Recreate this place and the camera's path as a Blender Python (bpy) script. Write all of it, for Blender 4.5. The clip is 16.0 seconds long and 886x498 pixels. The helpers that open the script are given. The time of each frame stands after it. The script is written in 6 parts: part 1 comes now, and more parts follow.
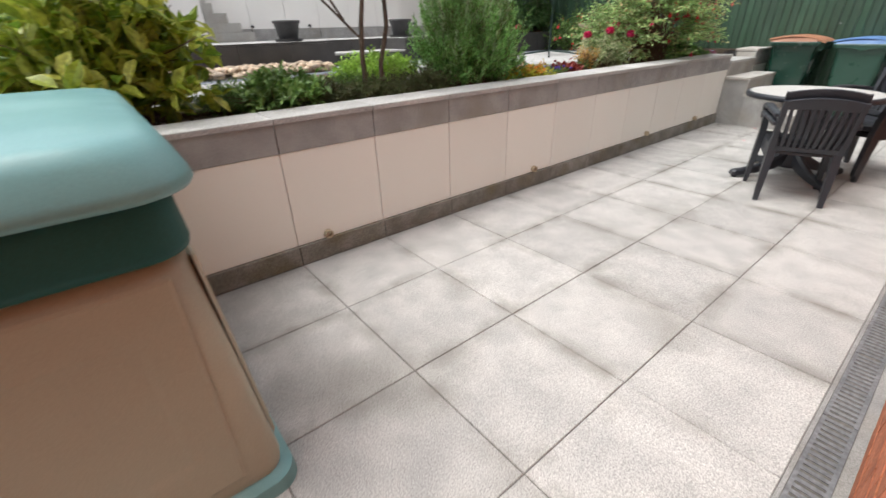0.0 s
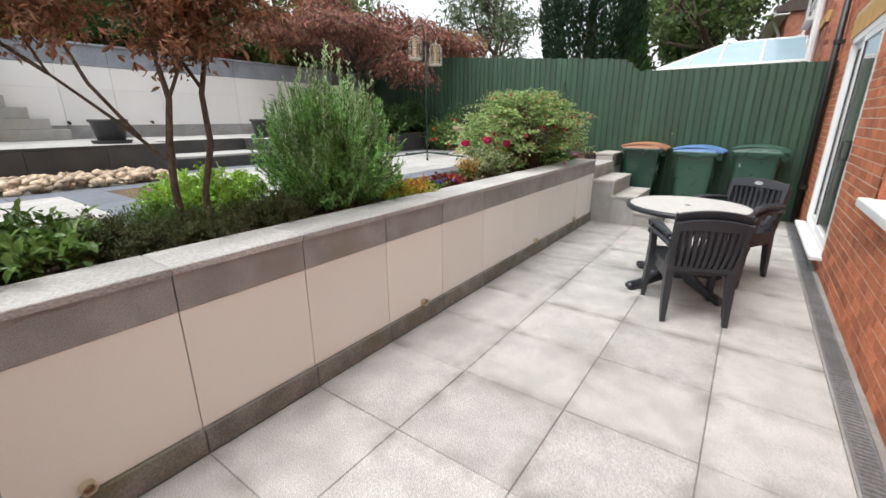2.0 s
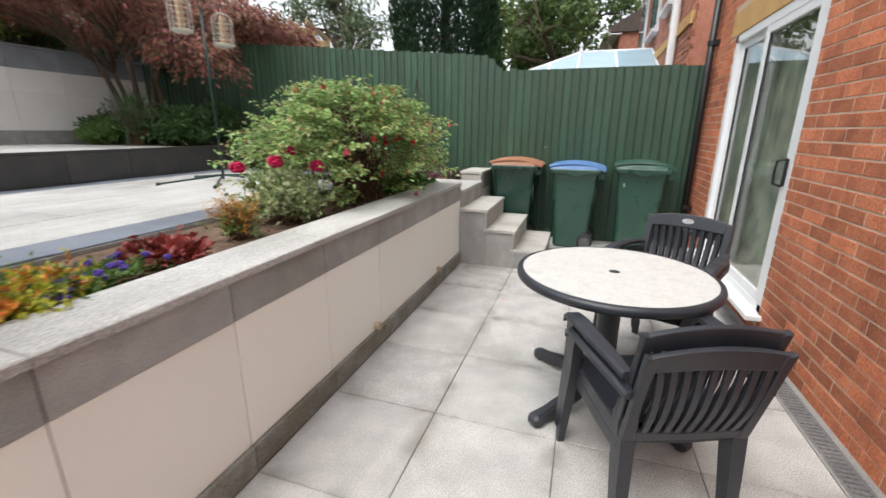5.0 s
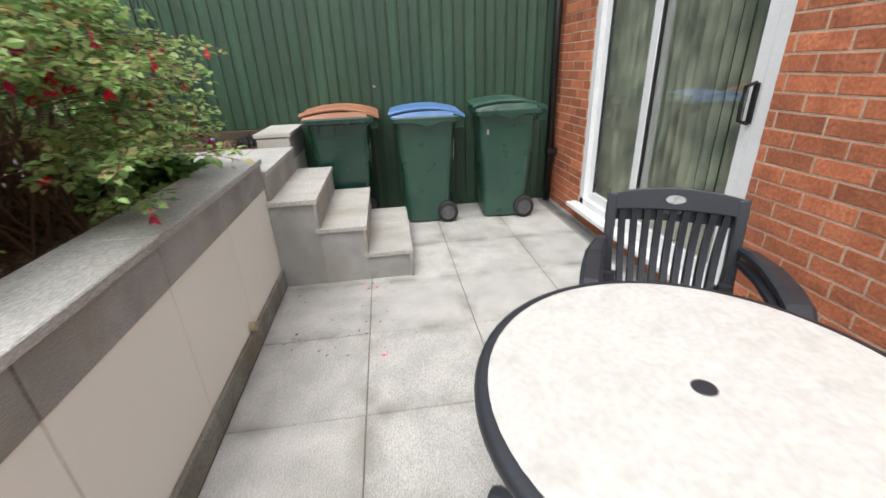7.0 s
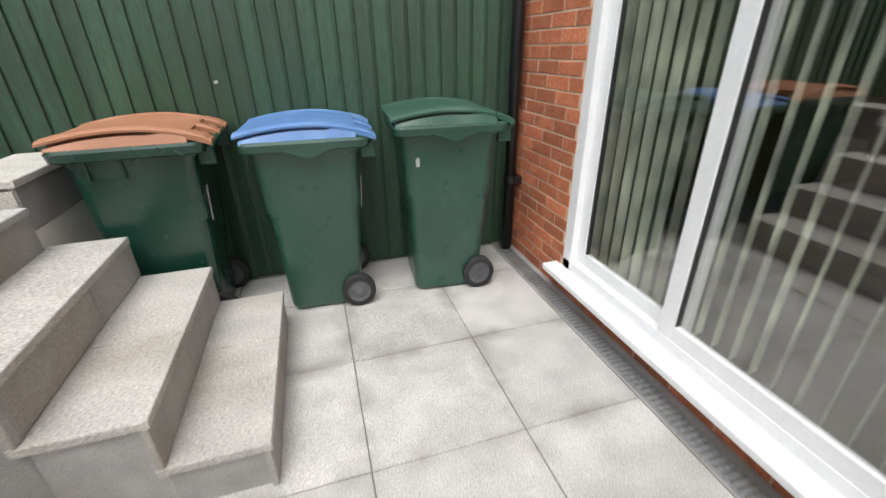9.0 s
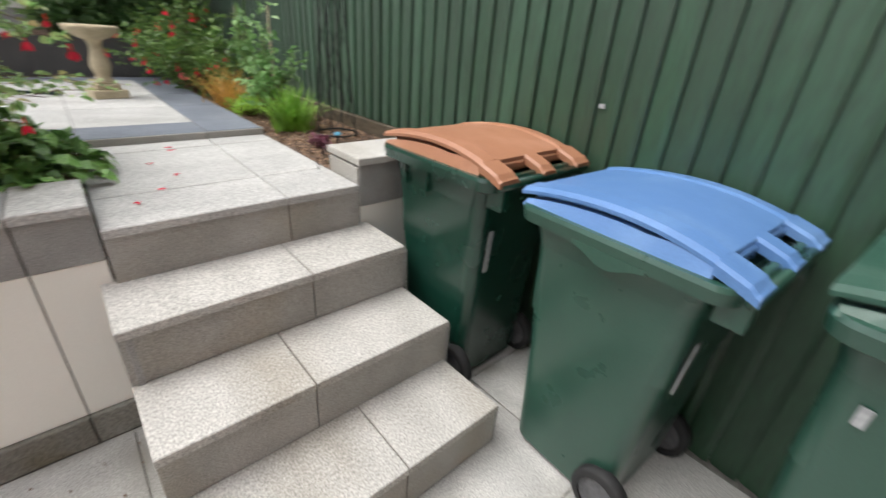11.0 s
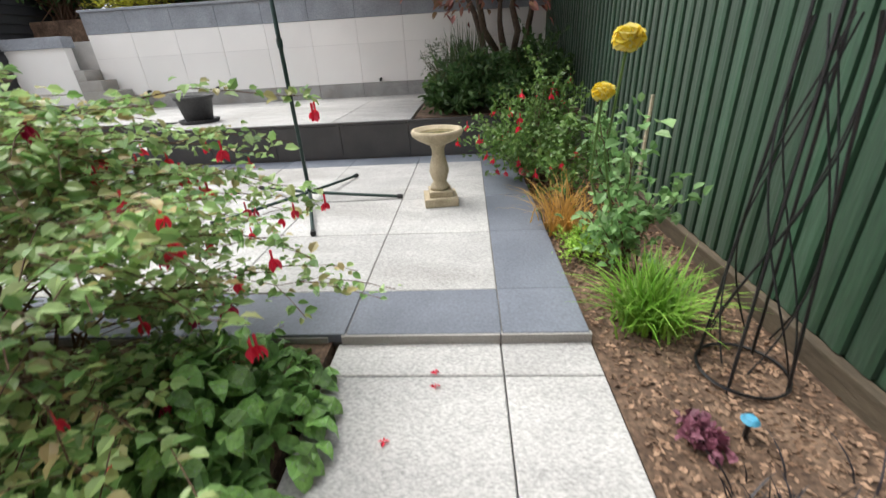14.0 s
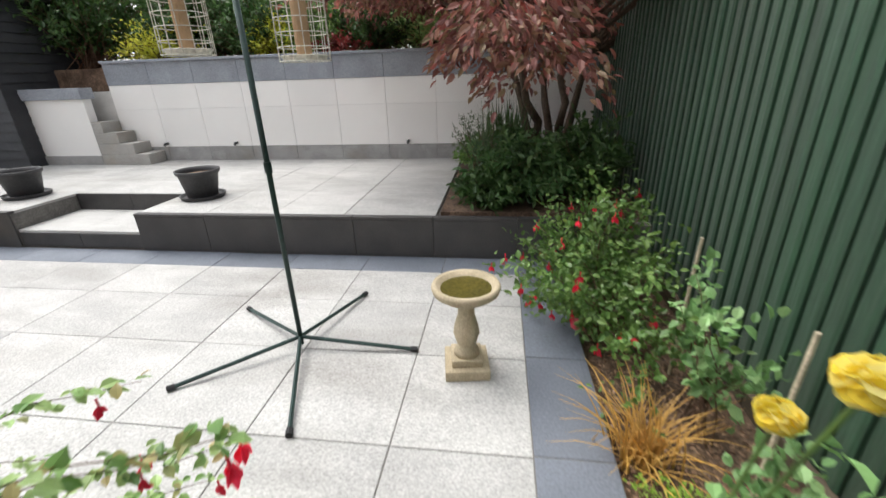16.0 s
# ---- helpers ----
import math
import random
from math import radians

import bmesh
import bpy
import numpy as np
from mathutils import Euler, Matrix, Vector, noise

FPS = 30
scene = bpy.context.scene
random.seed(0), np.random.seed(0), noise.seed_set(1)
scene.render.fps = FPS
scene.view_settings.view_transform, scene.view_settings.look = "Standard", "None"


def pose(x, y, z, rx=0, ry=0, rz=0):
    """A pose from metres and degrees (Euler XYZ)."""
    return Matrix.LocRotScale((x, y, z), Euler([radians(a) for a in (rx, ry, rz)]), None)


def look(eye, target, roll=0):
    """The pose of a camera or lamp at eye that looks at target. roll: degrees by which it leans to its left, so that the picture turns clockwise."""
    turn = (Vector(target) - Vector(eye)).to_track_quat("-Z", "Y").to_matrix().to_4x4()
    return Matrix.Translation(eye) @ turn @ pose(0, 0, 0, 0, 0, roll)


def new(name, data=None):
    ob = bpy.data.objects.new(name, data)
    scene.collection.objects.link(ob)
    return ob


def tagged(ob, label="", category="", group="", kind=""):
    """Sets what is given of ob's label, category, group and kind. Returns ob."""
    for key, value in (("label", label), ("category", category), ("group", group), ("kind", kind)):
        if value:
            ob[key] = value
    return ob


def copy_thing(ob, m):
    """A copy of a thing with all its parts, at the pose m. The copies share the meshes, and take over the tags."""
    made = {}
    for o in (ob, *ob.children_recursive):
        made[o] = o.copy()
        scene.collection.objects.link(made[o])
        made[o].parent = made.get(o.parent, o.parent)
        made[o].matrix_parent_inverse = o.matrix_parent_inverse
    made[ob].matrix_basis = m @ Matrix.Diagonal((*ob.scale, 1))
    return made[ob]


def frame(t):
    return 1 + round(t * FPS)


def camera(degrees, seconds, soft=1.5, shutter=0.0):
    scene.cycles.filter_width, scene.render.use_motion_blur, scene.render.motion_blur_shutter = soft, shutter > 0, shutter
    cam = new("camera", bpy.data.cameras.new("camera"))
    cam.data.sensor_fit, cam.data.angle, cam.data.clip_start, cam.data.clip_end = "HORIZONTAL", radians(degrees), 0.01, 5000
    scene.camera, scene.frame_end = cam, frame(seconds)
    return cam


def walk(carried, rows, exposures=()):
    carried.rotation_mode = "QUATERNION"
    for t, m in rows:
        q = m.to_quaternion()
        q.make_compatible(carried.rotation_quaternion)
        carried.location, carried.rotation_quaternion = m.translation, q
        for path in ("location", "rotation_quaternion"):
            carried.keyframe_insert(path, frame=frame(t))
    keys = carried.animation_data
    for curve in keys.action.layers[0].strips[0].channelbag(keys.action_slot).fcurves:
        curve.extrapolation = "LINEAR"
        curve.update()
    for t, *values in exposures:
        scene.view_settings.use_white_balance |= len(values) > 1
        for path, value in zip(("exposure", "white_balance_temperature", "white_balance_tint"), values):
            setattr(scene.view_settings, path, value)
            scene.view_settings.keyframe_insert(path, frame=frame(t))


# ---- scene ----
cam = camera(93.6, 16.0, shutter=0.35)
PATH = [
    (0, (2.311, -0.708, 1.266), (0.923, 0.388, 0.333), -1.7),
    (0.5, (2.105, -0.585, 1.274), (0.881, 0.723, 0.386), -1.8),
    (1, (1.926, -0.462, 1.348), (0.855, 1.017, 0.532), -0.8),
    (1.5, (1.838, -0.235, 1.369), (0.777, 1.310, 0.671), -0.8),
    (2, (1.747, -0.010, 1.419), (0.630, 1.539, 0.825), -0.2),
    (2.5, (1.584, 0.239, 1.410), (0.416, 1.773, 0.880), 0.4),
    (3, (1.482, 0.514, 1.412), (0.338, 2.070, 0.892), 1.2),
    (3.5, (1.477, 0.844, 1.408), (0.396, 2.448, 0.902), 1.7),
    (4, (1.422, 1.153, 1.420), (0.456, 2.832, 0.920), 1.9),
    (4.5, (1.284, 1.527, 1.411), (0.484, 3.287, 0.900), 1.4),
    (5, (1.205, 1.881, 1.392), (0.601, 3.707, 0.845), 0.4),
    (5.2, (1.179, 2.017, 1.413), (0.665, 3.863, 0.842), 0.1),
    (7.3, (0.761, 3.663, 1.351), (1.093, 5.449, 0.516), -2.2),
    (7.5, (0.754, 3.823, 1.358), (1.159, 5.588, 0.509), -2.0),
    (8, (0.854, 4.235, 1.335), (1.382, 5.955, 0.462), -2.0),
    (8.2, (0.909, 4.388, 1.348), (1.48, 6.089, 0.465), -1.8),
    (10.3, (1.545, 5.815, 1.312), (1.149, 7.570, 0.446), 3.8),
    (10.5, (1.56, 5.912, 1.307), (0.854, 7.57, 0.439), 3.8),
    (11, (1.541, 6.09, 1.382), (0.235, 7.307, 0.481), 4.4),
    (11.5, (1.407, 6.27, 1.362), (-0.255, 6.979, 0.505), 4.1),
    (12, (1.135, 6.449, 1.388), (-0.666, 6.775, 0.582), 2.1),
    (12.5, (0.838, 6.53, 1.407), (-0.995, 6.572, 0.609), -0.6),
    (13, (0.492, 6.517, 1.48), (-1.308, 6.488, 0.61), -1.9),
    (13.5, (0.268, 6.584, 1.573), (-1.529, 6.494, 0.701), -2.8),
    (14, (0.112, 6.574, 1.73), (-1.686, 6.434, 0.865), -3.4),
    (14.5, (-0.09, 6.491, 1.845), (-1.882, 6.356, 0.966), -3.7),
    (15, (-0.263, 6.524, 1.962), (-2.06, 6.406, 1.091), -2.8),
    (15.5, (-0.488, 6.58, 2.126), (-2.282, 6.376, 1.266), -2.8),
    (16, (-0.786, 6.518, 2.168), (-2.614, 6.258, 1.397), -1.9),
]
walk(cam, [(t, look(eye, target, roll)) for t, eye, target, roll in PATH], exposures=((0.0, 1.04), (5.2, 1.0), (8.0, 0.95), (10.3, 1.10), (13.0, 1.05), (14.5, 1.16), (16.0, 1.08)))

# ---- daylight: overcast sky with a broad, weak sun ----
world = bpy.data.worlds.new("world")
scene.world = world
world.use_nodes = True
wn, wl = world.node_tree.nodes, world.node_tree.links
wn.clear()
sky = wn.new("ShaderNodeTexSky")
sky.sky_type = "NISHITA"
sky.sun_disc = False
sky.sun_elevation, sky.sun_rotation = radians(64.2), radians(206.6)
sky.dust_density, sky.ozone_density = 3.0, 1.0
soft_sky = wn.new("ShaderNodeHueSaturation")
soft_sky.inputs["Saturation"].default_value = 0.22
background = wn.new("ShaderNodeBackground")
background.inputs["Strength"].default_value = 0.15
world_out = wn.new("ShaderNodeOutputWorld")
wl.new(sky.outputs["Color"], soft_sky.inputs["Color"])
wl.new(soft_sky.outputs["Color"], background.inputs["Color"])
wl.new(background.outputs["Background"], world_out.inputs["Surface"])
sun = new("sun", bpy.data.lights.new("sun", "SUN"))
sun.data.energy, sun.data.angle, sun.data.color = 0.9, radians(45), (1.0, 0.975, 0.925)
sun.matrix_world = look((-2.6, -5.2, 12.0), (0, 0, 0))


# ---- materials ----
def material(name, colour, rough=0.6, metal=0.0, second=None, scale=6.0, grain=60.0, grain_amount=0.25,
             bump=0.2, bump_scale=80.0, piece=0.0, island=0.0, speck=None, specular=0.5, stain=None, stain_scale=1.6,
             stretch=None, coat=0.0, joint_dirt=None, sheen=0.0):
    """Principled surface with broad patches, fine grain, optional specks, stains and piece-to-piece change."""
    m = bpy.data.materials.new(name)
    m.use_nodes = True
    n, l = m.node_tree.nodes, m.node_tree.links
    n.clear()
    out = n.new("ShaderNodeOutputMaterial")
    bsdf = n.new("ShaderNodeBsdfPrincipled")
    l.new(bsdf.outputs[0], out.inputs[0])
    geo = n.new("ShaderNodeNewGeometry")
    where = geo.outputs["Position"]
    if stretch:
        mp = n.new("ShaderNodeMapping")
        mp.inputs["Scale"].default_value = stretch
        l.new(where, mp.inputs["Vector"])
        where = mp.outputs[0]

    def noise_at(s, detail=4.0):
        t = n.new("ShaderNodeTexNoise")
        t.inputs["Scale"].default_value = s
        t.inputs["Detail"].default_value = detail
        l.new(where, t.inputs["Vector"])
        return t.outputs["Fac"]

    def ramp(fac, a, b):
        r = n.new("ShaderNodeMapRange")
        r.inputs["From Min"].default_value, r.inputs["From Max"].default_value = a, b
        l.new(fac, r.inputs["Value"])
        return r.outputs[0]

    def mix(fac, a, b, mode="MIX"):
        x = n.new("ShaderNodeMix")
        x.data_type, x.blend_type = "RGBA", mode
        for sock, v in ((x.inputs[0], fac), (x.inputs[6], a), (x.inputs[7], b)):
            if isinstance(v, (int, float)):
                sock.default_value = v
            elif isinstance(v, tuple):
                sock.default_value = (*v[:3], 1)
            else:
                l.new(v, sock)
        return x.outputs[2]

    second = second or tuple(c * 0.72 for c in colour)
    col = mix(ramp(noise_at(scale), 0.35, 0.65), colour, second)
    if stain:
        col = mix(ramp(noise_at(stain_scale, 6.0), 0.52, 0.72), col, stain)
    if grain_amount:
        g = ramp(noise_at(grain, 3.0), 0.3, 0.7)
        mul = n.new("ShaderNodeMapRange")
        mul.inputs["To Min"].default_value, mul.inputs["To Max"].default_value = 1 - grain_amount, 1 + grain_amount
        l.new(g, mul.inputs["Value"])
        col = mix(1.0, col, mul.outputs[0], "MULTIPLY")
    if speck:
        v = n.new("ShaderNodeTexVoronoi")
        v.inputs["Scale"].default_value = speck[1]
        l.new(where, v.inputs["Vector"])
        col = mix(ramp(v.outputs["Distance"], 0.28, 0.18), col, speck[0])
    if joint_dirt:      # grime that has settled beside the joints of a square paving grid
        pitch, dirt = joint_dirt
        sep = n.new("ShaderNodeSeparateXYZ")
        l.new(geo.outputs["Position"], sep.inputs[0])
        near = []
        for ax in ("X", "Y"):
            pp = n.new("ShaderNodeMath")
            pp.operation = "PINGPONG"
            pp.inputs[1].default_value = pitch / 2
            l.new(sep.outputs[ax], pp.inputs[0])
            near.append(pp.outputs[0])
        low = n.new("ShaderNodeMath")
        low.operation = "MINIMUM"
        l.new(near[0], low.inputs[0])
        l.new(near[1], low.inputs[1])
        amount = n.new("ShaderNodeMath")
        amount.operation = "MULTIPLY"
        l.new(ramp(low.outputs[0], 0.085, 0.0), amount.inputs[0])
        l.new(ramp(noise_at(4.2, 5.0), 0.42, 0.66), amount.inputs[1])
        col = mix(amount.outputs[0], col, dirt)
    if piece or island:
        src = geo.outputs["Random Per Island"] if island else n.new("ShaderNodeObjectInfo").outputs["Random"]
        amt = island or piece
        mul = n.new("ShaderNodeMapRange")
        mul.inputs["To Min"].default_value, mul.inputs["To Max"].default_value = 1 - amt, 1 + amt
        l.new(src, mul.inputs["Value"])
        col = mix(1.0, col, mul.outputs[0], "MULTIPLY")
    l.new(col, bsdf.inputs["Base Color"])
    rr = n.new("ShaderNodeMapRange")
    rr.inputs["To Min"].default_value, rr.inputs["To Max"].default_value = max(rough - 0.1, 0.03), min(rough + 0.1, 1)
    l.new(noise_at(scale * 3), rr.inputs["Value"])
    l.new(rr.outputs[0], bsdf.inputs["Roughness"])
    bsdf.inputs["Metallic"].default_value = metal
    bsdf.inputs["Specular IOR Level"].default_value = specular
    bsdf.inputs["Coat Weight"].default_value = coat
    bsdf.inputs["Sheen Weight"].default_value, bsdf.inputs["Sheen Roughness"].default_value = sheen, 0.5
    if bump:
        b = n.new("ShaderNodeBump")
        b.inputs["Strength"].default_value, b.inputs["Distance"].default_value = bump, 0.01
        l.new(noise_at(bump_scale, 5.0), b.inputs["Height"])
        l.new(b.outputs[0], bsdf.inputs["Normal"])
    return m


def leaf_material(name, stops, rough=0.5, glow=0.25, vein=0.0):
    """Leaves whose colour changes from leaf to leaf between the given colours; light passes through."""
    m = bpy.data.materials.new(name)
    m.use_nodes = True
    n, l = m.node_tree.nodes, m.node_tree.links
    n.clear()
    out = n.new("ShaderNodeOutputMaterial")
    bsdf, trans, mix = n.new("ShaderNodeBsdfPrincipled"), n.new("ShaderNodeBsdfTranslucent"), n.new("ShaderNodeMixShader")
    geo, ramp = n.new("ShaderNodeNewGeometry"), n.new("ShaderNodeValToRGB")
    el = ramp.color_ramp.elements
    while len(el) < len(stops):
        el.new(0.5)
    for k, c in enumerate(stops):
        el[k].position, el[k].color = k / max(len(stops) - 1, 1), (*c, 1)
    l.new(geo.outputs["Random Per Island"], ramp.inputs[0])
    t = n.new("ShaderNodeTexNoise")
    t.inputs["Scale"].default_value = 5.0 if not vein else vein
    l.new(geo.outputs["Position"], t.inputs["Vector"])
    mr = n.new("ShaderNodeMapRange")
    mr.inputs["From Min"].default_value, mr.inputs["From Max"].default_value = 0.3, 0.7
    mr.inputs["To Min"].default_value, mr.inputs["To Max"].default_value = 0.65, 1.35
    l.new(t.outputs["Fac"], mr.inputs["Value"])
    mx = n.new("ShaderNodeMix")
    mx.data_type, mx.blend_type = "RGBA", "MULTIPLY"
    mx.inputs[0].default_value = 1.0
    l.new(ramp.outputs[0], mx.inputs[6])
    l.new(mr.outputs[0], mx.inputs[7])
    l.new(mx.outputs[2], bsdf.inputs["Base Color"])
    l.new(mx.outputs[2], trans.inputs["Color"])
    bsdf.inputs["Roughness"].default_value = rough
    mix.inputs[0].default_value = glow
    l.new(bsdf.outputs[0], mix.inputs[1])
    l.new(trans.outputs[0], mix.inputs[2])
    l.new(mix.outputs[0], out.inputs[0])
    return m


GRANITE = material("pale_granite", (0.47, 0.466, 0.448), 0.72, second=(0.39, 0.386, 0.372), scale=6.0, grain=210, grain_amount=0.32, bump=0.10, bump_scale=240, piece=0.09, stain=(0.31, 0.30, 0.28), stain_scale=2.3, stretch=(1.0, 0.4, 1.0))
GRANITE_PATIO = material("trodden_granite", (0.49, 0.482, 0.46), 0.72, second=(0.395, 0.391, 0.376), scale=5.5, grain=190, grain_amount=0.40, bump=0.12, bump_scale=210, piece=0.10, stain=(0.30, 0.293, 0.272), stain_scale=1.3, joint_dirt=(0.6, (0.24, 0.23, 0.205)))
TREAD_STONE = material("smooth_granite_tread", (0.48, 0.466, 0.436), 0.72, second=(0.40, 0.388, 0.36), scale=6.0, grain=190, grain_amount=0.38, bump=0.12, bump_scale=210, piece=0.06, stain=(0.33, 0.305, 0.262), stain_scale=2.6, stretch=(0.5, 1.0, 1.0))
# darker and greyer than the tread stone, with brown patches
GRANITE_WARM = material("warm_grey_granite", (0.38, 0.368, 0.342), 0.75, second=(0.30, 0.29, 0.265), scale=4.0, grain=260, grain_amount=0.32, bump=0.18, bump_scale=240, piece=0.06, stain=(0.31, 0.27, 0.205), stain_scale=1.9)
GREY_STONE = material("grey_granite", (0.36, 0.357, 0.345), 0.8, second=(0.28, 0.278, 0.27), scale=6, grain=260, grain_amount=0.34, bump=0.16, bump_scale=240, piece=0.10, stain=(0.26, 0.24, 0.205), stain_scale=2.2)
DAMP_STONE = material("damp_stone", (0.25, 0.245, 0.22), 0.8, second=(0.17, 0.165, 0.14), scale=7, grain=120, grain_amount=0.3, bump=0.35, piece=0.12, stain=(0.16, 0.14, 0.085), stain_scale=3.0)
PANEL = material("blush_panel", (0.86, 0.85, 0.785), 0.40, second=(0.85, 0.836, 0.770), scale=1.4, grain=220, grain_amount=0.03, bump=0.04, piece=0.03)
WHITE_PANEL = material("white_tile", (0.87, 0.86, 0.83), 0.42, second=(0.83, 0.82, 0.79), scale=1.6, grain=160, grain_amount=0.05, bump=0.05, piece=0.03)
GROUT = material("dark_grout", (0.17, 0.162, 0.147), 0.9, scale=9)
SLATE = material("blue_slate", (0.165, 0.185, 0.22), 0.6, second=(0.13, 0.147, 0.178), scale=3, grain=90, grain_amount=0.15, bump=0.25, bump_scale=45, piece=0.08)
BLACK_TILE = material("charcoal_tile", (0.045, 0.043, 0.043), 0.5, second=(0.06, 0.057, 0.055), scale=5, grain=110, grain_amount=0.2, bump=0.12, piece=0.12)
COPING_BLUE = material("blue_grey_coping", (0.30, 0.325, 0.36), 0.6, second=(0.24, 0.26, 0.29), scale=4, grain=90, bump=0.2, piece=0.06)
MORTAR = material("mortar", (0.60, 0.46, 0.35), 0.95, second=(0.50, 0.37, 0.27), scale=8, grain=160, bump=0.4)
MORTAR_PALE = material("pale_grout", (0.62, 0.61, 0.58), 0.95, second=(0.54, 0.53, 0.50), scale=8, grain=160, bump=0.3)
BRICK = material("orange_brick", (0.52, 0.180, 0.088), 0.85, second=(0.42, 0.132, 0.062), scale=9, grain=70, grain_amount=0.25, bump=0.5, bump_scale=60, piece=0.26, stain=(0.32, 0.10, 0.052), stain_scale=7)
BRICK_REST = material("orange_brick_joined", (0.52, 0.180, 0.088), 0.85, second=(0.42, 0.132, 0.062), scale=9, grain=70, grain_amount=0.25, bump=0.5, bump_scale=60, island=0.26, stain=(0.32, 0.10, 0.052), stain_scale=7)
LINTEL = material("buff_stone", (0.55, 0.34, 0.13), 0.8, second=(0.48, 0.29, 0.11), scale=6, grain=120, bump=0.3)
UPVC = material("white_plastic_frame", (0.80, 0.81, 0.82), 0.35, second=(0.76, 0.77, 0.78), grain_amount=0.03, bump=0.03)
GASKET = material("black_gasket", (0.02, 0.02, 0.02), 0.6, bump=0.0)
FENCE = material("green_fence_paint", (0.011, 0.045, 0.019), 0.52, second=(0.014, 0.056, 0.025), specular=0.75, sheen=0.12, scale=2.5, grain=110, grain_amount=0.3, bump=0.3, bump_scale=60, piece=0.18, stretch=(1, 1, 0.12), stain=(0.025, 0.078, 0.040), stain_scale=6)
BOARD = material("gravel_board", (0.115, 0.09, 0.06), 0.85, second=(0.08, 0.062, 0.04), scale=5, grain=60, bump=0.4, stretch=(0.2, 1, 1))
BIN = material("green_bin_plastic", (0.006, 0.038, 0.025), 0.25, second=(0.008, 0.045, 0.030), specular=0.7, scale=2.5, grain=260, grain_amount=0.12, bump=0.06, bump_scale=220, stain=(0.014, 0.052, 0.037), stain_scale=4)
BIN_FADED = material("faded_green_bin_plastic", (0.018, 0.062, 0.043), 0.30, second=(0.021, 0.070, 0.049), specular=0.7, scale=2.5, grain=260, grain_amount=0.12, bump=0.05, bump_scale=220, stain=(0.034, 0.088, 0.064), stain_scale=3.5)
BIN_DARK = material("dull_green_lid_plastic", (0.022, 0.072, 0.05), 0.42, second=(0.032, 0.09, 0.065), scale=4, grain=220, grain_amount=0.15, bump=0.1, stain=(0.08, 0.145, 0.115), stain_scale=3)
LID_BROWN = material("terracotta_lid_plastic", (0.36, 0.165, 0.09), 0.48, second=(0.33, 0.148, 0.08), scale=3, grain=200, grain_amount=0.1, bump=0.08, stain=(0.42, 0.21, 0.13), stain_scale=5)
LID_BLUE = material("blue_lid_plastic", (0.085, 0.19, 0.41), 0.42, second=(0.095, 0.205, 0.44), scale=3, grain=200, grain_amount=0.08, bump=0.08, stain=(0.13, 0.25, 0.48), stain_scale=5)
RUBBER = material("black_rubber", (0.02, 0.02, 0.021), 0.75, scale=20, bump=0.1)
HUB = material("grey_hub_plastic", (0.10, 0.10, 0.105), 0.55, bump=0.05)
CHAIR = material("charcoal_plastic", (0.024, 0.027, 0.034), 0.38, second=(0.030, 0.033, 0.041), specular=0.5, scale=6, grain=260, grain_amount=0.2, bump=0.10, bump_scale=240)
BADGE = material("grey_badge", (0.42, 0.43, 0.44), 0.5, bump=0.0)
TABLETOP = material("mottled_stone_effect_top", (0.60, 0.592, 0.567), 0.4, second=(0.565, 0.556, 0.53), scale=16, grain=60, grain_amount=0.08, bump=0.04, stain=(0.52, 0.51, 0.485), stain_scale=13)
BOX_BEIGE = material("cream_plastic", (0.41, 0.38, 0.285), 0.5, second=(0.385, 0.355, 0.265), scale=2, grain=200, grain_amount=0.05, bump=0.08, specular=0.35)
BOX_GREEN = material("bottle_green_plastic", (0.008, 0.070, 0.062), 0.55, second=(0.014, 0.085, 0.075), scale=3, grain=200, grain_amount=0.1, bump=0.08, specular=0.3)
# paler teal carries the sky's reflection on the lid as well as its weathering
BOX_LID = material("faded_skylit_teal_plastic", (0.15, 0.33, 0.34), 0.36, second=(0.18, 0.37, 0.375), scale=2, grain=200, grain_amount=0.05, bump=0.06, stain=(0.27, 0.48, 0.48), stain_scale=2.2)
DRAIN = material("galvanised_grate", (0.23, 0.24, 0.25), 0.55, metal=0.3, second=(0.17, 0.18, 0.19), scale=6, bump=0.1, piece=0.1)
VOID = material("dark_channel", (0.02, 0.02, 0.02), 0.9, bump=0.0)
BLACK_PAINT = material("black_paint", (0.012, 0.012, 0.013), 0.4, bump=0.08)
POT = material("black_pot_plastic", (0.035, 0.035, 0.037), 0.55, second=(0.05, 0.05, 0.052), bump=0.1)
SOIL = material("brown_soil", (0.15, 0.098, 0.064), 0.95, second=(0.075, 0.045, 0.028), scale=7, grain=60, grain_amount=0.5, bump=1.0, bump_scale=35, stain=(0.20, 0.13, 0.085), stain_scale=9)
CHIP = material("bark_chip", (0.33, 0.215, 0.14), 0.9, second=(0.15, 0.09, 0.055), scale=20, island=0.5, bump=0.4)
PEBBLE = material("buff_pebble", (0.50, 0.38, 0.26), 0.65, second=(0.42, 0.34, 0.26), scale=14, island=0.4, bump=0.2)
BARK = material("grey_brown_bark", (0.12, 0.085, 0.06), 0.9, second=(0.07, 0.05, 0.035), scale=14, grain=70, grain_amount=0.4, bump=0.8, bump_scale=40, stretch=(1, 1, 0.4))
TWIG = material("twig_brown", (0.13, 0.075, 0.045), 0.85, scale=20, bump=0.3)
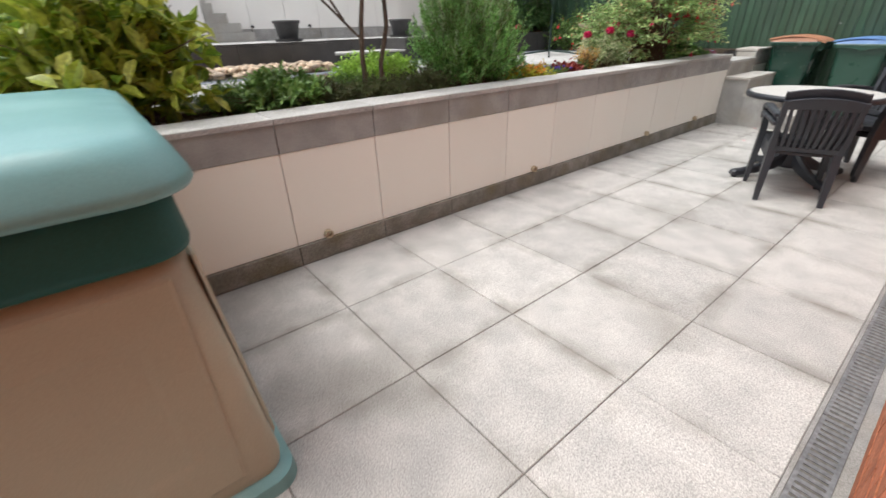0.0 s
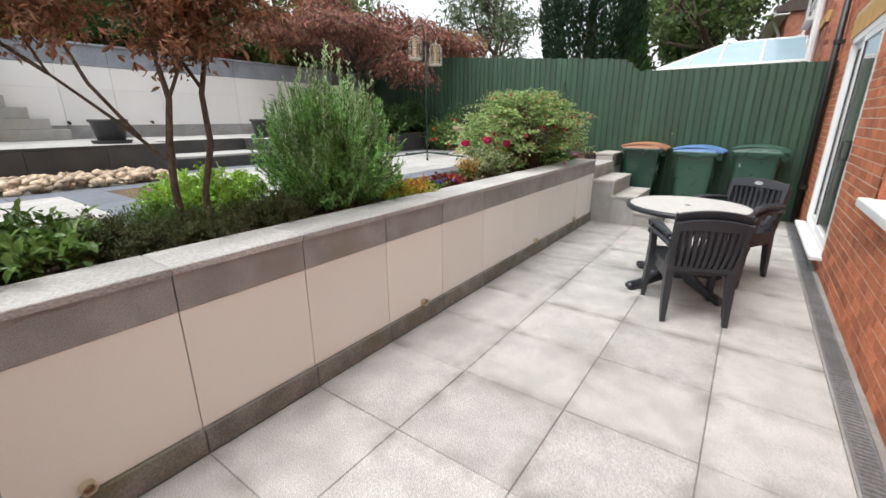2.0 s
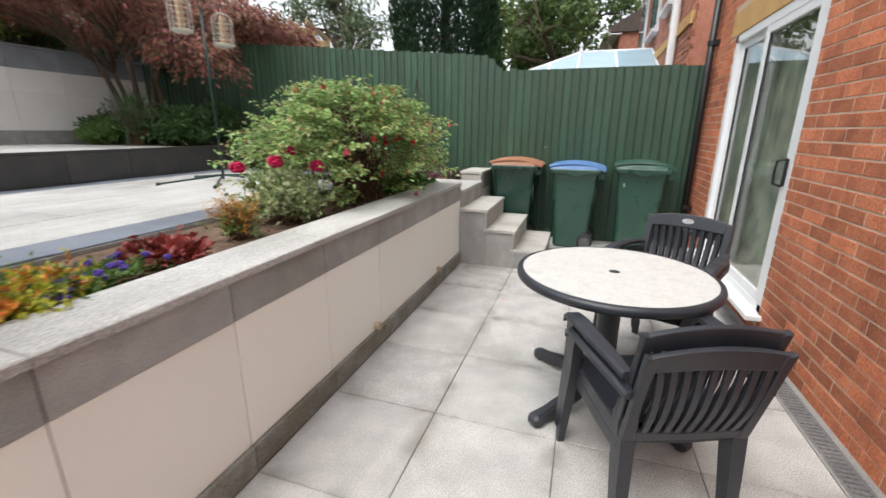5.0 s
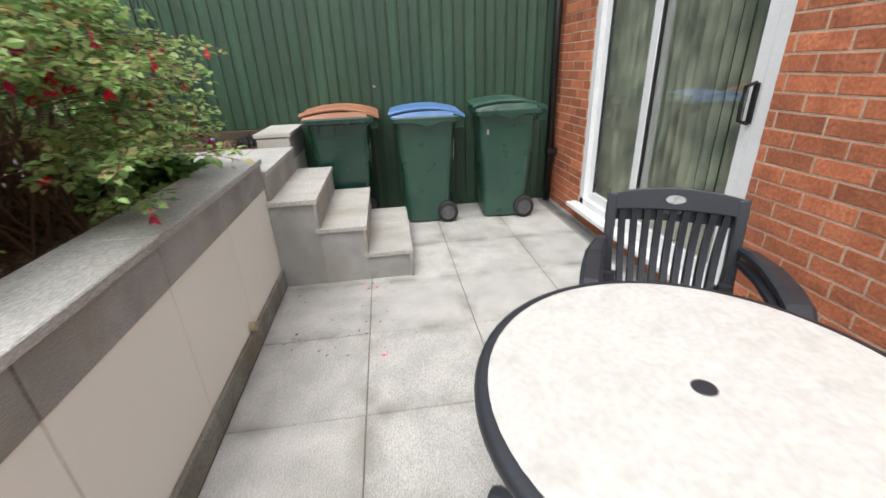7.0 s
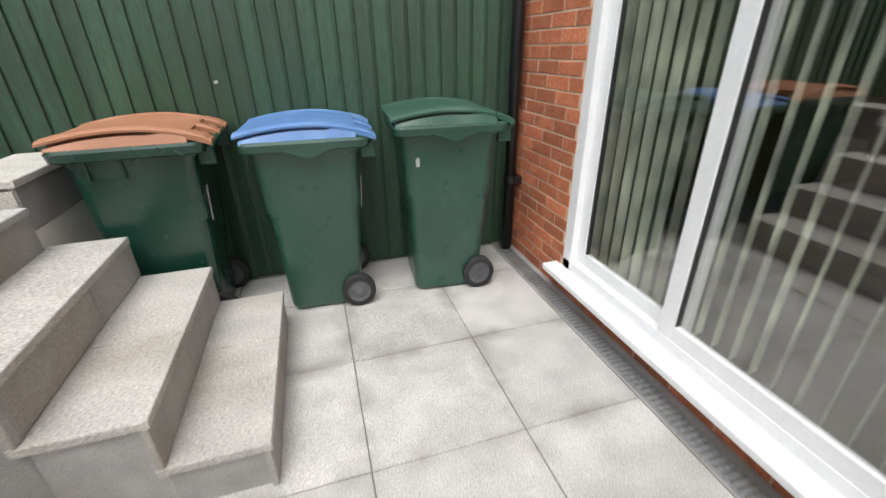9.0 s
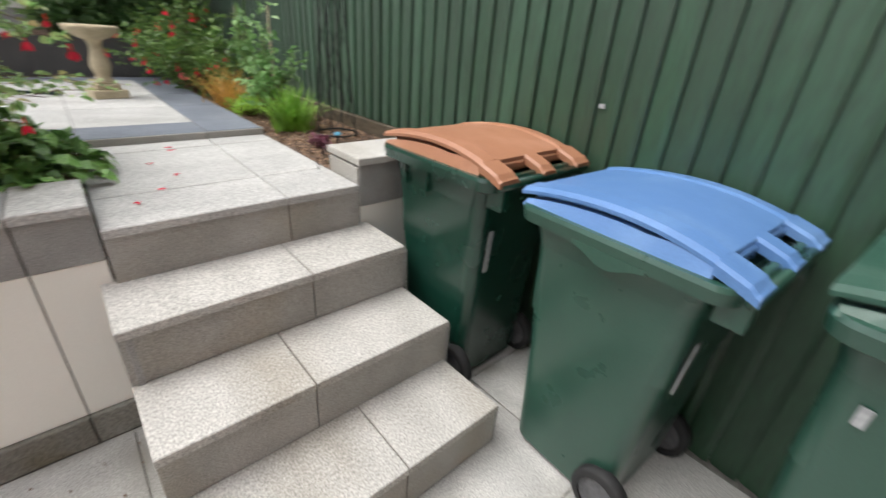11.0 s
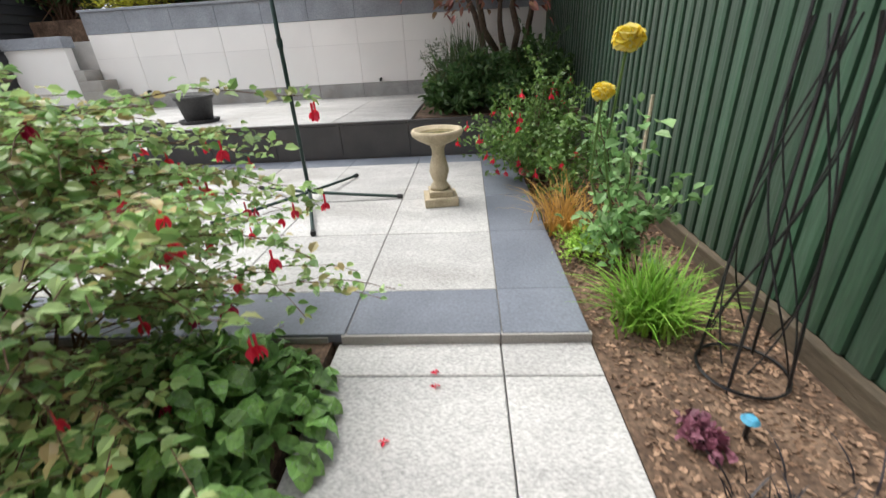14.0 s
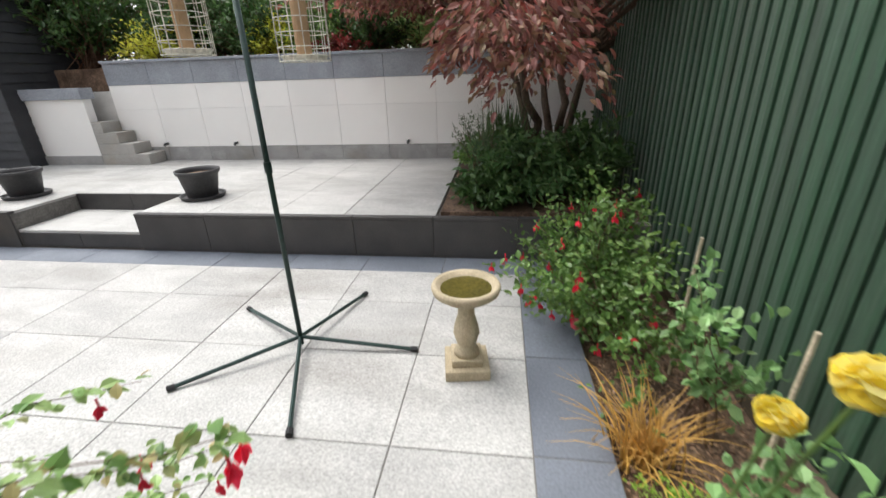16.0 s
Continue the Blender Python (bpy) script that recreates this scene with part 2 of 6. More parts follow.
STONE_CREAM = material("cream_cast_stone", (0.50, 0.42, 0.29), 0.85, second=(0.42, 0.35, 0.235), scale=9, grain=140, grain_amount=0.2, bump=0.35, stain=(0.34, 0.29, 0.19), stain_scale=8)
POLE = material("green_metal_pole", (0.018, 0.045, 0.038), 0.4, metal=0.3, bump=0.05)
WIRE = material("cream_wire", (0.62, 0.60, 0.52), 0.5, bump=0.0)
FEED = material("bird_seed", (0.45, 0.30, 0.17), 0.9, scale=60, bump=0.5)
WOOD = material("bare_timber", (0.48, 0.34, 0.19), 0.75, second=(0.40, 0.27, 0.14), scale=8, grain=60, bump=0.2)
SHED = material("charcoal_shed_paint", (0.02, 0.021, 0.025), 0.55, second=(0.028, 0.029, 0.033), bump=0.2, piece=0.15)
WATER = material("murky_water", (0.10, 0.085, 0.02), 0.08, second=(0.08, 0.07, 0.02), bump=0.0)
ROOFTILE = material("dark_roof_tile", (0.10, 0.075, 0.065), 0.85, scale=5, island=0.25, bump=0.3)
CARPET = material("grey_carpet", (0.30, 0.29, 0.27), 0.95, grain=200, bump=0.3)
PLASTER = material("ochre_plaster", (0.30, 0.22, 0.10), 0.9, second=(0.27, 0.195, 0.09), scale=2, grain_amount=0.04, bump=0.1)
CEIL = material("white_ceiling_paint", (0.75, 0.74, 0.72), 0.9, grain_amount=0.03, bump=0.05)
DARKWOOD = material("dark_furniture", (0.04, 0.03, 0.025), 0.5)
GRASS_GROUND = material("meadow_ground", (0.07, 0.10, 0.035), 0.95, second=(0.10, 0.10, 0.05), scale=0.4, bump=0.5)
PLASTIC_BLUE = material("sky_blue_plastic", (0.10, 0.42, 0.62), 0.4, bump=0.0)
CANE = material("pale_cane", (0.55, 0.47, 0.33), 0.7, scale=20, bump=0.1)


def glass_material(name, tint=(1, 1, 1), rough=0.0, clear=0.95):
    m = bpy.data.materials.new(name)
    m.use_nodes = True
    n, l = m.node_tree.nodes, m.node_tree.links
    n.clear()
    out, mix, fres = n.new("ShaderNodeOutputMaterial"), n.new("ShaderNodeMixShader"), n.new("ShaderNodeLayerWeight")
    tr, gl = n.new("ShaderNodeBsdfTransparent"), n.new("ShaderNodeBsdfGlossy")
    tr.inputs["Color"].default_value = (*(c * clear for c in tint), 1)
    gl.inputs["Roughness"].default_value = rough
    fres.inputs["Blend"].default_value = 0.5
    power, amount = n.new("ShaderNodeMath"), n.new("ShaderNodeMapRange")
    power.operation = "POWER"
    power.inputs[1].default_value = 4.0
    amount.inputs["To Min"].default_value, amount.inputs["To Max"].default_value = 0.17, 0.9
    l.new(fres.outputs["Facing"], power.inputs[0])
    l.new(power.outputs[0], amount.inputs["Value"])
    l.new(amount.outputs[0], mix.inputs[0])
    l.new(tr.outputs[0], mix.inputs[1])
    l.new(gl.outputs[0], mix.inputs[2])
    l.new(mix.outputs[0], out.inputs[0])
    return m


GLASS = glass_material("window_glass")
ROOFGLASS = material("blue_tinted_roof_glass", (0.34, 0.50, 0.60), 0.14, second=(0.38, 0.54, 0.64), scale=1.2, grain_amount=0.04, bump=0.0, specular=0.8)
DIMGLASS = material("dim_house_glass", (0.10, 0.17, 0.21), 0.14, second=(0.12, 0.19, 0.23), scale=1.2, grain_amount=0.04, bump=0.0, specular=1.0, coat=1.0)
BRICK_PINK = material("pinkish_brick_joined", (0.44, 0.19, 0.125), 0.85, second=(0.36, 0.145, 0.095), scale=9, grain=70, grain_amount=0.25, bump=0.5, bump_scale=60, island=0.25, stain=(0.30, 0.11, 0.07), stain_scale=5)

BLIND = leaf_material("sage_blind_fabric", ((0.90, 0.93, 0.83), (0.87, 0.90, 0.80)), 0.85, 0.42)
L_FUCHSIA = leaf_material("fuchsia_leaves", ((0.13, 0.26, 0.07), (0.26, 0.44, 0.14), (0.40, 0.55, 0.22), (0.30, 0.43, 0.15), (0.48, 0.36, 0.17)), 0.34, 0.42)
L_ROSEMARY = leaf_material("rosemary_needles", ((0.09, 0.24, 0.05), (0.22, 0.45, 0.12), (0.38, 0.62, 0.24)), 0.5, 0.4)
L_ROSEMARY_TIP = leaf_material("rosemary_tips", ((0.40, 0.56, 0.28), (0.52, 0.66, 0.40)), 0.6)
L_AUCUBA = leaf_material("spotted_laurel_leaves", ((0.12, 0.23, 0.025), (0.32, 0.39, 0.04), (0.54, 0.55, 0.11), (0.17, 0.28, 0.035)), 0.3, 0.35, 45)
L_DARK = leaf_material("dark_green_leaves", ((0.03, 0.075, 0.018), (0.05, 0.11, 0.028), (0.08, 0.15, 0.042)), 0.45, 0.3)
L_MID = leaf_material("mid_green_leaves", ((0.07, 0.15, 0.03), (0.12, 0.22, 0.05), (0.19, 0.30, 0.08)), 0.4, 0.3)
L_VARIED = leaf_material("cream_edged_leaves", ((0.16, 0.26, 0.09), (0.30, 0.38, 0.17), (0.48, 0.49, 0.30), (0.22, 0.32, 0.13)), 0.45, 0.3)
L_MIDDARK = leaf_material("sea_green_leaves", ((0.04, 0.10, 0.03), (0.08, 0.17, 0.055), (0.15, 0.25, 0.09)), 0.4, 0.3)
L_BRIGHT = leaf_material("bright_green_leaves", ((0.24, 0.42, 0.05), (0.33, 0.54, 0.075), (0.42, 0.62, 0.12)))
L_GOLD = leaf_material("golden_leaves", ((0.45, 0.46, 0.04), (0.64, 0.62, 0.07), (0.36, 0.42, 0.05)), 0.45, 0.35)
L_ACER = leaf_material("bronze_acer_leaves", ((0.23, 0.09, 0.05), (0.33, 0.14, 0.08), (0.20, 0.11, 0.05), (0.40, 0.20, 0.13)), 0.6, 0.35)
L_MAPLE = leaf_material("purple_maple_leaves", ((0.13, 0.045, 0.038), (0.22, 0.085, 0.07), (0.36, 0.17, 0.14), (0.19, 0.15, 0.07), (0.46, 0.13, 0.11)), 0.55, 0.4)
L_HOSTA = leaf_material("spotted_lungwort_leaf", ((0.08, 0.18, 0.045), (0.14, 0.28, 0.07)), 0.5, 0.25, 60)
L_CONIFER = leaf_material("dark_conifer_sprays", ((0.010, 0.030, 0.012), (0.018, 0.05, 0.02), (0.03, 0.07, 0.03)), 0.7, 0.1)
L_TREE = leaf_material("far_tree_leaves", ((0.07, 0.12, 0.04), (0.12, 0.18, 0.06), (0.19, 0.26, 0.09)), 0.6, 0.5)
L_WILLOW = leaf_material("grey_green_far_leaves", ((0.08, 0.12, 0.06), (0.12, 0.17, 0.09), (0.16, 0.21, 0.11)), 0.6, 0.3)
L_ROSE = leaf_material("rose_leaves", ((0.13, 0.26, 0.09), (0.20, 0.37, 0.13), (0.30, 0.47, 0.20)), 0.45, 0.35)
L_GRASS = leaf_material("fresh_grass_blades", ((0.14, 0.34, 0.03), (0.23, 0.45, 0.05), (0.32, 0.52, 0.10)), 0.5, 0.3)
L_TAN = leaf_material("bronze_sedge_blades", ((0.52, 0.28, 0.05), (0.62, 0.37, 0.10), (0.42, 0.25, 0.07)), 0.6, 0.3)
L_BLACKGRASS = leaf_material("black_grass_blades", ((0.012, 0.010, 0.013), (0.03, 0.026, 0.03)), 0.5, 0.05)
L_HEATHER = leaf_material("dark_heather_leaves", ((0.05, 0.075, 0.02), (0.08, 0.10, 0.03), (0.06, 0.05, 0.02)), 0.7)
L_REDLEAF = leaf_material("crimson_leaves", ((0.16, 0.02, 0.02), (0.30, 0.05, 0.04), (0.22, 0.06, 0.05)), 0.5)
L_PURPLE = leaf_material("plum_leaves", ((0.16, 0.05, 0.08), (0.27, 0.11, 0.15)), 0.5)
F_RED = leaf_material("red_petals", ((0.72, 0.01, 0.05), (0.88, 0.04, 0.09)), 0.5, 0.3)
F_CRIMSON = leaf_material("crimson_petals", ((0.40, 0.005, 0.06), (0.60, 0.02, 0.12)), 0.5, 0.2)
F_PINK = leaf_material("pink_petals", ((0.75, 0.10, 0.16), (0.85, 0.22, 0.25)), 0.5, 0.3)
F_YELLOW = leaf_material("yellow_petals", ((0.98, 0.76, 0.04), (0.98, 0.84, 0.12), (0.99, 0.92, 0.38)), 0.5, 0.62)
F_ORANGE = leaf_material("orange_petals", ((0.62, 0.13, 0.03), (0.68, 0.30, 0.04), (0.55, 0.43, 0.05)), 0.5, 0.2)
F_VIOLET = leaf_material("violet_petals", ((0.10, 0.05, 0.38), (0.17, 0.10, 0.50)), 0.5, 0.2)


# ---- building helpers ----
def part(name, data, mat, parent=None, label="", smooth=False):
    """Links a bmesh, a mesh or a Grid as one mesh object under a thing or a part."""
    if isinstance(data, bmesh.types.BMesh):
        me = bpy.data.meshes.new(name)
        data.to_mesh(me)
        data.free()
    elif isinstance(data, Grid):
        me = data.mesh(name)
    else:
        me = data
    if mat and not me.materials:
        me.materials.append(mat)
    if smooth:
        me.polygons.foreach_set("use_smooth", [True] * len(me.polygons))
    ob = new(name, me)
    if parent:
        ob.parent = parent
    if label:
        ob["label"] = label
    if name in ("foliage", "undergrowth", "turf", "stemwork", "twigwork", "crown", "bloom", "tuft", "branchwork"):
        ob["kind"] = "stuff"
    return ob


def thing(name, x=0.0, y=0.0, z=0.0, rz=0.0, label="", category="", group="", kind=""):
    ob = new(name)
    ob.empty_display_size = 0.1
    ob.matrix_basis = pose(x, y, z, 0, 0, rz)
    return tagged(ob, label, category, group, kind)


class Grid:
    """Gathers vertices and faces for one mesh."""

    def __init__(self):
        self.v, self.f = [], []

    def add(self, verts, faces):
        k = len(self.v)
        self.v += [tuple(p) for p in verts]
        self.f += [tuple(i + k for i in f) for f in faces]
        return self

    def block(self, x0, x1, y0, y1, z0, z1):
        return self.add([(x0, y0, z0), (x1, y0, z0), (x1, y1, z0), (x0, y1, z0), (x0, y0, z1), (x1, y0, z1), (x1, y1, z1), (x0, y1, z1)],
                        [(3, 2, 1, 0), (4, 5, 6, 7), (0, 1, 5, 4), (1, 2, 6, 5), (2, 3, 7, 6), (3, 0, 4, 7)])

    def tube(self, points, radii, sides=6, caps=True):
        pts = [Vector(p) for p in points]
        if isinstance(radii, (int, float)):
            radii = [radii] * len(pts)
        k, ring = len(self.v), []
        up = Vector((0.31, 0.17, 0.93)).normalized()
        for i, p in enumerate(pts):
            d = (pts[min(i + 1, len(pts) - 1)] - pts[max(i - 1, 0)]).normalized()
            if abs(d.dot(up)) > 0.97:
                a = d.cross(Vector((1, 0, 0))).normalized()
            else:
                a = d.cross(up).normalized()
            b = d.cross(a)
            for s in range(sides):
                w = 2 * math.pi * s / sides
                self.v.append(tuple(p + radii[i] * (math.cos(w) * a + math.sin(w) * b)))
        for i in range(len(pts) - 1):
            for s in range(sides):
                t = (s + 1) % sides
                self.f.append((k + i * sides + s, k + i * sides + t, k + (i + 1) * sides + t, k + (i + 1) * sides + s))
        if caps:
            self.f.append(tuple(k + s for s in range(sides))[::-1])
            self.f.append(tuple(k + (len(pts) - 1) * sides + s for s in range(sides)))
        return self

    def lathe(self, profile, sides=24, cx=0.0, cy=0.0):
        k = len(self.v)
        for r, z in profile:
            for s in range(sides):
                w = 2 * math.pi * s / sides
                self.v.append((cx + r * math.cos(w), cy + r * math.sin(w), z))
        for i in range(len(profile) - 1):
            for s in range(sides):
                t = (s + 1) % sides
                self.f.append((k + i * sides + s, k + i * sides + t, k + (i + 1) * sides + t, k + (i + 1) * sides + s))
        return self

    def loft(self, rings, close=True):
        """Rings of the same count joined in order."""
        k, c = len(self.v), len(rings[0])
        for r in rings:
            self.v += [tuple(p) for p in r]
        for i in range(len(rings) - 1):
            for s in range(c):
                t = (s + 1) % c
                self.f.append((k + i * c + s, k + i * c + t, k + (i + 1) * c + t, k + (i + 1) * c + s))
        if close:
            self.f.append(tuple(k + s for s in range(c))[::-1])
            self.f.append(tuple(k + (len(rings) - 1) * c + s for s in range(c)))
        return self

    def leaves(self, at, along, length, width, fold=0.25):
        """Many folded leaves: at (n, 3) the stalk ends, along (n, 3) their ways."""
        at, along = np.asarray(at, float), np.asarray(along, float)
        n = len(at)
        if not n:
            return self
        along = along / np.maximum(np.linalg.norm(along, axis=1, keepdims=True), 1e-6)
        side = np.cross(along, np.random.normal(size=(n, 3)) * 0.55 + (0, 0, 1))
        side /= np.maximum(np.linalg.norm(side, axis=1, keepdims=True), 1e-6)
        nor = np.cross(side, along)
        size = (np.random.uniform(0.65, 1.25, n))[:, None]
        ln, wd = length * size, width * size
        mid = at + along * ln * 0.45
        if 0.03 <= length <= 0.13 and n < 60000:      # oval leaf with a pointed tip
            m1, m2 = at + along * ln * 0.25, at + along * ln * 0.62 - nor * ln * 0.02
            tip = at + along * ln - nor * ln * 0.14
            verts = np.stack([at, m1 + side * wd * 0.42 + nor * wd * fold * 0.8, m2 + side * wd * 0.46 + nor * wd * fold * 0.7, tip, m2 - side * wd * 0.46 + nor * wd * fold * 0.7, m1 - side * wd * 0.42 + nor * wd * fold * 0.8, m1, m2], 1).reshape(-1, 3)
            k = len(self.v)
            self.v += [tuple(p) for p in verts.tolist()]
            base = k + np.arange(n) * 8
            for q in ((0, 1, 6), (0, 6, 5), (1, 2, 7, 6), (6, 7, 4, 5), (2, 3, 7), (7, 3, 4)):
                self.f += list(zip(*[(base + c).tolist() for c in q]))
            return self
        verts = np.stack([at, mid + side * wd * 0.5 + nor * wd * fold, at + along * ln - nor * ln * 0.12, mid - side * wd * 0.5 + nor * wd * fold, mid], 1).reshape(-1, 3)
        k = len(self.v)
        self.v += [tuple(p) for p in verts.tolist()]
        base = k + np.arange(n) * 5
        for a, b, c in ((0, 1, 4), (1, 2, 4), (2, 3, 4), (3, 0, 4)):
            self.f += list(zip((base + a).tolist(), (base + b).tolist(), (base + c).tolist()))
        return self

    def mesh(self, name):
        me = bpy.data.meshes.new(name)
        me.from_pydata(self.v, [], self.f)
        me.update()
        return me


def rounded(x0, x1, y0, y1, z0, z1, r=0.01, seg=2):
    """A block with rounded edges."""
    bm = bmesh.new()
    bmesh.ops.create_cube(bm, size=1.0, matrix=Matrix.Translation(((x0 + x1) / 2, (y0 + y1) / 2, (z0 + z1) / 2)) @ Matrix.Diagonal((x1 - x0, y1 - y0, z1 - z0, 1)))
    bmesh.ops.bevel(bm, geom=bm.edges[:], offset=r, segments=seg, affect="EDGES", profile=0.6)
    return bm


def prism(outline, depth, axis="y", r=0.0):
    """An outline (u, w) extruded by depth, centred, along y (u = x, w = z) or x (u = y, w = z)."""
    bm = bmesh.new()
    lo = [bm.verts.new((u, -depth / 2, w) if axis == "y" else (-depth / 2, u, w)) for u, w in outline]
    hi = [bm.verts.new((u, depth / 2, w) if axis == "y" else (depth / 2, u, w)) for u, w in outline]
    bm.faces.new(lo)
    bm.faces.new(hi[::-1])
    for i in range(len(lo)):
        j = (i + 1) % len(lo)
        bm.faces.new((lo[i], hi[i], hi[j], lo[j]))
    bmesh.ops.recalc_face_normals(bm, faces=bm.faces[:])
    if r:
        bmesh.ops.bevel(bm, geom=bm.edges[:], offset=r, segments=2, affect="EDGES", profile=0.6)
    return bm


SLABS = {}


def slab_mesh(w, d, h, c=0.003, axis="z"):
    """A piece of stone, centred below its face, with chamfered face edges; the face looks along the axis."""
    key = (round(w, 3), round(d, 3), round(h, 3), c, axis)
    if key not in SLABS:
        a, b = w / 2, d / 2
        v = []
        for z, i in ((-h, 0), (-c, 0), (0, c)):
            v += [(-a + i, -b + i, z), (a - i, -b + i, z), (a - i, b - i, z), (-a + i, b - i, z)]
        f = [(3, 2, 1, 0), (8, 9, 10, 11)]
        for k in (0, 4):
            f += [(k + s, k + (s + 1) % 4, k + 4 + (s + 1) % 4, k + 4 + s) for s in range(4)]
        if axis == "x":      # w along y, d along z
            v = [(z, x, y) for x, y, z in v]
        elif axis == "-x":
            v = [(-z, -x, y) for x, y, z in v]
        elif axis == "-y":   # w along x, d along z
            v = [(x, -z, y) for x, y, z in v]
            v = [(x, y, z) for x, y, z in v]
            f = [t[::-1] for t in f]
            v = [(x, y, z) for x, y, z in v]
        me = bpy.data.meshes.new("stone_piece")
        me.from_pydata(v, [], f)
        me.update()
        SLABS[key] = me
    return SLABS[key]


PIECES = []   # (name, mesh, material, parent, place): laid at the end of the file


def piece(name, mesh, mat, parent, x, y, z):
    PIECES.append((name, mesh, mat, parent, (x, y, z)))


def paving(parent, xs, ys, z, mat, h=0.035, gap=0.004, name="slab", jitter=0.0015):
    for x0, x1 in zip(xs, xs[1:]):
        for y0, y1 in zip(ys, ys[1:]):
            piece(name, slab_mesh(abs(x1 - x0) - gap, abs(y1 - y0) - gap, h), mat, parent, (x0 + x1) / 2, (y0 + y1) / 2, z + random.uniform(-jitter, jitter))


def steps_of(a, b, step):
    n = max(1, round(abs(b - a) / step))
    return [a + (b - a) * i / n for i in range(n + 1)]

# ---- levels and lines of the plan ----
WALL_TOP, LANDING, UPPER, TERRACE = 0.878, 0.797, 0.836, 1.17
HOUSE_X, FENCE_Y, BACK_X, TERRACE_X = 2.47, 7.62, -6.2, -3.78
STEP_Y0, STEP_Y1 = 6.062, 6.98

# ---- ground ----
ground = part("ground", Grid().block(-300, 300, -300, 300, -0.6, -0.12), GRASS_GROUND)
tagged(ground, "rough grassy ground reaching to the horizon", "ground", kind="structure")

patio = part("pavement", Grid().block(-0.2, 2.7, -3.0, 7.9, -0.118, -0.0045), GROUT)
tagged(patio, "sunken patio of pale square granite slabs", "paving", kind="structure")
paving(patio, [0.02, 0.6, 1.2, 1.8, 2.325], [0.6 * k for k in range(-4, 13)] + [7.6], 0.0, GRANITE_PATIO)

# raised garden bodies behind the retaining wall
garden = part("ground", Grid().block(-3.9, -0.25, -3.0, STEP_Y0 + 0.001, -0.118, 0.80).block(-3.9, -1.08, STEP_Y0 + 0.001, STEP_Y1, -0.118, 0.80)
              .block(-3.9, -0.25, STEP_Y1, FENCE_Y, -0.118, 0.785), SOIL)
tagged(garden, "dark brown garden soil in raised beds", "soil", kind="structure")

# ---- retaining wall beside the patio ----
wall_w = part("wall_garden", Grid().block(-0.245, -0.012, -3.0, 6.062, -0.118, 0.846), GROUT)
tagged(wall_w, "low retaining wall clad in blush panels with grey granite coping", "wall", kind="structure")
ys = [0.6 * k for k in range(-5, 10)] + [5.90, 6.082]
for a, b in zip(ys, ys[1:]):
    w, m = b - a, (a + b) / 2
    piece("plinth_stone", slab_mesh(w - 0.004, 0.125, 0.045, 0.004, "x"), DAMP_STONE, wall_w, 0.022, m, 0.0625)
    piece("panel", slab_mesh(w - 0.005, 0.56, 0.015, 0.001, "x"), PANEL, wall_w, 0.004, m, 0.408)
    piece("coping_face", slab_mesh(w - 0.005, 0.157, 0.02, 0.002, "x"), GREY_STONE, wall_w, 0.008, m, 0.7685)
    piece("coping_slab", slab_mesh(0.285, w - 0.004, 0.030, 0.004), GRANITE, wall_w, -0.122, m, WALL_TOP)
piece("end_stone", slab_mesh(0.25, 0.85, 0.01, 0.002, "-y"), GRANITE, wall_w, -0.122, 6.072, 0.42)

# drain outlets near the foot of the wall
for y in (0.195, 2.158, 4.113, 5.35):
    t = thing("drain_outlet", 0.008, y, 0.155, label="short weathered plastic weep pipe in the retaining wall", category="pipe", group="weep pipes")
    part("pipe", Grid().loft([[(x, r * math.cos(w), r * math.sin(w)) for w in [k * math.pi / 8 for k in range(16)]] for x, r in ((-0.03, 0.026), (0.028, 0.026), (0.028, 0.020), (-0.03, 0.020))], False), STONE_CREAM, t, smooth=True)
    part("dark_bore", Grid().loft([[(x, 0.0205 * math.cos(w), 0.0205 * math.sin(w)) for w in [k * math.pi / 8 for k in range(16)]] for x in (-0.02, -0.012)]), VOID, t)

# pier on the fence side of the steps
wall_n = part("wall_pier", Grid().block(-0.245, -0.012, STEP_Y1 + 0.014, FENCE_Y - 0.03, -0.118, 0.873), GROUT)
tagged(wall_n, "short granite-topped pier beside the garden steps", "wall", kind="structure")
piece("panel", slab_mesh(0.58, 0.55, 0.015, 0.001, "x"), PANEL, wall_n, 0.004, 7.285, 0.41)
piece("coping_face", slab_mesh(0.58, 0.188, 0.02, 0.002, "x"), GREY_STONE, wall_n, 0.008, 7.285, 0.779)
piece("coping_slab", slab_mesh(0.285, 0.60, 0.030, 0.004), TREAD_STONE, wall_n, -0.122, 7.284, 0.905)
piece("end_stone", slab_mesh(0.25, 0.85, 0.01, 0.002, "-y"), TREAD_STONE, wall_n, -0.122, STEP_Y1 + 0.004, 0.436)

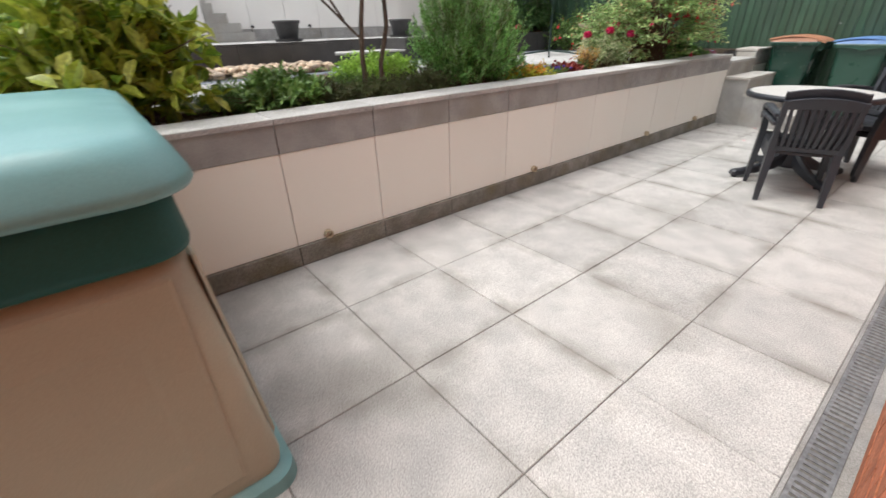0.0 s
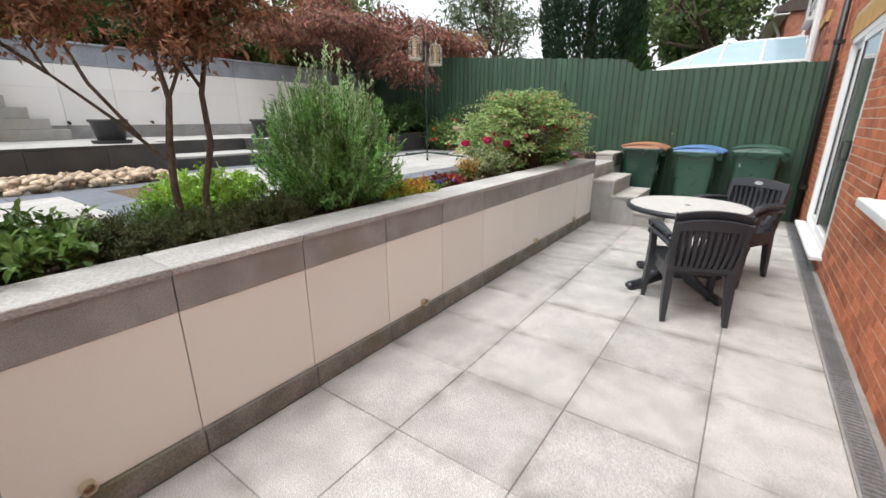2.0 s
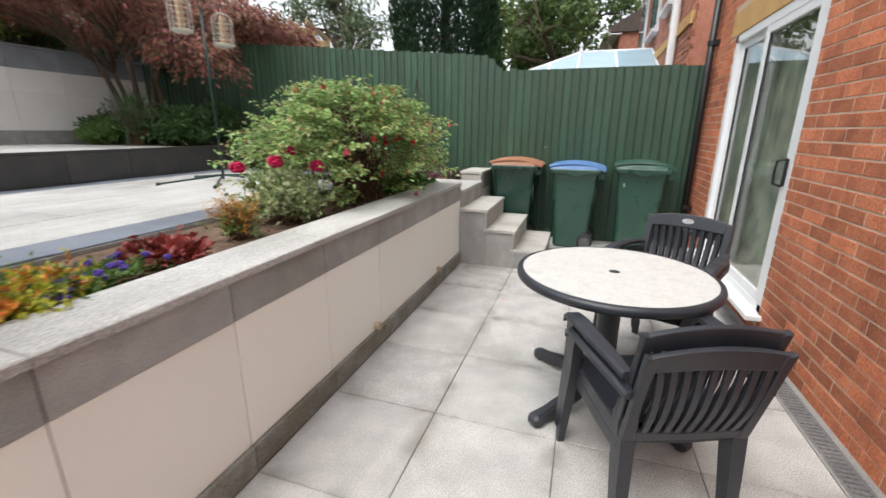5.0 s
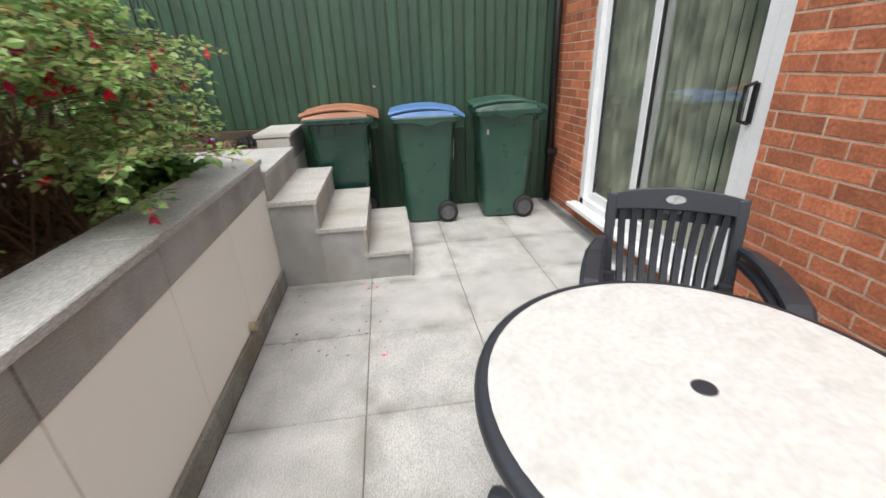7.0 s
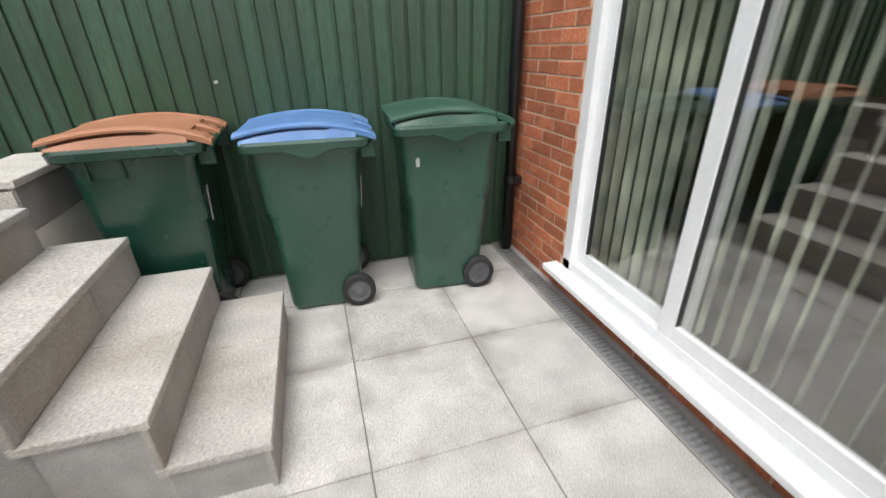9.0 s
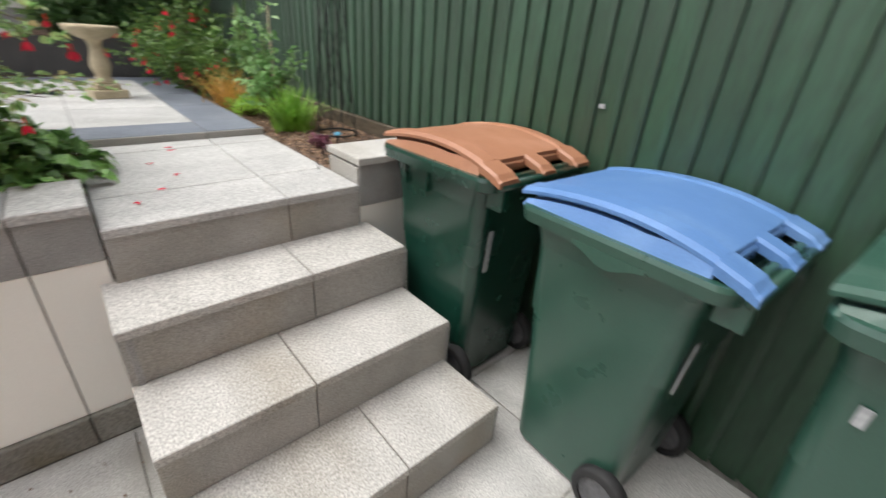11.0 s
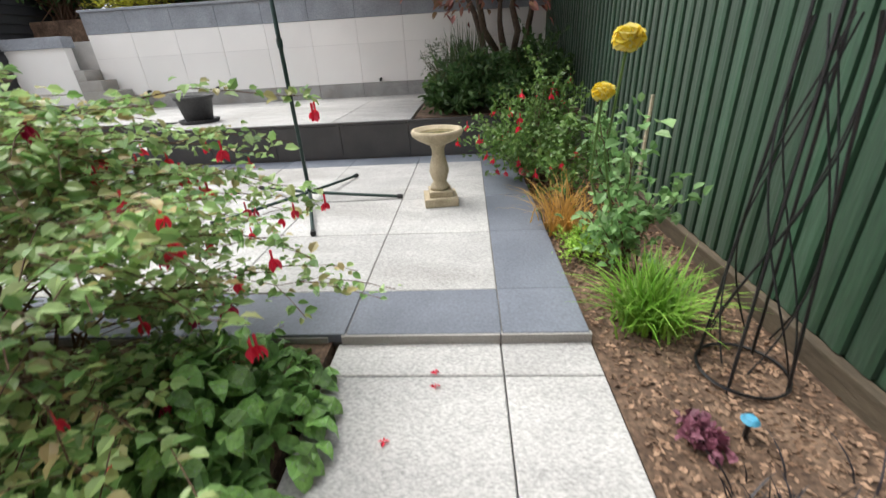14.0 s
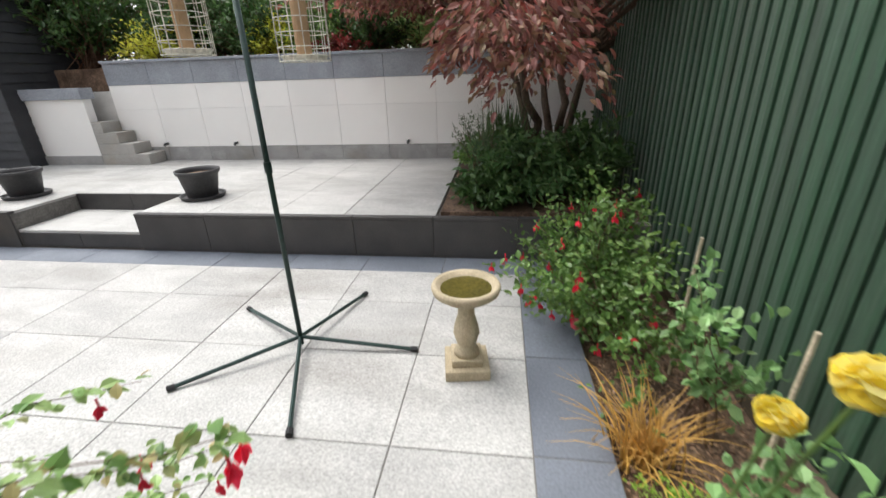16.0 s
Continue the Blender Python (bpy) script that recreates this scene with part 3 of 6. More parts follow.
# ---- garden steps ----
flight = part("steps", Grid().block(-0.30, 0.88, STEP_Y0 + 0.02, STEP_Y1 + 0.025, -0.118, 0.165).block(-0.30, 0.58, STEP_Y0 + 0.02, STEP_Y1 + 0.025, 0.165, 0.365)
              .block(-0.30, 0.285, STEP_Y0 + 0.02, STEP_Y1 + 0.025, 0.365, 0.565).block(-1.08, -0.0, 6.09, STEP_Y1 - 0.005, 0.565, 0.765), GROUT)
tagged(flight, "flight of pale granite steps rising to the garden", "steps", kind="structure")
JOINT = 6.665
for nose, top, joint in ((0.90, 0.205, 6.62), (0.605, 0.405, 6.475), (0.31, 0.607, 6.62)):
    y0, y1 = STEP_Y0 - 0.02, STEP_Y1 + 0.045
    for a, b in ((y0, joint), (joint, y1)):
        piece("tread", slab_mesh(0.33, b - a - 0.004, 0.030, 0.003), TREAD_STONE, flight, nose - 0.165, (a + b) / 2, top)
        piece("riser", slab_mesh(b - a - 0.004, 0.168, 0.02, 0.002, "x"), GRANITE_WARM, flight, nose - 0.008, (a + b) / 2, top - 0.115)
    piece("side_stone", slab_mesh(0.295 if top < 0.6 else 0.31, top - 0.032, 0.018, 0.002, "-y"), GREY_STONE, flight, nose - 0.16, STEP_Y0, (top - 0.032) / 2)
    piece("side_stone", slab_mesh(0.295, top - 0.032, 0.018, 0.002, "-y"), GREY_STONE, flight, nose - 0.16, STEP_Y1 + 0.045, (top - 0.032) / 2)
for a, b in ((6.086, JOINT), (JOINT, STEP_Y1 - 0.004)):
    for x0, x1 in ((0.035, -0.27), (-0.27, -0.90), (-0.90, -1.065)):
        piece("landing_slab", slab_mesh(x0 - x1 - 0.004, b - a - 0.004, 0.030, 0.004), GRANITE, flight, (x0 + x1) / 2, (a + b) / 2, LANDING)
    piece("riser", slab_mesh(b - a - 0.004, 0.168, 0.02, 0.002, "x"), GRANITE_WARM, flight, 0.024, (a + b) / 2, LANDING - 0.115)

# ---- upper paved garden ----
upper = part("pavement", Grid().block(-3.8, -1.075, -3.0, 6.97, 0.78, UPPER - 0.0045), GROUT)
tagged(upper, "upper terrace of pale granite slabs edged with blue slate", "paving", kind="structure")
yg = [6.67] + [6.115 - 0.61 * k for k in range(0, 8)]
paving(upper, [-1.36, -1.95, -2.53, -3.05, -3.50], yg[::-1], UPPER, GRANITE)
paving(upper, [-1.065, -1.36], yg[::-1] + [6.97], UPPER, SLATE, name="slate_slab")
paving(upper, [-1.36, -1.96, -2.56, -3.16, -3.78], [6.67, 6.97], UPPER, SLATE, name="slate_slab")
paving(upper, [-3.50, -3.775], yg[::-1], UPPER, SLATE, name="slate_slab")
paving(upper, [-1.065, -1.96, -2.56, -3.0], [1.57, 1.87], UPPER, SLATE, name="slate_slab")
paving(upper, [-2.72, -3.0], [-3.0, -2.4, -1.8, -1.2, -0.6, 0.0, 0.6, 1.2, 1.57], UPPER, SLATE, name="slate_slab")
paving(upper, [-1.5, -2.1, -2.72], [-3.0, -2.4, -1.8, -1.2, -0.6, 0.0, 0.45, 0.9], UPPER, GRANITE)
paving(upper, [-1.5, -2.1, -2.72], [0.9, 1.2], UPPER, SLATE, name="slate_slab")
for a, b in ((6.10, JOINT), (JOINT, STEP_Y1 - 0.004)):
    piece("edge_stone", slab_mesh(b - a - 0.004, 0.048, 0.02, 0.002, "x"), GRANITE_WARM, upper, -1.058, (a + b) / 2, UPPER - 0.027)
piece("edge_stone", slab_mesh(5.0, 0.10, 0.02, 0.002, "x"), GREY_STONE, upper, -1.062, 3.55, 0.775)
inner_soil = part("ground", Grid().block(-2.72, -1.0, 1.2, 1.57, 0.8, UPPER - 0.004).block(-1.5, -0.9, -3.0, 1.2, 0.8, UPPER - 0.006), SOIL)
tagged(inner_soil, "brown planting soil between the paving strips", "soil", kind="structure")

# ---- upper terrace with charcoal edge ----
tw = part("wall_terrace", Grid().block(-6.3, TERRACE_X + 0.0, 3.47, 6.06, 0.6, TERRACE - 0.025).block(-6.3, TERRACE_X, -3.0, 2.23, 0.6, TERRACE - 0.025)
          .block(-6.3, -4.42, 2.23, 3.47, 0.6, TERRACE - 0.025).block(-4.42, TERRACE_X - 0.02, 2.23, 3.47, 0.6, 0.98)
          .block(-6.3, TERRACE_X, 6.06, FENCE_Y, 0.6, TERRACE - 0.05), GROUT)
tagged(tw, "raised terrace faced in charcoal tiles", "terrace", kind="structure")
for y0, y1 in ((3.47, 7.3), (-3.0, 2.23)):
    cuts = steps_of(y0, y1, 0.62)
    for a, b in zip(cuts, cuts[1:]):
        piece("charcoal_tile", slab_mesh(b - a - 0.004, 0.30, 0.014, 0.001, "x"), BLACK_TILE, tw, TERRACE_X + 0.016, (a + b) / 2, 0.995)
        piece("edge_tile", slab_mesh(0.055, b - a - 0.004, 0.022, 0.002), BLACK_TILE, tw, TERRACE_X - 0.008, (a + b) / 2, TERRACE)
for a, b in ((2.23, 2.85), (2.85, 3.47)):
    piece("charcoal_tile", slab_mesh(b - a - 0.004, 0.19, 0.012, 0.001, "x"), BLACK_TILE, tw, -4.405, (a + b) / 2, 1.07)
    piece("charcoal_tile", slab_mesh(b - a - 0.004, 0.12, 0.012, 0.001, "x"), BLACK_TILE, tw, TERRACE_X - 0.004, (a + b) / 2, 0.91)
    piece("tread", slab_mesh(0.62, b - a - 0.004, 0.025, 0.003), GRANITE, tw, -4.10, (a + b) / 2, 1.0)
piece("charcoal_tile", slab_mesh(0.63, 0.19, 0.012, 0.001, "-y"), BLACK_TILE, tw, -4.10, 3.462, 1.07)
paving(tw, [-3.82, -4.5, -5.1, -5.7, -6.2], [-3.0, -2.4, -1.8, -1.2, -0.6, 0.0, 0.6, 1.2, 1.8, 2.23], TERRACE - 0.001, GRANITE)
paving(tw, [-4.425, -5.1, -5.7, -6.2], [2.23, 2.85, 3.47], TERRACE - 0.001, GRANITE)
paving(tw, [-3.82, -4.5, -5.1, -5.7, -6.2], [3.47, 4.1, 4.7, 5.3, 6.04], TERRACE - 0.001, GRANITE)
bed_top = part("ground", Grid().block(-6.2, -3.94, 6.06, FENCE_Y, 1.10, 1.16), SOIL)
tagged(bed_top, "dark planting bed on the terrace", "soil", kind="structure")

# ---- white back wall, its low return and corner steps ----
bw = part("wall_back", Grid().block(BACK_X - 0.25, BACK_X - 0.012, 1.25, FENCE_Y + 1.5, 0.6, 2.46).block(BACK_X - 0.25, BACK_X - 0.012, -3.0, 1.25, 0.6, 2.1), MORTAR_PALE)
tagged(bw, "tall white-tiled garden wall with blue-grey coping", "wall", kind="structure")
cuts = steps_of(1.25, FENCE_Y + 1.3, 0.62)
for a, b in zip(cuts, cuts[1:]):
    m, w = (a + b) / 2, b - a - 0.004
    piece("base_stone", slab_mesh(w, 0.19, 0.02, 0.002, "x"), GREY_STONE, bw, BACK_X + 0.006, m, TERRACE + 0.09)
    piece("white_tile", slab_mesh(w, 0.50, 0.014, 0.001, "x"), WHITE_PANEL, bw, BACK_X, m, 1.608)
    piece("white_tile", slab_mesh(w, 0.31, 0.014, 0.001, "x"), WHITE_PANEL, bw, BACK_X, m, 2.015)
    piece("coping_face", slab_mesh(w, 0.27, 0.02, 0.002, "x"), COPING_BLUE, bw, BACK_X + 0.008, m, 2.308)
    piece("coping_slab", slab_mesh(0.30, w + 0.002, 0.03, 0.003), COPING_BLUE, bw, BACK_X - 0.11, m, 2.475)
ret = part("wall_return", Grid().block(-6.02, -5.90, -1.5, 1.10, 0.6, 2.02), WHITE_PANEL)
tagged(ret, "lower white rendered wall with grey coping", "wall", kind="structure")
part("coping", rounded(-6.06, -5.86, -1.5, 1.13, 2.02, 2.16, 0.008), COPING_BLUE, ret)
part("base", Grid().block(-5.90, -5.885, -1.5, 1.11, TERRACE, TERRACE + 0.12), GREY_STONE, ret)
cs = thing("corner_steps", -6.04, 1.11, TERRACE, label="small flight of grey stone steps against the back wall", category="steps", kind="structure")
for k in range(4):
    part("step", rounded(-0.15, 0.15, 0.0, 0.72 - 0.19 * k, 0.14 * k, 0.14 * (k + 1), 0.008), GRANITE_WARM, cs)

# weep spouts on the back wall
for y in (1.9, 2.95, 5.35):
    s = thing("spout", BACK_X + 0.02, y, 1.40, label="small black spout on the white back wall", category="spout", group="spouts")
    part("body", Grid().tube([(-0.02, 0, 0), (0.03, 0, 0), (0.05, 0, -0.02)], 0.018, 8), BLACK_PAINT, s)

# ---- house ----
DOOR = (5.14, 6.88, 0.16, 2.27)
WINDOW = (2.88, 3.88, 0.90, 2.27)
HX1 = 2.72
house = part("wall_house", Grid().block(HOUSE_X + 0.0035, HX1, -3.0, WINDOW[0], -0.118, 3.3).block(HOUSE_X + 0.0035, HX1, WINDOW[0], WINDOW[1], -0.118, WINDOW[2]).block(HOUSE_X + 0.0035, HX1, WINDOW[0], WINDOW[1], WINDOW[3], 3.3)
             .block(HOUSE_X + 0.0035, HX1, WINDOW[1], DOOR[0], -0.118, 3.3).block(HOUSE_X + 0.0035, HX1, DOOR[0], DOOR[1], -0.118, DOOR[2] - 0.06).block(HOUSE_X + 0.0035, HX1, DOOR[0], DOOR[1], DOOR[3], 3.3)
             .block(HOUSE_X + 0.0035, HX1, DOOR[1], 7.66, -0.118, 3.3), MORTAR)
tagged(house, "orange brick house wall with pale mortar", "wall", kind="structure")
for (y0, y1, z) in ((DOOR[0] - 0.12, DOOR[1] + 0.16, DOOR[3]), (WINDOW[0] - 0.12, WINDOW[1] + 0.12, WINDOW[3])):
    part("lintel", rounded(HOUSE_X - 0.004, HOUSE_X + 0.09, y0, y1, z + 0.004, z + 0.22, 0.004), LINTEL, house, "smooth buff stone lintel")
BRICKS, REST = [], Grid()
course = 0
z = 0.0
while z < 3.28:
    off = 0.1125 * (course % 2)
    y = -3.0 + off
    while y < 7.62:
        y1 = min(y + 0.215, 7.65)
        cut = [(y, y1)]
        for oy0, oy1, oz0, oz1 in ((DOOR[0], DOOR[1], DOOR[2] - 0.07, DOOR[3]), (WINDOW[0], WINDOW[1], WINDOW[2] - 0.07, WINDOW[3]), (DOOR[0] - 0.12, DOOR[1] + 0.16, DOOR[3], DOOR[3] + 0.22), (WINDOW[0] - 0.12, WINDOW[1] + 0.12, WINDOW[3], WINDOW[3] + 0.22)):
            if z + 0.065 > oz0 and z < oz1:
                nxt = []
                for a, b in cut:
                    if b <= oy0 or a >= oy1:
                        nxt.append((a, b))
                    else:
                        if a < oy0 - 0.02:
                            nxt.append((a, oy0))
                        if b > oy1 + 0.02:
                            nxt.append((oy1, b))
                cut = nxt
        for a, b in cut:
            d = random.uniform(-0.0015, 0.0015)
            if 4.0 < (a + b) / 2 < DOOR[0] + 0.01 and z < 2.2 and len(BRICKS) < 300 or (a > DOOR[1] - 0.01 and z < 1.6 and len(BRICKS) < 300):
                BRICKS.append((round(b - a, 3), (a + b) / 2, z + 0.0325, d))
            else:
                REST.block(HOUSE_X + d, HOUSE_X + 0.05, a, b, z, z + 0.065)
        y += 0.225
    z += 0.075
    course += 1
tagged(part("brickwork", REST, BRICK_REST, house), kind="stuff")
for w, y, zz, d in BRICKS:
    piece("brick", slab_mesh(w, 0.065, 0.05, 0.0025, "-x"), BRICK, house, HOUSE_X + d, y, zz)
# reveals of the openings
for y0, y1, z0, z1 in (DOOR, WINDOW):
    part("reveal", Grid().block(HOUSE_X + 0.012, HOUSE_X + 0.06, y0 - 0.004, y0 + 0.001, z0, z1).block(HOUSE_X + 0.012, HOUSE_X + 0.06, y1 - 0.001, y1 + 0.004, z0, z1), BRICK_REST, house)
    part("plaster_reveal", Grid().block(HOUSE_X + 0.06, HX1, y0 - 0.004, y0 + 0.001, z0, z1).block(HOUSE_X + 0.06, HX1, y1 - 0.001, y1 + 0.004, z0, z1), CEIL, house)

# sliding patio door
door = thing("door_1", HOUSE_X - 0.03, 0, 0, label="white framed sliding patio door with two glass leaves", category="door", kind="structure")
y0, y1, z0, z1 = DOOR
ym = 6.08
for a, b, c, d in ((y0, y0 + 0.07, z0, z1), (y1 - 0.07, y1, z0, z1), (y0, y1, z1 - 0.07, z1), (y0, y1, z0, z0 + 0.06)):
    part("frame", rounded(0.035, 0.115, a, b, c, d, 0.004), UPVC, door)
part("sill", rounded(-0.065, 0.06, y0 - 0.06, y1 + 0.06, 0.128, 0.165, 0.008), UPVC, door, "projecting white sill")
for name, a, b, dx in (("fixed_leaf", ym - 0.05, y1 - 0.065, 0.075), ("sliding_leaf", y0 + 0.065, ym + 0.05, 0.038)):
    lo, hi = z0 + 0.055, z1 - 0.065
    leaf = part(name, rounded(dx, dx + 0.035, a, a + 0.075, lo, hi, 0.004), UPVC, door)
    part("stile", rounded(dx, dx + 0.035, b - 0.075, b, lo, hi, 0.004), UPVC, leaf)
    part("rail", rounded(dx + 0.001, dx + 0.034, a + 0.073, b - 0.073, lo, lo + 0.075, 0.004), UPVC, leaf)
    part("rail", rounded(dx + 0.001, dx + 0.034, a + 0.073, b - 0.073, hi - 0.065, hi, 0.004), UPVC, leaf)
    part("gasket", Grid().block(dx + 0.006, dx + 0.03, a + 0.073, a + 0.082, lo + 0.07, hi - 0.06).block(dx + 0.006, dx + 0.03, b - 0.082, b - 0.073, lo + 0.07, hi - 0.06), GASKET, leaf)
    pane = part("pane", Grid().block(dx + 0.014, dx + 0.020, a + 0.07, b - 0.07, lo + 0.07, hi - 0.06), GLASS, leaf, "clear glass pane")
    pane.visible_shadow = False
grip = part("handle", rounded(0.020, 0.036, y0 + 0.078, y0 + 0.102, 1.05, 1.23, 0.004), BLACK_PAINT, door, "black pull handle")
part("pull", Grid().tube([(0.024, y0 + 0.09, 1.05), (-0.025, y0 + 0.09, 1.065), (-0.03, y0 + 0.09, 1.14), (-0.025, y0 + 0.09, 1.215), (0.024, y0 + 0.09, 1.23)], 0.009, 8), BLACK_PAINT, grip)

# window nearer the start
win = thing("window_1", HOUSE_X, 0, 0, label="white plastic window with a projecting white sill", category="window", kind="structure")
y0, y1, z0, z1 = WINDOW
for a, b, c, d in ((y0, y0 + 0.07, z0, z1), (y1 - 0.07, y1, z0, z1), (y0 + 0.07, y1 - 0.07, z1 - 0.07, z1), (y0 + 0.07, y1 - 0.07, z0, z0 + 0.07), ((y0 + y1) / 2 - 0.04, (y0 + y1) / 2 + 0.04, z0 + 0.07, z1 - 0.07)):
    part("window_frame", rounded(0.06, 0.13, a, b, c, d, 0.005), UPVC, win)
for a, b in ((y0 + 0.072, (y0 + y1) / 2 - 0.042), ((y0 + y1) / 2 + 0.042, y1 - 0.072)):
    for c, d, e, f in ((a, a + 0.05, z0 + 0.07, z1 - 0.07), (b - 0.05, b, z0 + 0.07, z1 - 0.07), (a + 0.05, b - 0.05, z0 + 0.07, z0 + 0.12), (a + 0.05, b - 0.05, z1 - 0.12, z1 - 0.07), (a + 0.05, b - 0.05, 1.86, 1.90)):
        part("casement", rounded(0.048, 0.105, c, d, e, f, 0.004), UPVC, win)
    pane = part("pane", Grid().block(0.08, 0.086, a + 0.04, b - 0.04, z0 + 0.1, z1 - 0.1), GLASS, win)
    pane.visible_shadow = False
part("window_sill", rounded(-0.075, 0.065, y0 - 0.05, y1 + 0.05, z0 - 0.055, z0 + 0.006, 0.012), UPVC, win)

# the room behind the glass
room = part("wall_room", Grid().block(6.2, 6.3, -0.2, 7.6, 0.0, 2.5).block(HX1, 6.3, 7.6, 7.66, 0.0, 2.5).block(HX1, 6.3, -0.26, -0.2, 0.0, 2.5), PLASTER)
tagged(room, "ochre plastered room walls behind the glass", "wall", kind="structure")
tagged(part("floor", Grid().block(HX1 - 0.2, 6.3, -0.2, 7.6, 0.04, 0.09), CARPET), "grey carpeted room floor", "floor", kind="structure")
tagged(part("ceiling", Grid().block(HX1, 6.3, -0.26, 7.66, 2.5, 2.6), CEIL), "white room ceiling", "ceiling", kind="structure")
cab = thing("sideboard", 5.9, 6.3, 0.09, label="dark wooden sideboard against the room wall", category="sideboard")
part("body", rounded(-0.22, 0.25, -0.8, 0.8, 0.05, 0.95, 0.01), DARKWOOD, cab)
part("base", Grid().block(-0.19, 0.23, -0.77, 0.77, 0.0, 0.05), DARKWOOD, cab)

# vertical blinds behind the door
blind = thing("vertical_blind", 2.63, 0, 0, label="pale sage vertical slat blind hanging inside the patio door", category="blind")
part("headrail", rounded(-0.02, 0.025, DOOR[0] + 0.02, DOOR[1] - 0.02, 2.22, 2.27, 0.004), UPVC, blind)
yy = DOOR[0] + 0.09
while yy < DOOR[1] - 0.02:
    turn = 17 + random.uniform(-3, 3)
    g = Grid()
    sec = [(-0.044, 0.0), (-0.02, 0.005), (0.0, 0.0065), (0.02, 0.005), (0.044, 0.0), (0.02, 0.0037), (0.0, 0.0052), (-0.02, 0.0037)]
    ca, sa = math.cos(radians(turn)), math.sin(radians(turn))
    g.loft([[(u * ca - w * sa, u * sa + w * ca, zz) for u, w in sec] for zz in (0.20, 2.22)])
    sl = part("slat", g, BLIND, blind)
    sl.location = (0, yy, 0)
    yy += 0.083

# drainpipe in the corner by the fence
dp = thing("drainpipe", 2.405, 7.50, 0, label="black round drainpipe fixed in the corner of the brick wall", category="pipe")
part("pipe", Grid().tube([(0, 0, 0.02), (0, 0, 3.3)], 0.036, 12), BLACK_PAINT, dp, smooth=True)
for zz in (0.5, 2.3):
    part("bracket", Grid().tube([(0, 0, zz), (0, 0, zz + 0.05)], 0.044, 12).block(0, 0.065, -0.05, 0.05, zz, zz + 0.05), BLACK_PAINT, dp)

# channel drain along the house
ch = part("channel_drain", Grid().block(2.325, 2.338, -3.0, 7.6, -0.11, 0.001).block(2.438, 2.474, -3.0, 7.6, -0.11, 0.001), GREY_STONE)
tagged(ch, "slotted grey channel drain along the house wall", "drain", kind="structure")
part("channel_floor", Grid().block(2.338, 2.438, -3.0, 7.6, -0.11, -0.05), VOID, ch)
g = Grid()
for k in range(17):
    g.block(2.342, 2.434, 0.012 + k * 0.029, 0.028 + k * 0.029, -0.012, -0.001)
g.block(2.340, 2.352, 0.003, 0.497, -0.012, 0.0).block(2.424, 2.436, 0.003, 0.497, -0.012, 0.0)
GRATE = g.mesh("grate")
for k in range(21):
    piece("grate", GRATE, DRAIN, ch, 0, -3.0 + 0.5 * k, 0)

# ---- timber fence ----
def fence_top(x):
    if x > 0.10:
        return 2.15 - 0.008 * (x - 0.1)
    if x > -0.12:
        return 2.15 + 0.19 * (0.10 - x) / 0.22
    return 2.34 + 0.085 * (-0.12 - x)


def feather_board(w, h, t0=0.008, t1=0.020):
    key = ("board", round(w, 3), round(h, 2))
    if key not in SLABS:
        v = []
        for zz in (0, h):
            v += [(-w / 2, 0, zz), (-w / 2, -t0, zz), (w / 2 - 0.02, -t1, zz), (w / 2, -t1 + 0.003, zz), (w / 2, 0, zz)]
        f = [(0, 1, 2, 3, 4), (9, 8, 7, 6, 5)] + [(k, 5 + k, 5 + (k + 1) % 5, (k + 1) % 5) for k in range(5)]
        me = bpy.data.meshes.new("board")
        me.from_pydata(v, [], f)
        me.update()
        SLABS[key] = me
    return SLABS[key]


xs_f = [2.47, 0.11, -0.12, -4.0, -9.5]
backing = [(x, yv, zv) for yv in (FENCE_Y + 0.022, FENCE_Y + 0.03) for x in xs_f for zv in (0.0, fence_top(x) - 0.006)]
fence = part("fence", Grid().add(backing, [(2 * k + o, 2 * k + 1 + o, 2 * k + 3 + o, 2 * k + 2 + o) for o in (0, 10) for k in range(4)] + [(2 * k + 1, 2 * k + 11, 2 * k + 13, 2 * k + 3) for k in range(4)]), FENCE)
tagged(fence, "tall dark green close-board timber fence", "fence", kind="structure")
x = 2.46
while x > -9.4:
    w = 0.098 + random.uniform(-0.004, 0.004)
    lo = 0.0 if x > -0.02 else 0.875
    piece("board", feather_board(w - 0.009, round((fence_top(x - w / 2) - lo + random.uniform(-0.006, 0.006)) / 0.02) * 0.02), FENCE, fence, x - w / 2, FENCE_Y + 0.02 + random.uniform(-0.002, 0.002), lo)
    x -= w
for xa in steps_of(-0.02, -9.4, 2.35)[:-1]:
    part("gravel_board", rounded(xa - 2.34, xa, FENCE_Y - 0.028, FENCE_Y + 0.012, 0.70, 0.870, 0.006), BOARD, fence, "weathered timber gravel board")
for xa in (2.2, 0.2, -1.9, -4.0, -6.1, -8.2):
    part("post", Grid().block(xa - 0.05, xa + 0.05, FENCE_Y + 0.06, FENCE_Y + 0.16, -0.1, fence_top(xa) - 0.04), FENCE, fence)
far_fence = part("fence", Grid().block(-9.5, HOUSE_X, -3.06, -3.0, -0.1, 2.0), FENCE)
tagged(far_fence, "dark green fence closing the far side of the garden", "fence", kind="structure")
xk = -9.4
while xk < 2.4:
    piece("board", feather_board(0.085, 2.0), FENCE, far_fence, xk, -2.98, 0.0)
    xk += 0.1


part("paint_chip", Grid().block(0.702, 0.722, FENCE_Y - 0.008, FENCE_Y - 0.002, 1.19, 1.205), BADGE, fence, "small pale chip")


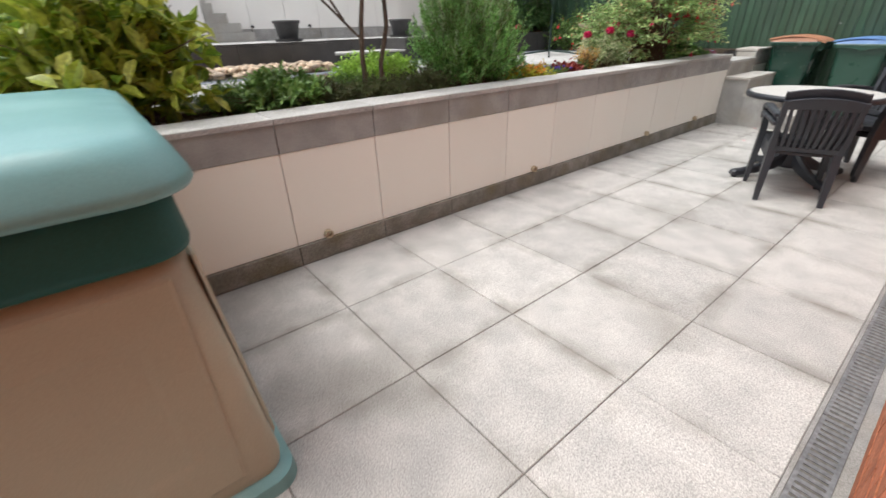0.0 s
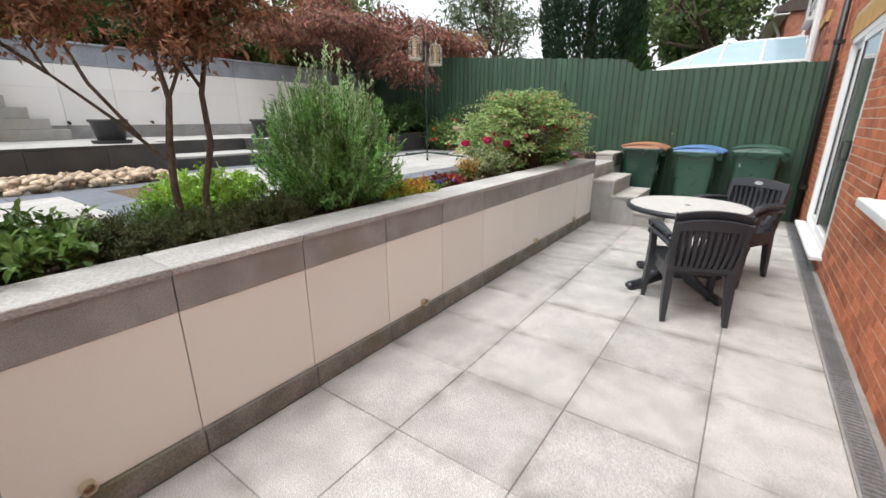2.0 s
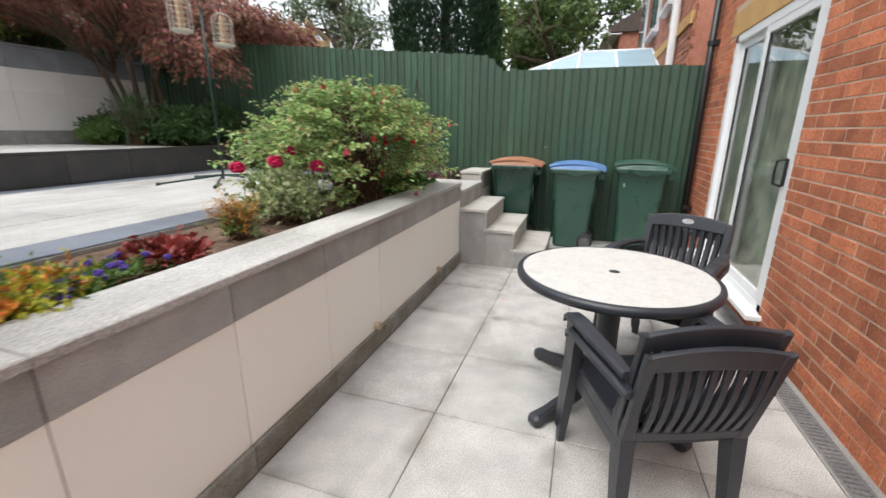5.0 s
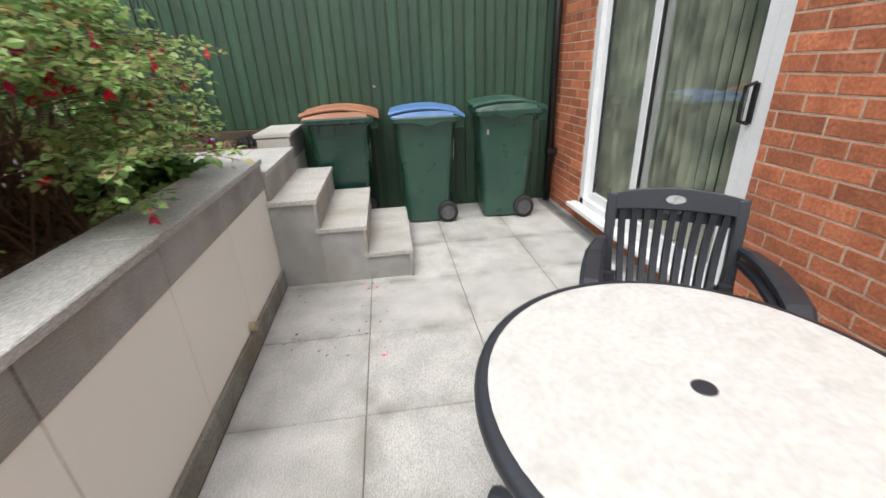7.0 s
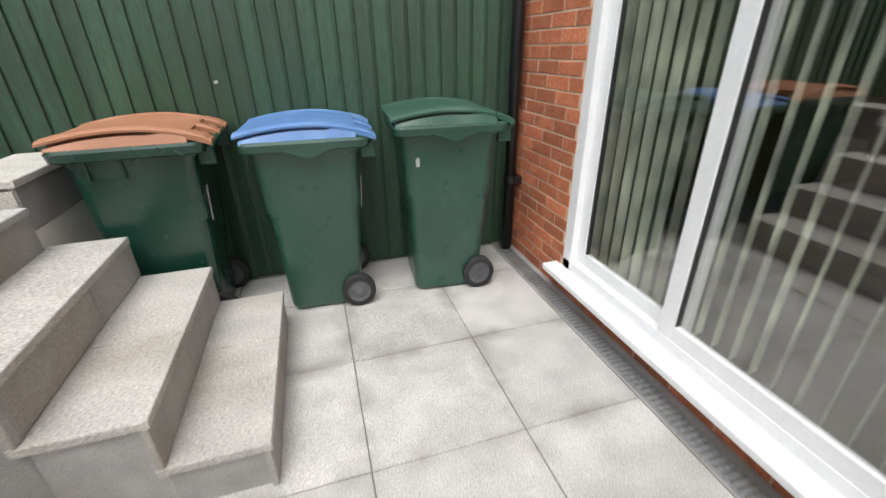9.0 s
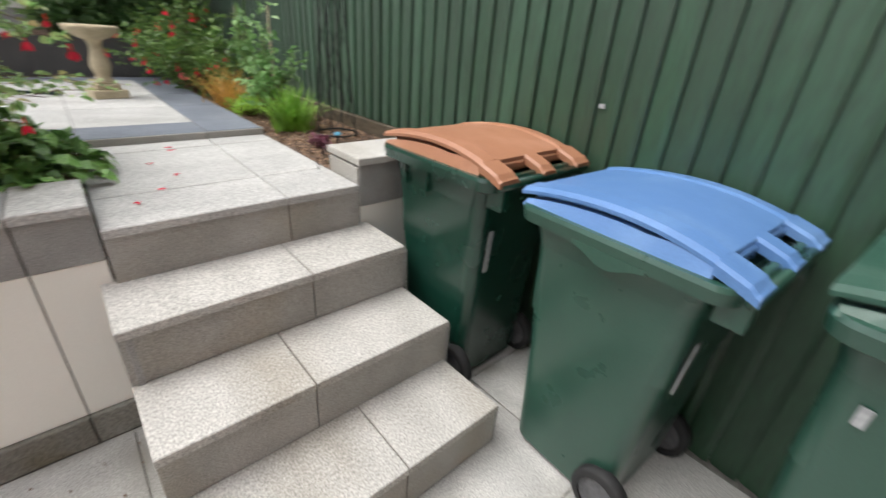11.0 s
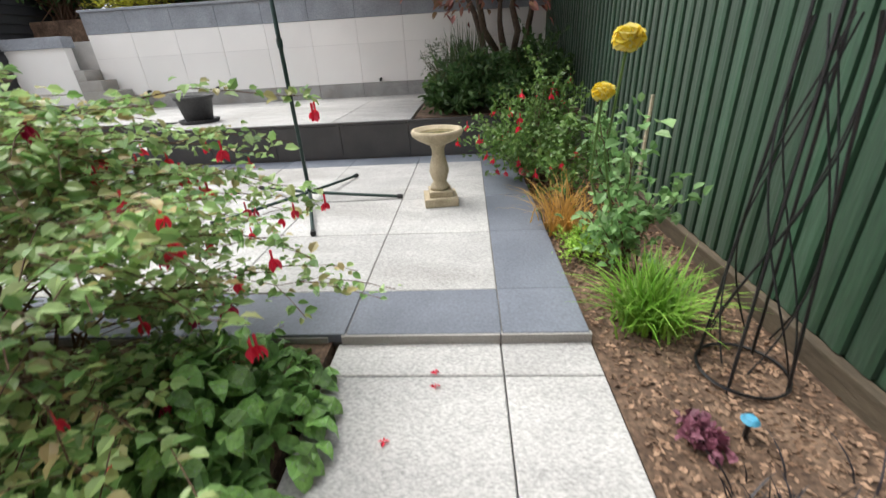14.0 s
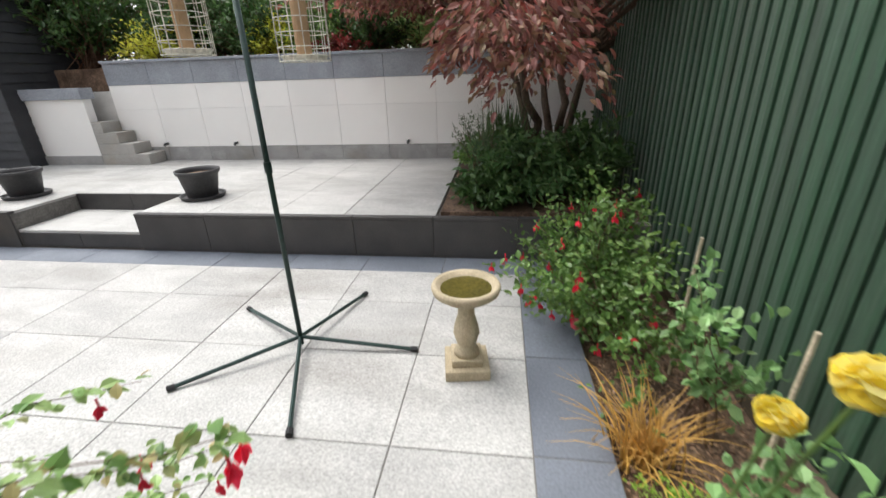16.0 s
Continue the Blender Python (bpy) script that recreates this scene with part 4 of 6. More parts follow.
# ---- wheelie bins ----
def ring(cx, cy, lx, ly, z, r, n=5):
    pts = []
    for sx, sy, a0 in ((1, 1, 0), (-1, 1, 90), (-1, -1, 180), (1, -1, 270)):
        for k in range(n):
            a = radians(a0 + 90 * k / (n - 1))
            pts.append((cx + sx * (lx / 2 - r) + r * math.cos(a), cy + sy * (ly / 2 - r) + r * math.sin(a), z))
    return pts


def lid_rise(u):
    """Height of the lid's crown over the rim, from the front lip (u = -1) to the hinge (u = 1)."""
    return 0.076 - (0.034 if u < 0 else 0.052) * u * u


def wheelie_bin(x, y, rz, lid_mat, lid_word, body_mat=BIN, size=(0.94, 0.97, 1.0), clips=False, strip=True):
    b = thing("wheelie_bin", x, y, 0, rz, f"dark green wheelie bin with closed {lid_word} lid", "bin", "wheelie bins by the fence")
    b.scale = size
    g = Grid()
    g.loft([ring(-0.03, 0, 0.40, 0.40, 0.012, 0.05, 8), ring(-0.03, 0, 0.42, 0.42, 0.03, 0.06, 8), ring(-0.02, 0, 0.47, 0.455, 0.45, 0.06, 8), ring(-0.02, 0, 0.525, 0.495, 0.84, 0.055, 8), ring(-0.02, 0, 0.545, 0.51, 0.89, 0.05, 8), ring(-0.02, 0, 0.565, 0.525, 0.94, 0.05, 8),
            ring(-0.02, 0, 0.52, 0.48, 0.94, 0.035, 8), ring(-0.02, 0, 0.50, 0.46, 0.60, 0.04, 8)])
    part("body", g, body_mat, b)
    g = Grid()
    g.loft([ring(-0.01, 0, 0.61, 0.57, 0.915, 0.05, 8), ring(-0.01, 0, 0.635, 0.60, 0.922, 0.06, 8), ring(-0.01, 0, 0.645, 0.61, 0.955, 0.06, 8), ring(-0.01, 0, 0.635, 0.60, 0.967, 0.058, 8), ring(-0.01, 0, 0.60, 0.56, 0.968, 0.045, 8), ring(-0.01, 0, 0.55, 0.51, 0.90, 0.04, 8)], True)
    part("rim", g, body_mat, b)
    if clips:
        for xx in (-0.20, -0.06):
            part("rib", rounded(xx, xx + 0.012, -0.268, -0.245, 0.83, 0.925, 0.003), body_mat, b)
    else:
        dip = [-0.11 + 0.22 * k / 12 for k in range(13)]
        part("front_grip", Grid().loft([[(xx, yv, zv) for yv, zv in ((-0.303, 0.93), (-0.303, 0.918 - 0.032 * math.cos(math.pi * xx / 0.22) ** 2), (-0.29, 0.914 - 0.032 * math.cos(math.pi * xx / 0.22) ** 2), (-0.27, 0.93))] for xx in dip]), body_mat, b)
    # lid: a tray with long side recesses under an overhanging crown that ends in three hinge arms
    X = lambda u: -0.012 + 0.315 * u
    Z = 0.966
    side = lambda u: max(0.004, lid_rise(u) - (0.034 if u < 0.30 else 0.034 - 0.020 * min(1.0, (u - 0.30) / 0.25)))
    us = [-0.97 + 1.77 * k / 16 for k in range(17)]
    lid = part("lid", Grid().loft([[(X(u), s * yv, Z + zv) for s, yv, zv in ((-1, 0.288, -0.006), (-1, 0.268, side(u)), (-1, 0.226, side(u) - 0.006), (-1, 0.222, lid_rise(u) - 0.012), (1, 0.222, lid_rise(u) - 0.012), (1, 0.226, side(u) - 0.006), (1, 0.268, side(u)), (1, 0.288, -0.006))] for u in us]), lid_mat, b, f"{lid_word} plastic lid")
    us = [-1.05 + 1.85 * k / 18 for k in range(19)]
    part("crown", Grid().loft([[(X(u), yv, Z + lid_rise(u) + zv) for yv, zv in ((-0.272, -0.020), (-0.272, -0.010), (-0.255, 0.0), (-0.20, 0.004), (-0.185, -0.002), (0.185, -0.002), (0.20, 0.004), (0.255, 0.0), (0.272, -0.010), (0.272, -0.020), (0.24, -0.014), (-0.24, -0.014))] for u in us]), lid_mat, lid)
    for y0, y1 in ((-0.282, -0.178), (-0.04, 0.04), (0.178, 0.282)):
        arm = []
        for u in (0.79, 0.84, 0.89, 0.94, 0.99, 1.04, 1.09, 1.12):
            top, low = Z + lid_rise(u) + (0.001 if u < 1.05 else -0.006), Z + max(lid_rise(u) - 0.03, -0.028 if u > 1.0 else -0.006)
            low = min(low, top - 0.012)
            arm.append([(X(u), yv, zv) for yv, zv in ((y0, low), (y0, top - 0.008), (y0 + 0.01, top), (y1 - 0.01, top), (y1, top - 0.008), (y1, low))])
        part("hinge_arm", Grid().loft(arm), lid_mat, lid)
    for s in (-1, 1):
        part("notch_cover", rounded(0.225, 0.25, s * 0.11 - 0.075, s * 0.11 + 0.075, 0.966, 0.992, 0.006), lid_mat, lid)
    part("handle_bar", Grid().tube([(0.328, -0.27, 0.948), (0.328, 0.27, 0.948)], 0.016, 10), body_mat, b, smooth=True)
    for s in (-1, 1):
        part("handle_bracket", rounded(0.26, 0.335, s * 0.23 - 0.02, s * 0.23 + 0.02, 0.86, 0.95, 0.006), body_mat, b)
        wh = part("wheel", Grid().loft([[(0.165 + r * math.cos(w), s * (0.20 + yv), 0.10 + r * math.sin(w)) for w in [k * math.pi / 12 for k in range(24)]] for yv, r in ((0.0, 0.070), (0.0, 0.092), (0.006, 0.10), (0.044, 0.10), (0.05, 0.092), (0.05, 0.070))], False), RUBBER, b, "black rubber wheel", True)
        part("hub", Grid().loft([[(0.165 + r * math.cos(w), s * (0.20 + yv), 0.10 + r * math.sin(w)) for w in [k * math.pi / 10 for k in range(20)]] for yv, r in ((0.005, 0.071), (0.043, 0.071), (0.038, 0.055), (0.046, 0.02))]), HUB, wh)
    part("axle", Grid().tube([(0.165, -0.2, 0.10), (0.165, 0.2, 0.10)], 0.012, 8), BLACK_PAINT, b)
    if strip:
        part("label_strip", Grid().add([(0.213 + 0.07 * (zv - 0.45) + dx, yv, zv) for dx in (0.012, 0.015) for zv, yv in ((0.58, -0.19), (0.58, -0.165), (0.75, -0.165), (0.75, -0.19))], [(0, 1, 2, 3), (7, 6, 5, 4), (0, 4, 5, 1), (1, 5, 6, 2), (2, 6, 7, 3), (3, 7, 4, 0)]), BADGE, b, "faded white sticker")
    else:
        part("label_strip", Grid().add([(xv, -0.2285 - 0.051 * (zv - 0.45) + dy, zv) for dy in (-0.004, -0.0075) for zv, xv in ((0.76, -0.215), (0.76, -0.195), (0.805, -0.195), (0.805, -0.215))], [(0, 1, 2, 3), (7, 6, 5, 4), (0, 4, 5, 1), (1, 5, 6, 2), (2, 6, 7, 3), (3, 7, 4, 0)]), BADGE, b, "faded white sticker")
    return b


wheelie_bin(0.41, 7.325, 1, LID_BROWN, "terracotta brown", BIN, (0.94, 0.95, 1.025), True)
wheelie_bin(1.15, 7.32, -3, LID_BLUE, "bright blue", BIN_FADED)
wheelie_bin(1.875, 7.30, -4, BIN_DARK, "dark green", BIN_FADED, (0.94, 0.97, 1.03), False, False)


# ---- garden furniture ----
def garden_chair(x, y, rz, size):
    c = thing("garden_chair", x, y, 0, rz, "charcoal moulded plastic garden armchair with slatted back", "chair", "stacking garden chairs")
    c.scale = (size, size, size)
    # back plane leans: w is the height along it
    lean = Matrix.Translation((0, -0.215, 0.36)) @ Matrix.Rotation(radians(14), 4, "X")

    def leaning(name, bm, lab=""):
        bmesh.ops.transform(bm, matrix=lean, verts=bm.verts[:])
        return part(name, bm, CHAIR, c, lab)

    arch = lambda u: 0.455 + 0.035 * (1 - (u / 0.245) ** 2)
    us = [-0.245 + 0.49 * k / 12 for k in range(13)]
    rail = [(u, arch(u)) for u in us] + [(u, arch(u) - 0.085 + 0.02 * (abs(u) / 0.245) ** 2) for u in us[::-1]]
    top = leaning("top_rail", prism(rail, 0.022, "y", 0.005))
    badge = Grid().loft([[(0.034 * math.cos(w), yv, 0.445 + 0.017 * math.sin(w)) for w in [k * math.pi / 10 for k in range(20)]] for yv in (0.010, 0.0145)])
    bo = part("badge", badge, BADGE, top, "small oval grey maker's badge")
    bo.data.transform(lean)
    for s in (-1, 1):
        leaning("back_stile", prism([(s * 0.245, 0.465), (s * 0.205, 0.455), (s * 0.205, 0.25), (s * 0.19, 0.06), (s * 0.235, 0.06), (s * 0.24, 0.25)], 0.028, "y", 0.006))
    leaning("lower_rail", prism([(-0.21, 0.06), (0.21, 0.06), (0.205, 0.105), (0.0, 0.095), (-0.205, 0.105)], 0.022, "y", 0.005))
    for k in range(9):
        u0 = -0.160 + 0.040 * k
        bm = bmesh.new()
        sec = []
        for q in range(7):
            w = 0.085 + (0.41 - 0.085) * q / 6
            bow = -0.022 * math.sin(math.pi * q / 6)
            uc = u0 * (1 + 0.14 * q / 6)
            sec.append([bm.verts.new((uc + du, bow + dy, w)) for du, dy in ((-0.0115, -0.006), (0.0115, -0.006), (0.0115, 0.006), (-0.0115, 0.006))])
        for a, b in zip(sec, sec[1:]):
            for i in range(4):
                bm.faces.new((a[i], a[(i + 1) % 4], b[(i + 1) % 4], b[i]))
        bm.faces.new(sec[0][::-1])
        bm.faces.new(sec[-1])
        leaning("slat", bm)
    # seat, dished, with rolled front
    g = Grid()
    nx, rows = 8, []
    prof = [(-0.22, 0.405), (-0.12, 0.392), (0.0, 0.392), (0.12, 0.400), (0.20, 0.408), (0.245, 0.398), (0.262, 0.365), (0.250, 0.360), (0.235, 0.385), (0.19, 0.390), (0.0, 0.374), (-0.22, 0.385)]
    for k in range(nx + 1):
        xx = -0.24 + 0.48 * k / nx
        rows.append([(xx * (0.86 + 0.3 * (yy + 0.22)), yy, zz + 0.012 * (xx / 0.24) ** 2) for yy, zz in prof])
    g.loft(rows)
    part("seat", g, CHAIR, c)
    for s in (-1, 1):
        part("side_skirt", rounded(s * 0.225 - 0.012, s * 0.225 + 0.012, -0.21, 0.23, 0.34, 0.40, 0.006), CHAIR, c)
        part("front_leg", Grid().loft([[(s * (cx + dx), cy + dy, zz) for dx, dy in ((-hw, -hd), (hw, -hd), (hw, hd), (-hw, hd))] for cx, cy, zz, hw, hd in ((0.262, 0.262, 0.0, 0.016, 0.016), (0.255, 0.235, 0.25, 0.021, 0.022), (0.252, 0.205, 0.45, 0.024, 0.028), (0.268, 0.17, 0.60, 0.022, 0.035), (0.275, 0.15, 0.64, 0.026, 0.05))]), CHAIR, c)
        part("rear_leg", Grid().loft([[(s * (cx + dx), cy + dy, zz) for dx, dy in ((-hw, -hd), (hw, -hd), (hw, hd), (-hw, hd))] for cx, cy, zz, hw, hd in ((0.215, -0.262, 0.0, 0.018, 0.014), (0.212, -0.238, 0.22, 0.025, 0.020), (0.208, -0.215, 0.42, 0.028, 0.026), (0.205, -0.225, 0.50, 0.022, 0.020))]), CHAIR, c)
        arm = []
        for yy, zz, hw, th in ((-0.275, 0.628, 0.020, 0.013), (-0.20, 0.642, 0.026, 0.014), (-0.05, 0.655, 0.033, 0.014), (0.08, 0.655, 0.036, 0.014), (0.17, 0.645, 0.036, 0.014), (0.215, 0.625, 0.030, 0.013), (0.235, 0.598, 0.022, 0.012)):
            xo = 0.245 + 0.03 * min(1.0, (yy + 0.275) / 0.25)
            arm.append([(s * (xo + dx), yy, zz + dz) for dx, dz in ((-hw, -th), (hw, -th), (hw, th * 0.3), (hw * 0.6, th), (-hw * 0.6, th), (-hw, th * 0.3))])
        part("armrest", Grid().loft(arm), CHAIR, c)
    return c


def stack(x, y, rz, size):
    low = garden_chair(x, y, rz, size)
    fwd = Matrix.Rotation(radians(rz), 4, "Z") @ Vector((0, 0.032, 0.055))
    copy_thing(low, Matrix.Translation(fwd) @ pose(x, y, 0, 0, 0, rz))


stack(1.535, 3.47, 21, 0.94)
stack(1.735, 4.575, 152, 1.0)

table = thing("garden_table", 1.40, 4.02, 0, 5, "round patio table with mottled stone-effect top and charcoal pedestal", "table")
part("tabletop", Grid().lathe([(0.0, 0.721), (0.016, 0.721), (0.45, 0.7225), (0.452, 0.714)], 64).lathe([(0.0, 0.70), (0.44, 0.70)], 48), TABLETOP, table)
rim_prof = [(0.448, 0.7235), (0.462, 0.724), (0.474, 0.718), (0.478, 0.706), (0.477, 0.692), (0.470, 0.682), (0.44, 0.678), (0.30, 0.676), (0.0, 0.676)]
part("rim", Grid().lathe(rim_prof, 64), CHAIR, table, "rounded charcoal rim", True)
part("parasol_hole", Grid().lathe([(0.0, 0.7235), (0.018, 0.7235), (0.024, 0.7225), (0.026, 0.721)], 20), CHAIR, table)
part("column", Grid().lathe([(0.10, 0.676), (0.085, 0.64), (0.06, 0.58), (0.055, 0.40), (0.06, 0.22), (0.08, 0.12), (0.085, 0.09), (0.0, 0.09)], 24), CHAIR, table, smooth=True)
for k in range(4):
    a = radians(139 - 5 + 90 * k)
    ca, sa = math.cos(a), math.sin(a)
    sec = []
    for r, zz, hw, hh in ((0.04, 0.20, 0.03, 0.07), (0.14, 0.13, 0.028, 0.055), (0.28, 0.075, 0.027, 0.035), (0.40, 0.05, 0.03, 0.028), (0.47, 0.042, 0.034, 0.026), (0.49, 0.04, 0.024, 0.018)):
        sec.append([(r * ca - dx * sa, r * sa + dx * ca, zz + dz) for dx, dz in ((-hw, -hh), (hw, -hh), (hw, hh * 0.5), (hw * 0.5, hh), (-hw * 0.5, hh), (-hw, hh * 0.5))])
    ft = part("foot", Grid().loft(sec), CHAIR, table)
    part("pad", Grid().lathe([(0.0, 0.0), (0.022, 0.0), (0.022, 0.018), (0.0, 0.018)], 12, 0.45 * ca, 0.45 * sa), RUBBER, ft)

# storage box by the house end
sb = thing("storage_box", 0.64, -0.95, 0, 0, "beige plastic garden storage box with bottle green band and teal lid", "storage box")
LX, LY = 0.69, 0.37
TX, TY = 0.63, 0.31
part("body", Grid().loft([ring(0, 0, 2 * LX - 0.02, 2 * LY - 0.02, 0.03, 0.06, 9), ring(0, 0, 2 * LX, 2 * LY, 0.10, 0.07, 9), ring(0, 0, 2 * TX, 2 * TY, 0.84, 0.09, 9), ring(0, 0, 2 * TX - 0.02, 2 * TY - 0.02, 0.84, 0.08, 9)]), BOX_BEIGE, sb, smooth=True)
part("base_skirt", Grid().loft([ring(0, 0, 2 * LX + 0.06, 2 * LY + 0.06, 0.0, 0.08, 9), ring(0, 0, 2 * LX + 0.05, 2 * LY + 0.05, 0.05, 0.08, 9), ring(0, 0, 2 * LX - 0.01, 2 * LY - 0.01, 0.07, 0.07, 9)]), BOX_LID, sb, "teal base skirt")
part("band", Grid().loft([ring(0, 0, 2 * TX + 0.035, 2 * TY + 0.035, 0.825, 0.10, 9), ring(0, 0, 2 * TX + 0.045, 2 * TY + 0.045, 0.845, 0.105, 9), ring(0, 0, 2 * TX + 0.030, 2 * TY + 0.030, 0.93, 0.11, 9), ring(0, 0, 2 * TX + 0.035, 2 * TY + 0.035, 0.985, 0.11, 9)]), BOX_GREEN, sb, "bottle green upper band", True)
lid = part("lid", Grid().loft([ring(0, 0, 2 * TX + 0.03, 2 * TY + 0.03, 0.975, 0.11, 9), ring(0, 0, 2 * TX + 0.125, 2 * TY + 0.125, 0.972, 0.15, 9), ring(0, 0, 2 * TX + 0.14, 2 * TY + 0.14, 0.985, 0.155, 9), ring(0, 0, 2 * TX + 0.13, 2 * TY + 0.13, 1.005, 0.155, 9), ring(0, 0, 2 * TX + 0.085, 2 * TY + 0.085, 1.055, 0.16, 9), ring(0, 0, 2 * TX + 0.05, 2 * TY + 0.05, 1.083, 0.16, 9), ring(0, 0, 2 * TX - 0.02, 2 * TY - 0.02, 1.098, 0.16, 9), ring(0, 0, 2 * TX - 0.5, 2 * TY - 0.3, 1.112, 0.12, 9)]), BOX_LID, sb, "domed lid in faded teal, lightened with sky reflection", True)
for s in (-1, 1):
    part("end_panel", Grid().loft([[(s * (LX + 0.003 + dx - 0.06 * (zv - 0.10) / 0.74), yv, zv) for yv, zv in ((-w, lo), (w, lo), (w, hi), (-w, hi))] for dx, w, lo, hi in ((0.0, 0.26, 0.12, 0.78), (0.004, 0.25, 0.13, 0.77), (0.004, 0.16, 0.24, 0.66), (0.001, 0.145, 0.26, 0.64))]), BOX_BEIGE, sb, "moulded recessed end panel")
for k in range(4):
    xm = -0.45 + 0.30 * k
    part("side_panel", Grid().loft([[(xm + xv, LY + 0.003 + dy - 0.06 * (zv - 0.10) / 0.74, zv) for xv, zv in ((-w, lo), (-w, hi), (w, hi), (w, lo))] for dy, w, lo, hi in ((0.0, 0.14, 0.12, 0.80), (0.010, 0.13, 0.13, 0.79), (0.010, 0.11, 0.16, 0.76), (0.002, 0.10, 0.17, 0.75))]), BOX_BEIGE, sb)

# pots on the terrace edge
for y in (1.80, 3.74):
    p = thing("plant_pot", -4.30, y, TERRACE, label="round black plastic pot on a saucer, empty but for soil", category="plant pot", group="terrace pots")
    p.scale = (0.8, 0.8, 0.85)
    part("saucer", Grid().lathe([(0.0, 0.0), (0.23, 0.0), (0.25, 0.04), (0.235, 0.04), (0.21, 0.018), (0.0, 0.018)], 32), POT, p)
    part("pot", Grid().lathe([(0.0, 0.02), (0.155, 0.02), (0.165, 0.03), (0.215, 0.27), (0.235, 0.275), (0.24, 0.31), (0.225, 0.312), (0.212, 0.28), (0.205, 0.24)], 32), POT, p, smooth=True)
    part("soil", Grid().lathe([(0.206, 0.255), (0.1, 0.262), (0.0, 0.258)], 24), SOIL, p)

# bird bath
bb = thing("bird_bath", -2.45, 6.38, UPPER, 8, "small cream cast-stone bird bath on a baluster pedestal", "bird bath")
bb.scale = (0.92, 0.92, 0.93)
part("plinth", rounded(-0.115, 0.115, -0.115, 0.115, 0.0, 0.06, 0.008), STONE_CREAM, bb)
part("plinth_step", rounded(-0.08, 0.08, -0.08, 0.08, 0.058, 0.10, 0.008), STONE_CREAM, bb)
part("pedestal", Grid().lathe([(0.0, 0.098), (0.068, 0.10), (0.064, 0.125), (0.045, 0.15), (0.055, 0.18), (0.068, 0.225), (0.060, 0.27), (0.043, 0.33), (0.042, 0.37), (0.055, 0.40), (0.085, 0.42)], 24), STONE_CREAM, bb, smooth=True)
bowl = part("bowl", Grid().lathe([(0.0, 0.405), (0.08, 0.41), (0.13, 0.435), (0.165, 0.462), (0.172, 0.485), (0.165, 0.50), (0.145, 0.498), (0.13, 0.478), (0.09, 0.458), (0.0, 0.450)], 40), STONE_CREAM, bb, smooth=True)
part("water", Grid().lathe([(0.0, 0.478), (0.127, 0.478)], 32), WATER, bowl)

# bird feeder station
fp = thing("bird_feeder_pole", -2.53, 5.49, UPPER, 0, "thin green metal bird feeder pole on five splayed legs", "bird feeder")
part("pole", Grid().tube([(0, 0, 0.03), (0, 0, 0.9), (0.0, 0, 1.70)], 0.0125, 10), POLE, fp, smooth=True)
part("collar", Grid().tube([(0, 0, 0.95), (0, 0, 1.0)], 0.017, 10), POLE, fp)
for k in range(5):
    a = radians(20 + 72 * k)
    lg = part("leg", Grid().tube([(0, 0, 0.075), (0.3 * math.cos(a), 0.3 * math.sin(a), 0.045), (0.61 * math.cos(a), 0.61 * math.sin(a), 0.016)], 0.0105, 8), POLE, fp)
    part("cap", Grid().tube([(0.59 * math.cos(a), 0.59 * math.sin(a), 0.017), (0.625 * math.cos(a), 0.625 * math.sin(a), 0.016)], 0.0155, 8), RUBBER, lg)
for s in (-1, 1):
    hook = [(0, 0, 1.62), (0, s * 0.03, 1.76)] + [(0, s * (0.14 - 0.11 * math.cos(w)), 1.80 + 0.11 * math.sin(w)) for w in [k * math.pi / 8 for k in range(1, 9)]] + [(0, s * 0.25, 1.77)]
    part("crook", Grid().tube(hook, 0.006, 6), POLE, fp)
for s, dz in ((-1, 0.04), (1, 0.0)):
    f = thing("bird_feeder", -2.53, 5.49 + s * 0.25, UPPER + 1.40 + dz, 0, "caged seed feeder with cream tray and domed wire guard", "bird feeder", "hanging seed feeders")
    R = 0.10
    g = Grid()
    for k in range(14):
        w = 2 * math.pi * k / 14
        g.tube([(R * math.cos(w), R * math.sin(w), 0.0), (R * math.cos(w), R * math.sin(w), 0.24), (0.7 * R * math.cos(w), 0.7 * R * math.sin(w), 0.30), (0, 0, 0.325)], 0.0018, 4, False)
    for zz in (0.0, 0.05, 0.10, 0.15, 0.20, 0.24):
        g.tube([(R * math.cos(w), R * math.sin(w), zz) for w in [k * math.pi / 10 for k in range(21)]], 0.0018, 4, False)
    part("cage", g, WIRE, f, "cream wire cage")
    part("tray", Grid().lathe([(0.0, 0.002), (0.08, 0.002), (0.095, 0.02), (0.09, 0.022), (0.07, 0.01), (0.0, 0.01)], 24), WIRE, f)
    part("seed_tube", Grid().lathe([(0.0, 0.01), (0.030, 0.012), (0.030, 0.27), (0.036, 0.275), (0.0, 0.30)], 16), FEED, f, "clear tube of seed")
    part("hanger", Grid().tube([(0, 0, 0.32), (0, 0.0, 0.372 - dz)], 0.003, 5), WIRE, f)

